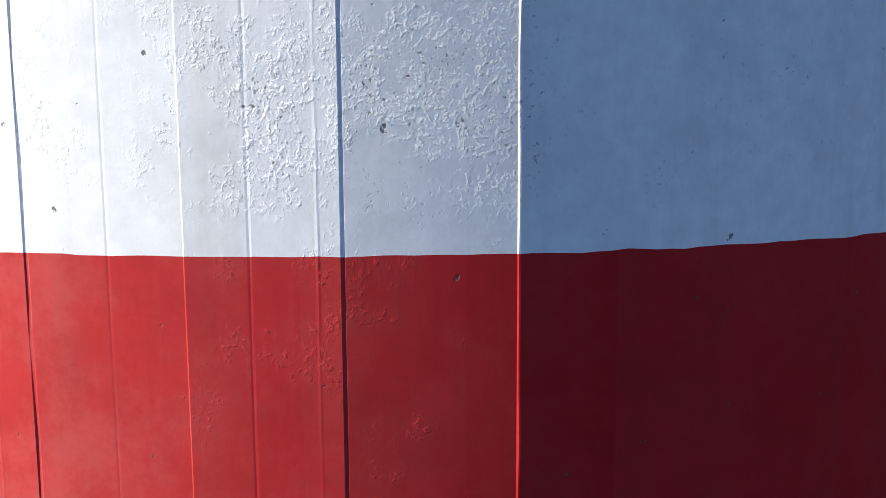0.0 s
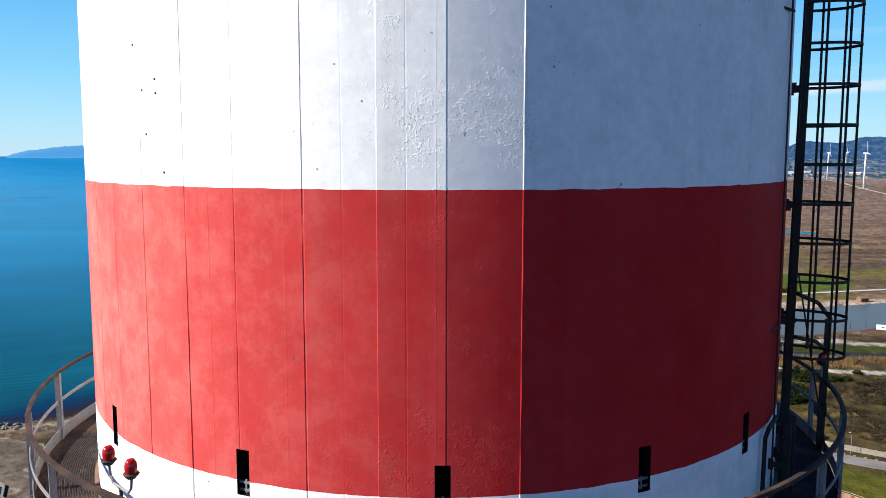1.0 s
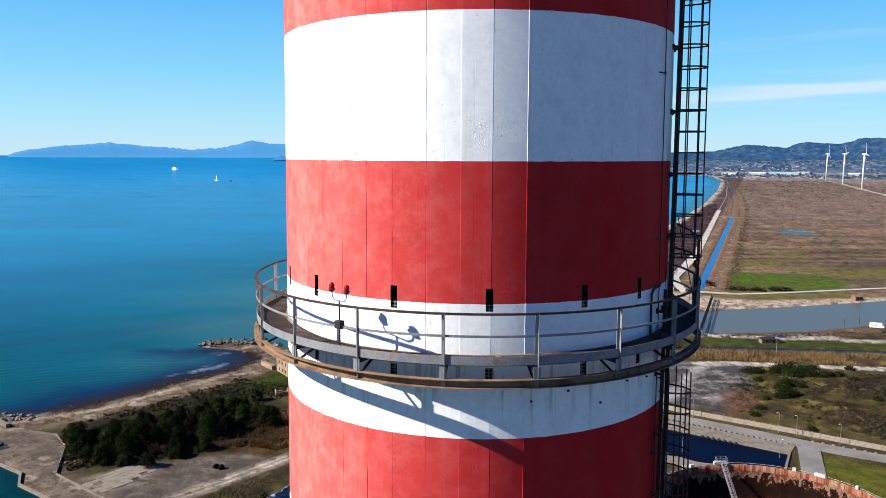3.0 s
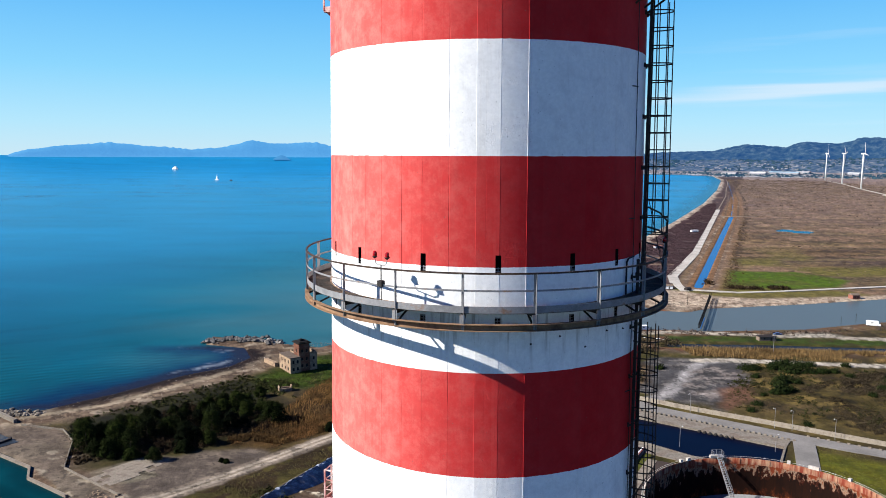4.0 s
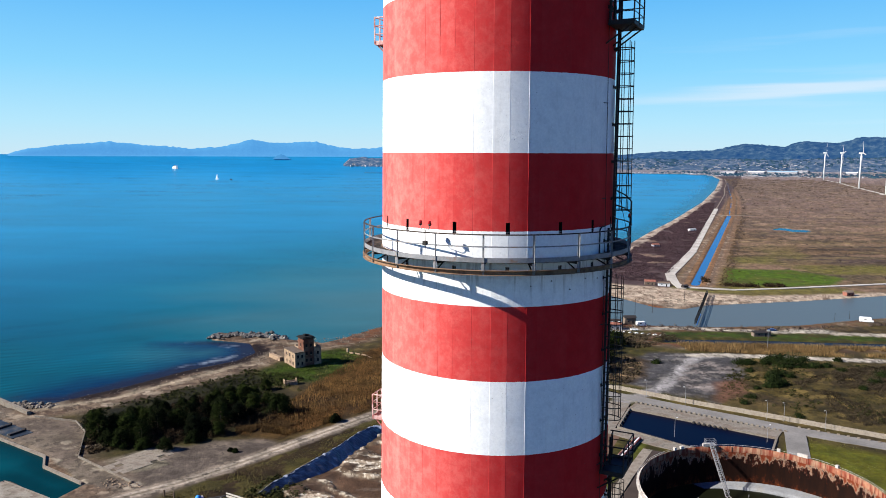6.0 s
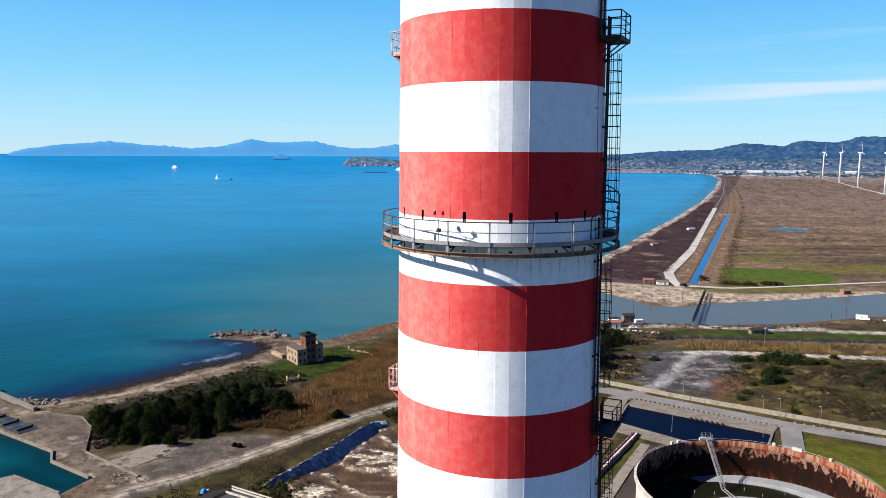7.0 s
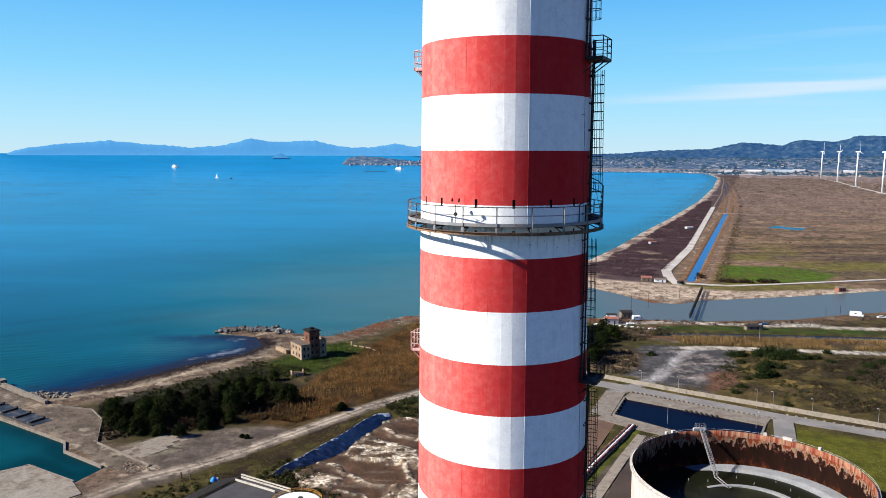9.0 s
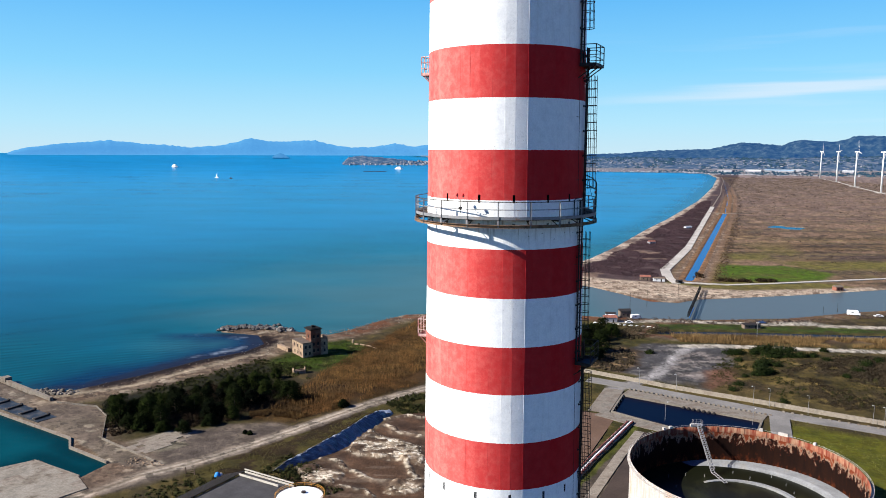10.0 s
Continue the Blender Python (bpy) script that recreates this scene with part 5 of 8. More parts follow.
growth("lawn_grass", raw_mesh("lawn_grass", *blade_quads(p, 0.35, 0.16, rng), surface("lawn_grass_blades", (0.090, 0.084, 0.024), 0.95, vary=0.5, scale=0.08, islands=True, bump=0, spec=0.05)), "rough green lawn beside the service road", "grass")
DUNE = [(112, 622), (146, 600), (172, 586), (290, 872), (500, 1425), (560, 1600), (525, 1565), (338, 1120), (262, 970), (185, 795), (140, 695)]
dune_leaf = surface("dune_scrub_foliage", (0.086, 0.053, 0.058), 0.95, vary=0.4, scale=0.03, second=(0.044, 0.028, 0.031), mask=0.5, islands=True, bump=0, spec=0.05)
p = strewn(DUNE, 11500, rng, 0.33, 85)
keep = (signed(LAND_NORTH, p[:, 0], p[:, 1]) < -8 - 14 * fbm(p[:, 0] / 30, p[:, 1] / 30, 86)) & (fbm(p[:, 0] / 40 + 7, p[:, 1] / 26, 88) < 0.63)
p = p[keep]
size = 0.7 + 0.0008 * p[:, 1]
growth("dune_scrub", raw_mesh("dune_scrub", *leaf_quads(p, size * 1.7, size * 0.8, 24, size * 0.30, rng), dune_leaf), "leafless purple-brown dune scrub", "bushes")
bank = []
for k in range(420):
    s = rng.uniform(0, 1) ** 1.5
    q = np.array([205, 575]) + s * (np.array([498, 1305]) - np.array([205, 575]))
    bank.append((q[0] + 9 + abs(rng.normal(0, 6)), q[1] - 3, -0.3))
p = np.array(bank)
growth("bank_scrub", raw_mesh("bank_scrub", *leaf_quads(p, rng.uniform(0.7, 2.2, 420), rng.uniform(0.5, 1.5, 420), 9, 0.5, rng), surface("bank_brushwood", (0.085, 0.058, 0.032), 0.95, vary=0.4, scale=0.05, islands=True, bump=0, spec=0.05)), "brushwood along the canal bank", "bushes")
PLAIN = [(240, 600), (400, 600), (1400, 1900), (1500, 3300), (1150, 3200), (700, 1800), (520, 1330)]
p = strewn(PLAIN, 500, rng, 0.52, 87)
p = p[signed(POND, p[:, 0], p[:, 1]) > 12]
size = 0.7 + 0.0009 * p[:, 1]
plain_leaf = surface("plain_scrub_foliage", (0.055, 0.04, 0.03), 0.95, scale=0.05, islands=True, bump=0, spec=0.05)
growth("plain_scrub", raw_mesh("plain_scrub", *leaf_quads(p, size * 2.2, size * 0.7, 8, size * 0.5, rng), plain_leaf), "sparse dark shrubs over the plain", "bushes")
for tuft, seed_, label in (((0.092, 0.066, 0.050), 96, "low brown tussocks over the plain"), ((0.165, 0.120, 0.085), 98, "straw-coloured tussocks over the plain")):
    p = strewn(PLAIN, 5200, rng, 0.46, seed_)
    p = p[signed(POND, p[:, 0], p[:, 1]) > 8]
    size = 0.5 + 0.0006 * p[:, 1]
    growth("plain_grass", raw_mesh("plain_grass", *leaf_quads(p, size * 4.0, size * 0.35, 7, size * 0.55, rng), surface("plain_tussock", tuft, 0.95, vary=0.4, scale=0.03, islands=True, bump=0, spec=0.05)), label, "grass")
p = np.concatenate([strewn([(218, 572), (244, 565), (246, 575), (222, 582)], 60, rng), strewn([(250, 570), (266, 568), (266, 578), (252, 580)], 45, rng), strewn([(205, 590), (212, 588), (222, 610), (214, 612)], 15, rng)])
growth("lawn_hedge", raw_mesh("lawn_hedge", *leaf_quads(p, rng.uniform(1.5, 3.4, 120), rng.uniform(1.4, 3.4, 120), 30, 0.5, rng), brown_leaf), "brown brushwood beside the green field", "bushes")
thicket_leaf2 = surface("bare_twigs", (0.075, 0.056, 0.046), 0.95, vary=0.4, scale=0.08, islands=True, bump=0, spec=0.05)
p = strewn([(100, 420), (160, 414), (210, 418), (300, 440), (300, 452), (215, 424), (160, 424), (110, 430)], 120, rng, 0.4, 88)
growth("river_brush", raw_mesh("river_brush", *leaf_quads(p, rng.uniform(1.0, 2.8, 120), rng.uniform(0.8, 2.6, 120), 22, 0.38, rng), thicket_leaf2), "bare brushwood on the river bank", "bushes")


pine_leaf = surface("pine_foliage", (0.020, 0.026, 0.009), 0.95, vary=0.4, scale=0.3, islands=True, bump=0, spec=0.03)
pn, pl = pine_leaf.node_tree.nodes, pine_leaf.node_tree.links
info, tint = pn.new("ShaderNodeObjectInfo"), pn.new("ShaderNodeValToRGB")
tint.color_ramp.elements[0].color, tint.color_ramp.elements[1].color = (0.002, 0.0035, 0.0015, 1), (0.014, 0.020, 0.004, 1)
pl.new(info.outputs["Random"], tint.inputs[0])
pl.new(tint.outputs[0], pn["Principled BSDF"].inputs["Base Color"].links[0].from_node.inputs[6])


def tree_kind(seed, height, spread_):
    """Meshes of one tree: trunk with limbs, and a crown of leaf clumps."""
    r = np.random.default_rng(seed)
    trunk = Build()
    lean = Vector((r.normal(0, 0.25), r.normal(0, 0.25), height * 0.55))
    trunk.rod((0, 0, -0.3), lean * 0.5, 0.26, 7, 0.19).rod(lean * 0.5, lean, 0.19, 7, 0.09)
    heads, rad = [], []
    for k in range(15):
        f = (k + 0.5) / 15                      # from the lowest limbs to the top
        a = k * 2.4 + r.uniform(-0.5, 0.5)
        out_ = spread_ * (1.0 - 0.72 * f) * math.sqrt(r.uniform(0.25, 1.0)) * 0.75
        q = lean * min(1.0, 0.25 + 1.1 * f)
        e = Vector((q.x + math.cos(a) * out_, q.y + math.sin(a) * out_, height * (0.10 + 0.74 * f)))
        trunk.rod(q if q.z < e.z else lean * (e.z / height), e, 0.07, 4, 0.03)
        heads.append((e.x, e.y, e.z - 0.5))
        rad.append(spread_ * (0.52 - 0.14 * f) * r.uniform(0.8, 1.2))
    heads, rad = np.array(heads), np.array(rad)
    pts, quads = leaf_quads(heads, rad, rad * r.uniform(0.8, 1.2, len(heads)), 230, 0.21, r)
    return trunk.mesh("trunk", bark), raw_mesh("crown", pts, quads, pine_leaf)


KINDS = [tree_kind(k, h, s) for k, (h, s) in enumerate(((9.0, 4.7), (7.6, 4.9), (10.0, 5.0), (6.2, 4.0), (3.8, 3.0)))]


def tree(x, y, k, size=1.0, label="dark green maritime pine with a dense crown", group="pines in the wood"):
    ob = thing("pine_tree", pose(x, y, -0.1, 0, 0, (x * 37 + y * 17) % 360) @ Matrix.Scale(size, 4), label, "tree", group)
    part("trunk", KINDS[k][0], None, ob)
    part("crown", KINDS[k][1], None, ob)


# the tall pines stand singly, lower ones fill in behind
for x, y, k, sc in ((-132, 237, 2, 1.3), (-136.5, 243, 0, 1.15), (-127, 240, 1, 1.25), (-124, 243, 0, 1.15), (-114.5, 233, 2, 0.98), (-113.5, 246, 2, 1.08), (-119, 250, 1, 1.15), (-107, 250, 0, 0.95), (-103.8, 226.5, 3, 0.85),
                    (-98.4, 241, 3, 1.2), (-95, 243, 1, 0.9), (-91.2, 252, 2, 1.06), (-89.5, 241.5, 3, 0.9), (-90, 280, 0, 1.0), (-95, 280.5, 3, 1.15), (-86, 283, 1, 0.9), (-71.8, 265, 1, 1.25), (-70.0, 266.5, 0, 1.0), (-47.1, 257, 4, 0.95),
                    (-120, 229, 3, 1.15), (-126, 231, 3, 1.0), (-112, 228.5, 4, 1.1), (-96, 235, 4, 1.2), (-93, 262, 3, 1.3), (-86, 257, 3, 1.2), (-101, 249, 1, 0.9), (-84, 271, 3, 1.15), (-79, 277, 3, 0.9), (-97, 270, 1, 0.85), (-105, 257, 0, 0.9), (-121, 238, 2, 1.15), (-84.4, 296, 3, 0.85), (-100, 262, 0, 0.75), (-108, 268, 1, 0.7), (-118, 264, 3, 0.9), (-128, 256, 1, 0.85), (-139, 251, 3, 1.0), (-103, 276, 3, 0.8), (-82, 262, 3, 0.7), (-111, 279, 4, 0.9), (-80, 226, 4, 0.42), (-78, 225, 4, 0.46)):
    tree(x, y, k, sc)
for k, q in enumerate(strewn([(-142, 256), (-120, 252), (-92, 258), (-84, 276), (-98, 286), (-122, 274)], 16, rng)):
    tree(q[0], q[1], 3 + k % 2, 0.6 + 0.5 * lattice(k, 3, 1))


def shrub_kind(seed, r0, h0):
    r = np.random.default_rng(seed)
    stems = Build()
    heads = []
    for k in range(6):
        a = k * 1.05 + r.uniform(0, 0.5)
        e = Vector((math.cos(a) * r0 * 0.6, math.sin(a) * r0 * 0.6, h0 * 0.5))
        stems.rod((0, 0, -0.2), e, 0.06, 4, 0.03)
        heads.append((e.x * r.uniform(0.6, 1.1), e.y * r.uniform(0.6, 1.1), -0.1))
    heads.append((0, 0, 0.1))
    n = len(heads)
    pts, quads = leaf_quads(np.array(heads), r.uniform(0.5, 0.75, n) * r0, r.uniform(0.7, 1.05, n) * h0, 130, 0.26, r)
    return stems.mesh("stems", bark), raw_mesh("foliage", pts, quads, foliage)


SHRUBS = [shrub_kind(30 + k, r, h) for k, (r, h) in enumerate(((2.6, 2.6), (3.4, 3.0), (2.2, 3.4)))]


def shrub(x, y, k, size):
    ob = thing("shrub", pose(x, y, -0.1, 0, 0, (x * 53 + y * 31) % 360) @ Matrix.Scale(size, 4), "broad dark green shrub on open heath", "shrub", "heath shrubs")
    part("stems", SHRUBS[k][0], None, ob)
    part("foliage", SHRUBS[k][1], None, ob)


for x, y, k, s in ((103, 345, 0, 1.0), (146, 344, 1, 1.25), (150, 345, 0, 1.3), (145, 331, 0, 0.9), (147, 307, 2, 1.7), (151, 309, 1, 1.3), (144, 306, 0, 1.0), (161, 321, 0, 1.0), (165, 340, 1, 1.5), (170, 340, 1, 1.6), (175, 339, 0, 1.3),
                   (181, 339, 1, 1.2), (187, 340, 0, 1.1), (198, 350, 0, 1.0), (138, 303, 0, 0.7), (130, 290, 1, 0.8), (124, 282, 0, 0.7), (190, 330, 0, 1.1), (205, 322, 1, 1.3), (215, 328, 2, 1.2), (226, 318, 1, 1.3), (236, 330, 0, 1.2), (214, 308, 1, 1.1),
                   (240, 352, 1, 1.1), (252, 356, 0, 1.0), (262, 352, 1, 1.0), (196, 312, 1, 1.0), (186, 303, 0, 0.9), (134, 262, 0, 0.8), (140, 266, 1, 0.7), (163, 349, 1, 1.4), (168, 351, 2, 1.5), (174, 350, 1, 1.3), (180, 351, 0, 1.2), (153, 321, 2, 1.5), (157, 325, 1, 1.3), (150, 318, 0, 1.2), (158, 344, 2, 1.2)):
    shrub(x, y, k, s)
for k, (x, y) in enumerate(((77, 375), (82, 384), (88, 392), (93, 388), (72, 362), (76, 352), (70, 346), (84, 372), (66, 336), (90, 378), (80, 362), (62, 350), (68, 384), (74, 332), (70, 328), (66, 356), (73, 370), (64, 344), (78, 346), (86, 384))):
    tree(x, y, k % 4, 0.95 + 0.3 * lattice(k, 5, 2), "dense dark tree beside the river huts", "river trees")
thicket_leaf = surface("thicket_foliage", (0.050, 0.039, 0.023), 0.95, vary=0.4, scale=0.08, islands=True, bump=0, spec=0.05)
p = strewn([(96, 408), (130, 404), (128, 392), (100, 372), (92, 400)], 200, rng)
growth("bare_thicket", raw_mesh("bare_thicket", *leaf_quads(p, rng.uniform(1.0, 2.2, 200), rng.uniform(1.0, 3.0, 200), 16, 0.4, rng), thicket_leaf), "bare grey-brown thicket by the ditch", "bushes")
p = strewn([(64, 318), (74, 342), (90, 356), (96, 348), (90, 324), (80, 308)], 150, rng)
growth("spoil_scrub", raw_mesh("spoil_scrub", *leaf_quads(p, rng.uniform(0.6, 1.8, 150), rng.uniform(0.5, 1.8, 150), 16, 0.4, rng), thicket_leaf), "scrub growing over heaps of spoil", "bushes")
p = strewn([(-90, 187), (-70, 211), (-52, 232), (-34, 254), (-10, 278), (-4, 274), (-26, 253), (-37, 240), (-46, 222), (-57, 204), (-66, 188), (-82, 176)], 4200, rng, 0.3, 91)
growth("verge_grass", raw_mesh("verge_grass", *blade_quads(p, 0.5, 0.14, rng, 0.4), surface("verge_grass_blades", (0.066, 0.055, 0.020), 0.95, vary=0.5, scale=0.08, islands=True, bump=0, spec=0.05)), "olive grass on the track's verge", "grass")
p = strewn([(-96, 184), (-72, 188), (-70, 172), (-92, 160), (-104, 170)], 160, rng, 0.35, 93)
growth("verge_scrub", raw_mesh("verge_scrub", *leaf_quads(p, rng.uniform(0.5, 1.4, 160), rng.uniform(0.4, 1.2, 160), 16, 0.33, rng), scrub_leaf), "dark weeds along the dirt yard", "bushes")
p = strewn([(-70, 186), (-62, 198), (-50, 186), (-36, 178), (-46, 172), (-60, 178)], 160, rng, 0.3, 95)
growth("verge_scrub", raw_mesh("verge_scrub", *leaf_quads(p, rng.uniform(0.6, 1.8, 160), rng.uniform(0.5, 1.6, 160), 18, 0.35, rng), scrub_leaf), "dark weeds beside the plant building", "bushes")
for outline, count, label in (([(-30, 262), (-22, 272), (-12, 274), (-6, 262), (-13, 250), (-22, 249)], 260, "dark scrub at the end of the covered bank"),
                              ([(-64, 194), (-59, 206), (-50, 198), (-44, 193), (-52, 187)], 130, "dark scrub over the low end of the covered bank")):
    p = strewn(outline, count, rng, 0.3, 94)
    growth("bank_weeds", raw_mesh("bank_weeds", *leaf_quads(p, rng.uniform(0.6, 1.7, count), rng.uniform(0.5, 1.7, count), 26, 0.30, rng), scrub_leaf), label, "bushes")


# ---- rocks ----
def boulders(name, places, sizes, seed, label, material=None):
    r = np.random.default_rng(seed)
    b = Build()
    for (x, y, z), s in zip(places, sizes):
        bm_ = [Vector(v) for v in ((1, 0, 0), (-1, 0, 0), (0, 1, 0), (0, -1, 0), (0, 0, 1), (0, 0, -1), (0.6, 0.6, 0.5), (-0.6, 0.6, 0.5), (-0.6, -0.6, 0.5), (0.6, -0.6, 0.5))]
        sx, sy, sz = s * r.uniform(0.7, 1.3), s * r.uniform(0.7, 1.3), s * r.uniform(0.5, 0.9)
        a = r.uniform(0, 6.3)
        vs = []
        for v in bm_:
            v = v * r.uniform(0.8, 1.15)
            vs.append((x + (v.x * math.cos(a) - v.y * math.sin(a)) * sx, y + (v.x * math.sin(a) + v.y * math.cos(a)) * sy, z + v.z * sz))
        b.add(vs, [(4, 6, 7), (4, 7, 8), (4, 8, 9), (4, 9, 6), (0, 2, 6), (2, 7, 6), (2, 1, 7), (1, 8, 7), (1, 3, 8), (3, 9, 8), (3, 0, 9), (0, 6, 9), (5, 2, 0), (5, 1, 2), (5, 3, 1), (5, 0, 3)])
    return tagged(new(name, b.mesh(name, material or rock)), label, "rocks", kind="stuff")


def line_places(line, count, width, r, z=0.0):
    seg = [math.hypot(b[0] - a[0], b[1] - a[1]) for a, b in zip(line, line[1:])]
    out = []
    for _ in range(count):
        s = r.uniform(0, sum(seg))
        for (a, b), l in zip(zip(line, line[1:]), seg):
            if s <= l:
                break
            s -= l
        q = s / l
        out.append((a[0] + (b[0] - a[0]) * q + r.normal(0, width), a[1] + (b[1] - a[1]) * q + r.normal(0, width), z + r.uniform(-0.4, 0.5)))
    return out


pale_rock = surface("pale_shingle", (0.30, 0.25, 0.20), 0.95, scale=0.2, islands=True)
boulders("breakwater_rocks", line_places([(-138, 391), (-128, 399), (-112, 397), (-98, 391)], 190, 2.4, rng, 0.2), rng.uniform(0.7, 1.9, 190), 1, "dark grey breakwater boulders in the sea", surface("breakwater_stone", (0.095, 0.088, 0.082), 0.9, vary=0.5, scale=0.25, fine=1.4, islands=True, second=(0.22, 0.20, 0.17), mask=0.60))
boulders("shore_rocks", line_places([(-186, 276), (-176, 272), (-168, 272)], 70, 2.0, rng), rng.uniform(0.5, 1.5, 70), 2, "dark boulders at the foot of the sea wall")
boulders("shore_rocks", line_places([(-84, 385), (-62, 393), (-45, 419), (-28, 435), (0, 441)], 260, 2.2, rng, -0.1), rng.uniform(0.15, 0.45, 260), 3, "broken stones along the shore")
rust_rock = surface("rusty_shingle", (0.15, 0.072, 0.042), 0.95, scale=0.2, islands=True)
boulders("shingle", line_places([(-62, 387), (-47, 409), (-30, 428), (-6, 437), (30, 445)], 620, 3.4, rng, -0.2), rng.uniform(0.12, 0.42, 620), 12, "rust-brown shingle and broken brick on the shore", rust_rock)
boulders("shingle", line_places([(-60, 384), (-44, 405), (-28, 424), (-6, 433), (30, 441)], 360, 4.5, rng, -0.2), rng.uniform(0.12, 0.36, 360), 13, "pale shingle on the shore", pale_rock)
boulders("shore_rocks", line_places([(-166, 270), (-146, 286), (-124, 312), (-106, 336), (-98, 360)], 520, 4.5, rng, -0.15), rng.uniform(0.08, 0.28, 520), 5, "driftwood and stones on the beach", pale_rock)
boulders("shore_rocks", line_places([(-166, 272), (-146, 288), (-124, 314), (-106, 338), (-98, 362)], 420, 4.5, rng, -0.15), rng.uniform(0.08, 0.3, 420), 15, "dark seaweed-covered stones on the beach")
pale = surface("broken_plaster", (0.30, 0.26, 0.205), 0.95, scale=0.3, islands=True)
boulders("rubble", strewn(HEAPS[1], 260, rng) + np.array([0, 0, 0.4]), rng.uniform(0.10, 0.30, 260), 4, "heaps of pale broken rubble", pale)
boulders("rubble", strewn(HEAPS[0], 520, rng) + np.array([0, 0, 0.4]), rng.uniform(0.10, 0.36, 520), 6, "heaps of pale broken rubble", pale)
boulders("rubble", line_places([(-113, 199), (-102, 197)], 110, 1.7, rng, -0.15), rng.uniform(0.12, 0.45, 110), 8, "heap of stones beside the yard", masonry)


# ---- the old customs house ----
house = thing("ruined_house", pose(-78, 331, 0, 0, 0, 36.0), "abandoned stone house with a brick lookout tower", "house")
# local x runs along the shaded front, local y back along the sunlit side


def hollow_block(x0, x1, y0, y1, h, t=0.6, ragged=0.0, seed=0):
    r = random.Random(seed)
    b = Build()
    b.box(((x0 + x1) / 2, y0 + t / 2, h / 2 - 0.5), (x1 - x0, t, h + 1))
    b.box(((x0 + x1) / 2, y1 - t / 2, h / 2 - 0.5), (x1 - x0, t, h + 1))
    b.box((x0 + t / 2, (y0 + y1) / 2, h / 2 - 0.5), (t, y1 - y0 - 2 * t, h + 1))
    b.box((x1 - t / 2, (y0 + y1) / 2, h / 2 - 0.5), (t, y1 - y0 - 2 * t, h + 1))
    if ragged:
        for k in range(14):
            s = k / 13
            for x, y in ((x0 + t / 2 + s * (x1 - x0 - t), y0 + t / 2), (x0 + t / 2, y0 + t / 2 + s * (y1 - y0 - t)), (x1 - t / 2, y0 + t / 2 + s * (y1 - y0 - t))):
                if r.random() < 0.55:
                    hh = r.uniform(0.2, ragged)
                    b.box((x, y, h + hh / 2), (0.7, 0.62, hh))
    return b


part("wing", hollow_block(0, 5.4, 0.0, 13.0, 7.6, seed=1), masonry, house, "pale plastered stone wing")
part("wing_roof", Build().slab([(-0.15, -0.15), (5.4, -0.15), (5.4, 13.15), (-0.15, 13.15)], 7.35, 7.75), surface("dusty_flat_roof", (0.13, 0.10, 0.078), 0.95, vary=0.4, scale=0.5, second=(0.07, 0.05, 0.04), mask=0.52), house, "dusty flat roof")
tower = part("tower", hollow_block(5.0, 10.6, 0.9, 7.0, 13.7, seed=2), brickwork, house, "red-brown brick tower under an overhanging roof slab")
part("roof_slab", Build().box((7.8, 3.95, 14.0), (6.9, 7.4, 0.45), bevel=0.08).box((7.8, 3.95, 14.4), (5.6, 6.0, 0.4), bevel=0.06).box((7.4, 3.6, 15.1), (1.5, 1.5, 1.1), bevel=0.2).box((8.6, 4.2, 14.8), (1.1, 1.1, 0.7), bevel=0.15), black, tower, "dark weathered roof slab with a small lantern stump")
part("cornice", Build().box((7.8, 0.75, 12.0), (6.2, 0.5, 0.5)).box((7.8, 7.15, 12.0), (6.2, 0.5, 0.5)).box((4.85, 3.95, 12.0), (0.5, 5.9, 0.5)).box((10.75, 3.95, 12.0), (0.5, 5.9, 0.5)), brickwork, tower)
part("annexe", hollow_block(10.6, 14.4, 0.5, 10.6, 8.6, ragged=0.8, seed=3), masonry, house)
part("rear_wing", hollow_block(5.4, 10.6, 7.0, 12.4, 8.2, ragged=0.7, seed=4), masonry, house)
hole = Build().box((0, 0, 0.75), (0.95, 0.12, 1.5)).mesh("window", black)
ledge = Build().box((0, 0, 0), (1.2, 0.3, 0.14)).mesh("sill", masonry)
for x, y, z, turn in [(-0.0, q, z, -90) for q in (2.5, 6.2, 9.8) for z in (1.2, 4.7)] + [(q, 0.0, z, 0) for q in (1.6, 3.8) for z in (1.2, 4.7)] + [(q, 0.9, z, 0) for q in (6.6, 9.0) for z in (2.0, 5.4, 9.4)] + [(5.0, 4.0, 9.4, -90), (12.5, 0.5, 1.6, 0), (12.5, 0.5, 5.2, 0)]:
    wdw = part("window", hole, None, house, at=pose(x, y, z, 0, 0, turn))
    part("sill", ledge, None, wdw, at=pose(0, -0.05, -0.07))
ruin = thing("ruined_hut", pose(-75, 305, 0, 0, 0, 20) @ Matrix.Scale(0.9, 4), "roofless ruined stone hut in the grass", "ruin")
part("wall", Build().box((-3, 0, 1.1), (0.5, 4, 2.8)).box((0, -2, 0.8), (6, 0.5, 2.2)).box((3, -0.5, 1.3), (0.5, 3, 3.2)).box((0.5, 2, 0.6), (4.5, 0.5, 1.8)), masonry, ruin)
terrace = thing("terrace_wall", pose(0, 0, 0), "low pale masonry terrace wall beside the house", "wall")
garden = thing("garden_wall", pose(0, 0, 0), "broken remains of a low pale stone wall in the grass", "wall")
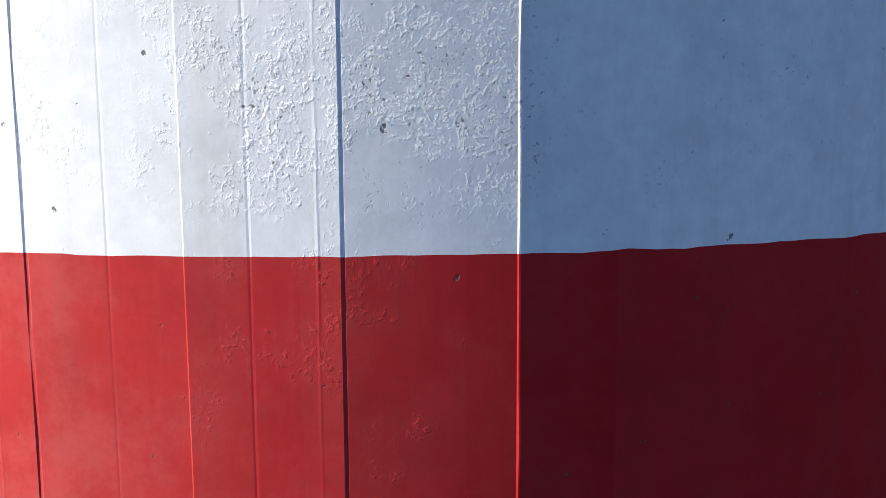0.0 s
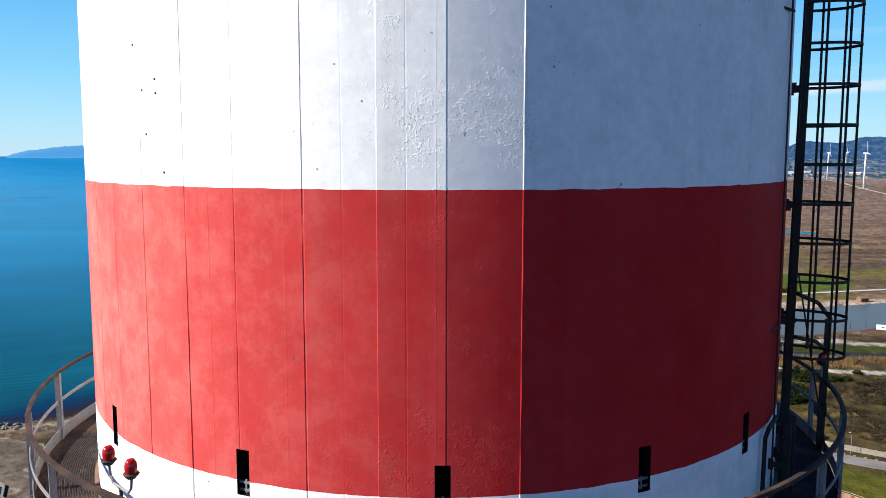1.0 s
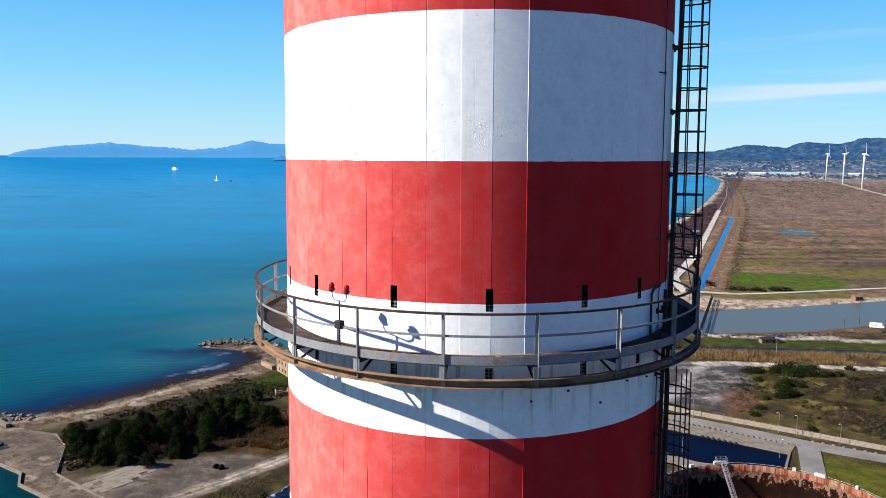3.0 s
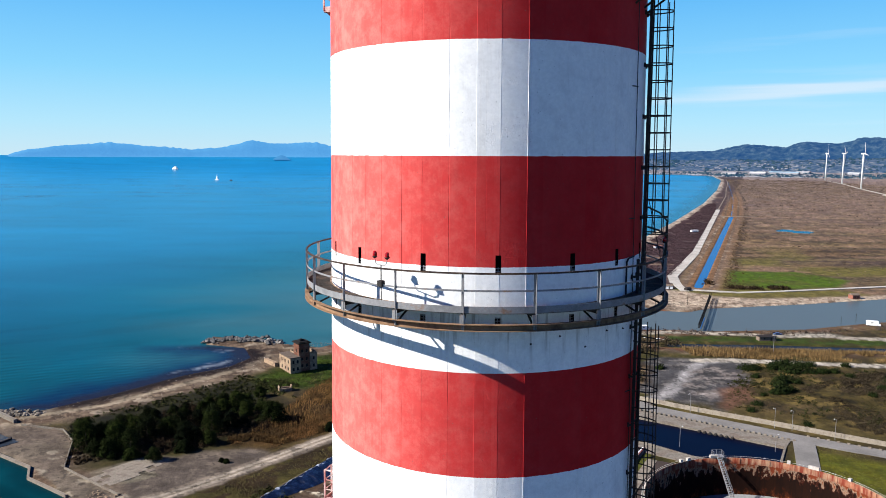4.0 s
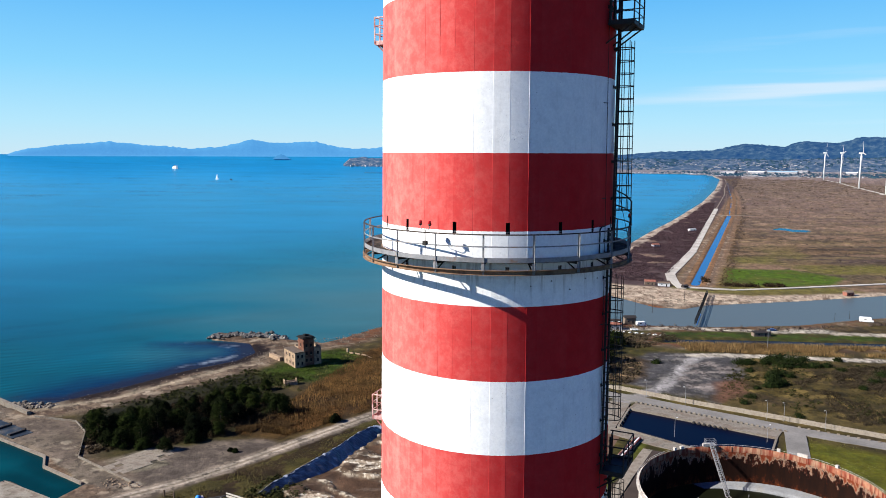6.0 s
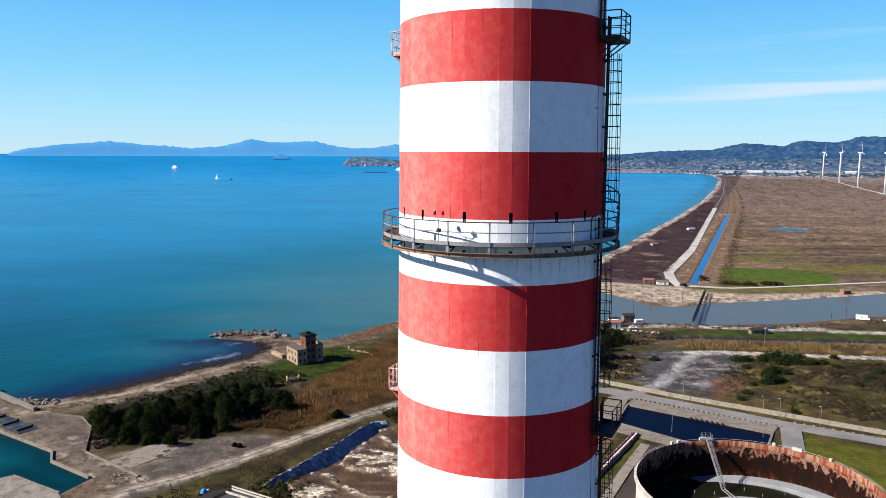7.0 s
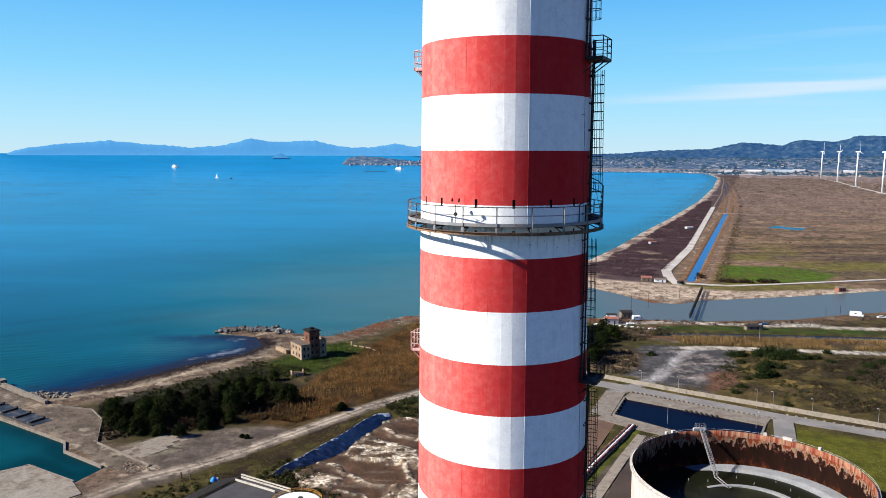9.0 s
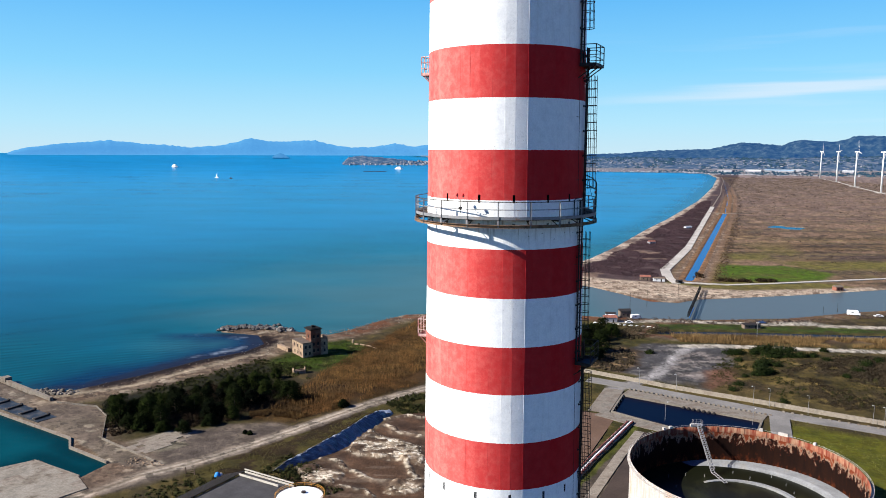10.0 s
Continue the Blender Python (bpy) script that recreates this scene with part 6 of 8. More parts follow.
for k, (x, y, l, h) in enumerate(((-54.0, 359.6, 2.6, 0.7), (-50.6, 358.2, 3.4, 0.55), (-46.6, 355.4, 4.2, 0.6), (-43.4, 351.6, 2.6, 0.45))):
    part("wall", Build().box((x, y, h / 2 - 0.2), (l, 0.55, h + 0.4), -0.55 - 0.08 * k, bevel=0.1), masonry, garden)
part("post", Build().box((-56.4, 362.6, 0.9), (0.9, 0.9, 2.2), -0.5, bevel=0.12), masonry, garden)
part("wall", Build().slab([(-88.5, 343.5), (-96, 352), (-94.6, 353.2), (-87.4, 344.8)], -0.5, 1.9), masonry, terrace)


# ---- quays, roads, fence and basin ----
def strip(line, width, z0, z1):
    """A band of even width along a line, with thickness."""
    left, right = [], []
    for k, q in enumerate(line):
        a, b = Vector(line[max(k - 1, 0)]), Vector(line[min(k + 1, len(line) - 1)])
        d = (b - a).normalized()
        nrm = Vector((-d.y, d.x)) * width / 2
        left.append((q[0] + nrm.x, q[1] + nrm.y))
        right.append((q[0] - nrm.x, q[1] - nrm.y))
    b = Build()
    for k in range(len(line) - 1):
        quad = [right[k], right[k + 1], left[k + 1], left[k]]
        vs = [(x, y, z0) for x, y in quad] + [(x, y, z1) for x, y in quad]
        fs = [(3, 2, 1, 0), (4, 5, 6, 7), (0, 1, 5, 4), (2, 3, 7, 6)]
        if k == 0:
            fs.append((3, 0, 4, 7))
        if k == len(line) - 2:
            fs.append((1, 2, 6, 5))
        b.add(vs, fs)
    return b


def paved(name, line, width, z1, material, label, category="pavement", z0=-1.0):
    return tagged(new(name, strip(line, width, z0, z1).mesh(name, material)), label, category, kind="structure")


sand_lane = surface("pale_sand_road", (0.40, 0.365, 0.32), 0.95, vary=0.3, scale=0.05, fine=0.7)
dull_lane = surface("dull_earth_road", (0.20, 0.155, 0.12), 0.95, vary=0.3, scale=0.05, fine=0.7)
old_concrete = surface("stained_quay_concrete", (0.235, 0.20, 0.16), 0.9, vary=0.4, scale=0.25, fine=2.0, second=(0.12, 0.095, 0.075), mask=0.54, laid=True)
paved("road_sand", [SAND_ROAD[0], (183, 585), (190, 620)], 6.6, 0.45, sand_lane, "pale sandy track at the canal head", "road")
paved("road_sand_bend", [(184, 596), (192, 632), (219, 692), (262, 790)], 8.6, 0.44, sand_lane, "broad pale sandy track beside the canal", "road")
paved("road_sand_straight", [(258, 781), (262, 790), (385, 1110), (508, 1430)], 7.4, 0.43, sand_lane, "pale sandy track running beside the canal", "road")
paved("road_sand_far", [(508, 1430), (690, 1900), (830, 2290), (960, 2640), (1090, 3010), (1190, 3330)], 2.2, 0.45, dull_lane, "pale sandy track fading towards the far shore", "road")
paved("road_crossing", [(452, 1290), (474, 1272), (496, 1268), (520, 1272)], 4.0, 0.6, dull_lane, "pale track crossing the canal on a low culvert", "road")
paved("road_dike", DIKE_ROAD, 4.6, 0.5, sand_lane, "pale gravel road on the river dike", "road")
paved("pavement_quay", [(-250, 289.6), (-187, 248), (-165, 234), (-143.6, 220.4), (-139.2, 211.6), (-120, 198.7)], 0.8, 0.3, old_concrete, "worn concrete quay edge along the harbour", z0=-3)
paved("pavement_low_quay", [(-175, 171), (-153, 190), (-145.5, 199.5), (-124, 187)], 0.7, 0.27, old_concrete, "cracked concrete landing stage", z0=-3)
tagged(new("pavement_landing", Build().slab([(-146, 199), (-124, 186.5), (-117, 178), (-140, 150), (-165, 165), (-160, 188)], -2.0, 0.22).mesh("pavement_landing", old_concrete)), "cracked pale concrete landing slab", "pavement", kind="structure")
paved("pavement_basin_north", [(75.3, 278.2), (99.4, 261.8), (123.5, 245.4)], 7.6, 0.24, concrete, "concrete apron beside the basin")
paved("road_service", [(62, 297), (80, 285.9), (97.4, 273.6), (115, 261.6), (129, 251.6), (145.6, 241.2), (163.6, 230.8), (280, 163)], 7.6, 0.30, asphalt, "pale worn asphalt service road", "road")
paved("road_branch", [(131, 250), (124.5, 233), (119, 219)], 7.5, 0.285, asphalt, "short asphalt spur between the basin and a lawn", "road")
paved("pavement_basin_south", [(58, 250.5), (71, 239), (84, 229.5), (104, 219)], 7.0, 0.26, concrete, "concrete apron in front of the basin")
paved("pavement_basin_west", [(71, 282), (58, 252)], 8.5, 0.27, concrete, "concrete ramp at the basin's end")
paved("pavement_lane", [(69.5, 230), (56.5, 206), (40.5, 174), (33, 150)], 3.4, 0.24, old_concrete, "concrete lane beside the tank")
sea_wall = thing("sea_wall", pose(0, 0, 0), "long low pale concrete sea wall on the quay", "wall")
part("wall", strip([(-260, 328), (-211, 291), (-172, 262)], 1.4, -2, 1.5), concrete, sea_wall)
part("block", Build().box((-206, 288, 1.6), (4, 3, 1.8), -0.65, bevel=0.1), concrete, sea_wall)
slab_tone = surface("cast_slab_concrete", (0.33, 0.295, 0.235), 0.9, vary=0.35, scale=0.12, fine=1.6, second=(0.10, 0.080, 0.060), mask=0.56, laid=True)
sn, sl = slab_tone.node_tree.nodes, slab_tone.node_tree.links
s_info, s_tint = sn.new("ShaderNodeObjectInfo"), sn.new("ShaderNodeValToRGB")
s_tint.color_ramp.elements[0].color, s_tint.color_ramp.elements[1].color = (0.185, 0.162, 0.130, 1), (0.215, 0.190, 0.155, 1)
sl.new(s_info.outputs["Random"], s_tint.inputs[0])
first_mix = next(q for q in sn if q.type == "MIX" and not q.inputs[6].is_linked)
sl.new(s_tint.outputs[0], first_mix.inputs[6])


def slabs(owner, outline, turn, size, z, gap, seed, material=None):
    """Cast slabs laid in a turned grid inside an outline."""
    r = random.Random(seed)
    mesh = Build().box((0, 0, 0), (size - gap, size * 0.8 - gap, 0.24)).mesh("slab", material or slab_tone)
    cx, cy = sum(q[0] for q in outline) / len(outline), sum(q[1] for q in outline) / len(outline)
    ca, sa = math.cos(radians(turn)), math.sin(radians(turn))
    for i in range(-9, 10):
        for j in range(-9, 10):
            u, w = (i + 0.5 * (j % 2)) * size, j * size * 0.8
            x, y = cx + u * ca - w * sa, cy + u * sa + w * ca
            if float(signed(outline, np.array(x), np.array(y))) < -size * 0.36 and r.random() < 0.93:
                part("slab", mesh, None, owner, at=pose(x, y, z + r.uniform(-0.006, 0.006), r.uniform(-0.05, 0.05), r.uniform(-0.05, 0.05), turn + r.uniform(-0.2, 0.2)))


yard_floor = tagged(new("pavement_yard"), "broken pale concrete slabs in the dirt yard", "pavement", kind="structure")
slabs(yard_floor, [(-121.5, 211.5), (-110, 228), (-98, 226), (-101, 214), (-111, 205)], 52, 2.7, -0.08, 0.10, 5, old_concrete)
landing_floor = tagged(new("pavement_landing_slabs"), "large pale concrete slabs of the landing, some stained", "pavement", kind="structure")
slabs(landing_floor, [(-145.5, 199.5), (-124, 187), (-117, 178), (-140, 150), (-165, 165), (-160, 188)], 54, 6.4, 0.125, 0.03, 6)
kerb = thing("kerb", pose(0, 0, 0), "row of low concrete kerb blocks beside the service road", "kerb")
kerb_mesh = Build().box((0, 0, 0.3), (1.0, 0.5, 0.7), bevel=0.05).mesh("block", old_concrete)
for k in range(30):
    s = k / 29
    part("block", kerb_mesh, None, kerb, at=pose(78.0 + 49.0 * s, 281.8 - 33.3 * s, 0.1, 0, 0, -34))
for k in range(24):
    s = k / 23
    part("block", kerb_mesh, None, kerb, at=pose(134 + 66 * s, 252.5 - 41.5 * s, 0.1, 0, 0, -32))
yard_wall = thing("yard_wall", pose(0, 0, 0), "low pale boundary wall of the quay", "wall")
part("wall", strip([(-168, 259), (-149, 254), (-140, 243), (-131, 219), (-104, 199)], 0.3, -0.5, 0.8), concrete, yard_wall)
wet_stone = surface("wet_slip_concrete", (0.020, 0.027, 0.034), 0.5, vary=0.4, scale=0.15, fine=1.2, second=(0.06, 0.055, 0.048), mask=0.57, spec=0.2)
tagged(new("pavement_slips", Build().slab([(-205, 262.5), (-164, 236.3), (-159.5, 242.3), (-202, 270)], -1.0, 0.14).mesh("pavement_slips", wet_stone)), "dark wet slipways let into the quay", "pavement", kind="structure")
for k in range(5):
    berth = thing("boat_berth", pose(-199.6 + 8.6 * k, 264.0 - 5.6 * k, 0.1, 0, 0, 62), "dark timber slipway cradle on the quay", "slipway", "slipway cradles")
    part("beam", Build().box((0, 0, 0.3), (6.4, 1.1, 0.7)), dark_steel, berth)
    part("stop", Build().box((3.0, 0, 0.7), (0.6, 1.3, 0.6)), dark_steel, berth)
    part("ledge", Build().box((0, 1.0, 0.2), (6.4, 0.7, 0.4)), concrete, berth)
gate = thing("field_gate", pose(-88.5, 189.5, 0, 0, 0, -15), "weathered wooden gate posts with rails", "gate")
for x in (-1.7, 1.7):
    part("post", Build().box((x, 0, 0.9), (0.35, 0.35, 2.2)), bark, gate)
for z in (0.6, 1.2):
    part("rail", Build().box((0, 0, z), (3.4, 0.1, 0.15)), bark, gate)
cover = thing("covered_machine", pose(-79, 188, 0.0, 0, 0, 20) @ Matrix.Scale(0.82, 4), "small machine under a bright blue tarpaulin", "tarpaulin")
blue_sheet = surface("blue_tarpaulin", (0.03, 0.22, 0.55), 0.5, scale=1.5)
part("sheet", Build().lathe([(1.3, -0.1), (1.2, 0.6), (0.8, 1.3), (0.25, 1.6), (0.0, 1.62)], 9), blue_sheet, cover, soft=True)
part("sack", Build().lathe([(0.6, -0.1), (0.65, 0.3), (0.4, 0.8), (0.0, 0.9)], 8, (1.4, 0.5)), white_paint, cover, "white sack")

FENCE = [(58, 311.5), (99, 282), (119, 269.5), (168, 237.5), (252, 185)]
panel_mat = surface("concrete_fence_panel", (0.30, 0.255, 0.20), 0.9, vary=0.35, scale=0.3, fine=3, second=(0.19, 0.155, 0.12), mask=0.56, laid=True)
fence = thing("concrete_fence", pose(0, 0, 0), "prefabricated pale concrete panel fence with posts", "fence")
panel_mesh = Build().box((0, 0, 0.95), (2.66, 0.08, 2.0)).mesh("panel", panel_mat)
fpost_mesh = Build().box((0, 0, 1.05), (0.2, 0.2, 2.3)).mesh("post", panel_mat)
for (x0, y0), (x1, y1) in zip(FENCE, FENCE[1:]):
    l = math.hypot(x1 - x0, y1 - y0)
    a = math.degrees(math.atan2(y1 - y0, x1 - x0))
    n = round(l / 2.86)
    for k in range(n):
        s = (k + 0.5) / n
        part("panel", panel_mesh, None, fence, at=pose(x0 + (x1 - x0) * s, y0 + (y1 - y0) * s, random.uniform(-0.06, 0.04), random.uniform(-2, 2), 0, a))
        s = k / n
        part("post", fpost_mesh, None, fence, at=pose(x0 + (x1 - x0) * s, y0 + (y1 - y0) * s, 0, 0, 0, a))


def lamp_post(x, y, h, turn):
    ob = thing("street_lamp", pose(x, y, 0, 0, 0, turn), "slim grey lamp post beside the service road", "street lamp", "street lamps")
    part("pole", Build().rod((0, 0, -0.3), (0, 0, h), 0.09, 7, 0.06), steel, ob)
    part("arm", Build().rod((0, 0, h), (0.9, 0, h + 0.15), 0.04, 5), steel, ob)
    part("head", Build().box((1.1, 0, h + 0.14), (0.6, 0.28, 0.14), bevel=0.04), white_paint, ob)


for x, y in ((98, 279.5), (125.5, 262.5), (131, 259.5), (143, 250.5), (163, 239), (166, 236.5), (84, 289)):
    lamp_post(x, y, 8.0, -150)
lamp_post(83, 243.5, 7.0, 30)
lamp_post(116, 239, 6.0, 30)

basin_water = bpy.data.materials.new("basin_water")
basin_water.use_nodes = True
q = basin_water.node_tree.nodes["Principled BSDF"]
q.inputs["Base Color"].default_value, q.inputs["Roughness"].default_value = (0.0004, 0.0016, 0.009, 1), 0.3
q.inputs["Specular IOR Level"].default_value = 0.02
q.inputs["Coat Weight"].default_value = 0.0
tagged(new("water_basin", Build().slab([(72.5, 276), (122, 242), (110, 221), (84, 231.5), (61.5, 252.5)], -1.6, -0.5).mesh("water_basin", basin_water)), "dark blue still water of a cooling basin", "water", kind="structure")
basin_wall = thing("basin_wall", pose(0, 0, 0), "worn concrete basin walls with dark scalloped buttresses", "basin")
part("north_wall", strip([(73, 274.8), (121.2, 242)], 0.8, -3, 0.34), concrete, basin_wall)
part("east_wall", strip([(121, 242.3), (110, 222)], 0.8, -3, 0.345), concrete, basin_wall)
part("south_wall", strip([(110.2, 221.8), (84, 233.2), (63.6, 252.6)], 0.8, -3, 0.35), concrete, basin_wall)
part("west_wall", strip([(63.6, 252.4), (73.4, 275)], 0.8, -3, 0.355), concrete, basin_wall)
butt = Build().box((0, 0, -0.25), (0.9, 1.0, 1.0), bevel=0.25).mesh("buttress", dark_steel)
for k in range(22):
    s = k / 21
    part("buttress", butt, None, basin_wall, at=pose(85 - 21 * s, 233.9 + 19 * s, 0.05, 0, 0, -43))
for k in range(5):
    part("sluice_step", butt, None, basin_wall, at=pose(65.4 + 1.75 * k, 255.5 + 4.1 * k, 0, 0, 0, 66) @ Matrix.Scale(1.4, 4))
for k in range(7):
    part("buttress", butt, None, basin_wall, at=pose(95 + 1.7 * k, 258.8 - 1.15 * k, 0.1, 0, 0, -33))

# trough, lane and settling plot beside the tank
plot = tagged(new("ground_plot", strip([(57.5, 250), (41, 214), (29, 190)], 15, -1, 0.12).mesh("ground_plot", surface("dredged_mud", (0.12, 0.072, 0.048), 0.95, scale=0.08, fine=1.2, second=(0.11, 0.07, 0.05), mask=0.58))), "brown dried mud in a settling plot", "ground", kind="structure")
red_pipe = surface("faded_red_pipe", (0.20, 0.055, 0.045), 0.8, vary=0.4, scale=0.3, fine=3, second=(0.30, 0.22, 0.18), mask=0.55)
trough = thing("pipe_trough", pose(0, 0, 0), "long steel pipe trough with rusty red pipes", "pipework")
part("bed", strip([(68, 239), (47, 204), (34, 181)], 3.0, -0.4, 0.5), old_concrete, trough)
for o, mt in ((-1.0, red_pipe), (-0.3, dark_steel), (0.45, white_paint), (1.1, red_pipe)):
    part("pipe", Build().tube([(68 + o, 239, 0.85), (47 + o, 204, 0.85), (34 + o, 181, 0.85)], 0.34, 7), mt, trough)
for k in range(9):
    s = k / 8
    part("support", Build().box((68 - 34 * s, 239 - 57.5 * s, 0.7), (3.2, 0.25, 0.5), -0.54), dark_steel, trough)
tagged(new("ground_trench", strip([(74, 228), (60.5, 200), (47, 172)], 8, -1, 0.14).mesh("ground_trench", surface("oily_soil", (0.045, 0.032, 0.026), 0.9, scale=0.1, fine=1.5))), "dark oily soil round the tank", "ground", kind="structure")

# plastic-covered bank
cover_mat = surface("dark_blue_plastic_sheet", (0.003, 0.008, 0.026), 0.34, vary=0.6, scale=0.35, fine=2.5, bump=0.8, depth=0.2, second=(0.011, 0.023, 0.056), mask=0.58, spec=0.4)
torn_mat = surface("torn_pale_sheet", (0.34, 0.37, 0.43), 0.5, vary=0.4, scale=0.8, fine=3, second=(0.10, 0.13, 0.18), mask=0.55, spec=0.3)
bank_earth = surface("bank_turf", (0.060, 0.052, 0.020), 0.95, vary=0.5, scale=0.3, fine=3.0, second=(0.045, 0.030, 0.018), mask=0.52)
bank_ob = thing("covered_bank", pose(0, 0, 0), "long earth bank under wrinkled dark blue plastic sheeting", "bank")
CREST = [(-61.5, 191.5), (-55, 202.4), (-49.5, 212), (-44, 221.3), (-39.5, 231), (-35.3, 239.7), (-27.3, 251.3)]
FOOT = [(-58.7, 191.5), (-51, 200.5), (-44, 207.7), (-39.4, 214.5), (-35.5, 222), (-31.5, 234), (-25.7, 248.5)]


def between(line, s):
    i = min(int(s * (len(line) - 1)), len(line) - 2)
    return Vector(line[i]).lerp(Vector(line[i + 1]), s * (len(line) - 1) - i)


sheet_b, turf_b, tear_b = Build(), Build(), Build()
rows_, wide = 170, 12
sv_, tv_, ev_ = [], [], []
for k in range(rows_ + 1):
    s = k / rows_
    c, f = between(CREST, s), between(FOOT, s)
    out_ = (f - c).normalized()
    swell = min(1.0, 10 * s + 0.15, 8 * (1 - s) + 0.2)
    crest_z = (1.35 + 1.2 * s + 0.35 * noise.noise((s * 9, 3, 0))) * swell
    for j in range(wide + 1):
        u = j / wide
        q = c + (f - c) * (u * 1.04)
        fold = 0.24 * noise.noise((s * 30 + u * 1.5, u * 1.2, 5)) + 0.20 * noise.noise((s * 95 - u * 4, u * 1.6, 9))
        z = crest_z * (1 - u) ** 0.85 + fold * (0.4 + math.sin(u * math.pi)) * swell
        sv_.append((q.x + out_.x * fold * 0.5, q.y + out_.y * fold * 0.5, max(z, -0.05) + 0.05))
    for j in range(5):
        u = j / 4
        q = c - out_ * (4.2 * u)
        tv_.append((q.x, q.y, (crest_z - 0.1) * (1 - u) ** 1.3 - 0.2 * u + 0.2 * noise.noise((q.x * 0.6, q.y * 0.6, 1)) * (1 - u)))
    lap = 0.05 + 1.5 * max(0, noise.noise((s * 34, 8, 1)) - 0.05) + (1.6 * min(1, (s - 0.91) * 30) if s > 0.91 else 0)
    for j in range(4):
        u = j / 3
        q = c + out_ * (lap * (u * 1.5 - 0.5) + 2.4 * max(0.0, noise.noise((s * 17, 4, 3))))
        ev_.append((q.x, q.y, crest_z * (1 - max(0, lap * (u * 1.5 - 0.5)) / max((f - c).length, 1)) + 0.14 + 0.22 * noise.noise((s * 120, u * 2, 2))))
for b_, v_, w_n in ((sheet_b, sv_, wide), (turf_b, tv_, 4)):
    b_.add(v_, [(k * (w_n + 1) + j, k * (w_n + 1) + j + 1, (k + 1) * (w_n + 1) + j + 1, (k + 1) * (w_n + 1) + j) for k in range(rows_) for j in range(w_n)])
tear_b.add(ev_, [(k * 4 + j, k * 4 + j + 1, (k + 1) * 4 + j + 1, (k + 1) * 4 + j) for k in range(rows_) for j in range(3)])
part("earth", turf_b, bank_earth, bank_ob, "turfed back of the bank", soft=True)
part("sheeting", sheet_b, cover_mat, bank_ob, soft=True)
part("torn_edge", tear_b, torn_mat, bank_ob, "torn whitish edge of the sheeting", soft=True)

# ---- the tank ----
def streaked(name, c0, c1, c2):
    """Paint eaten by rust that runs down in streaks."""
    m = surface(name, c0, 0.85, vary=0.3, scale=0.12, fine=1.5, second=c2, mask=0.55)
    n, l = m.node_tree.nodes, m.node_tree.links
    bs = n["Principled BSDF"]
    base = bs.inputs["Base Color"].links[0].from_socket
    tc = next(q for q in n if q.type == "TEX_COORD")
    mp = n.new("ShaderNodeMapping")
    mp.inputs["Scale"].default_value = (1, 1, 0.12)
    l.new(tc.outputs["Object"], mp.inputs["Vector"])
    t = n.new("ShaderNodeTexNoise")
    t.inputs["Scale"].default_value, t.inputs["Detail"].default_value = 0.9, 8
    l.new(mp.outputs[0], t.inputs["Vector"])
    r = n.new("ShaderNodeMapRange")
    r.inputs["From Min"].default_value, r.inputs["From Max"].default_value = 0.42, 0.60
    l.new(t.outputs["Fac"], r.inputs["Value"])
    x = n.new("ShaderNodeMix")
    x.data_type = "RGBA"
    l.new(r.outputs[0], x.inputs[0])
    l.new(base, x.inputs[6])
    x.inputs[7].default_value = (*c1, 1)
    l.new(x.outputs[2], bs.inputs["Base Color"])
    return m


tank_out = streaked("weathered_tank_paint", (0.55, 0.52, 0.48), (0.34, 0.30, 0.26), (0.40, 0.27, 0.18))
# real rust bands, with the tank's inner shade put in as near-black colours
tank_in = streaked("rusted_shaded_tank_wall", (0.016, 0.006, 0.004), (0.002, 0.0015, 0.0015), (0.022, 0.007, 0.003))
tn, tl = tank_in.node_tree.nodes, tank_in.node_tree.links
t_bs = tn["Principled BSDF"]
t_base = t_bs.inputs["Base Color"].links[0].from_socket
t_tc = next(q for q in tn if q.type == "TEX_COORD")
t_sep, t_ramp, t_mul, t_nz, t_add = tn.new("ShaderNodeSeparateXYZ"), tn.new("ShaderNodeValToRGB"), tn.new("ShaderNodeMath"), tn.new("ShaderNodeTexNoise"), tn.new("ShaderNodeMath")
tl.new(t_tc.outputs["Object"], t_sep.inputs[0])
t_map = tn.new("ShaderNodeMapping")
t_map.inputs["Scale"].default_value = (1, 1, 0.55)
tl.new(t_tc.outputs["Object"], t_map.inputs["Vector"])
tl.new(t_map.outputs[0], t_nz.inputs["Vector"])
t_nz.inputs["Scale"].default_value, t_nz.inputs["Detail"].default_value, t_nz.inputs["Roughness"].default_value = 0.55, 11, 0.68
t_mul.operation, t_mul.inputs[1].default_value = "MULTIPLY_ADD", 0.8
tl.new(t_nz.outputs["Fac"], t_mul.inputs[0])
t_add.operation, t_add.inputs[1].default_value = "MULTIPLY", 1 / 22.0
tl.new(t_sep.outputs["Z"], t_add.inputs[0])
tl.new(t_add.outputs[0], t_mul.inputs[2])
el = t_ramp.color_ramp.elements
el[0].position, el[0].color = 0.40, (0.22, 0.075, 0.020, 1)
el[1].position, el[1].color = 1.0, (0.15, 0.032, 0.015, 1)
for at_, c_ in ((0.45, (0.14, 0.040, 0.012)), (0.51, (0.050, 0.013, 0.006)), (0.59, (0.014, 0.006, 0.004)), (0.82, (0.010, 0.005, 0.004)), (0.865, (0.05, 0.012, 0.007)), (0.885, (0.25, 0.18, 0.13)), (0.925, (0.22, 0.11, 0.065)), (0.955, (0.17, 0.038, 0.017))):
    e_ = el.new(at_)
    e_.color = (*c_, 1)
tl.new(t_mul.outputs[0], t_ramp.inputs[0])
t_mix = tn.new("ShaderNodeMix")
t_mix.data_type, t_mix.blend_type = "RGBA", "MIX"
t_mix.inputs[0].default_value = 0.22
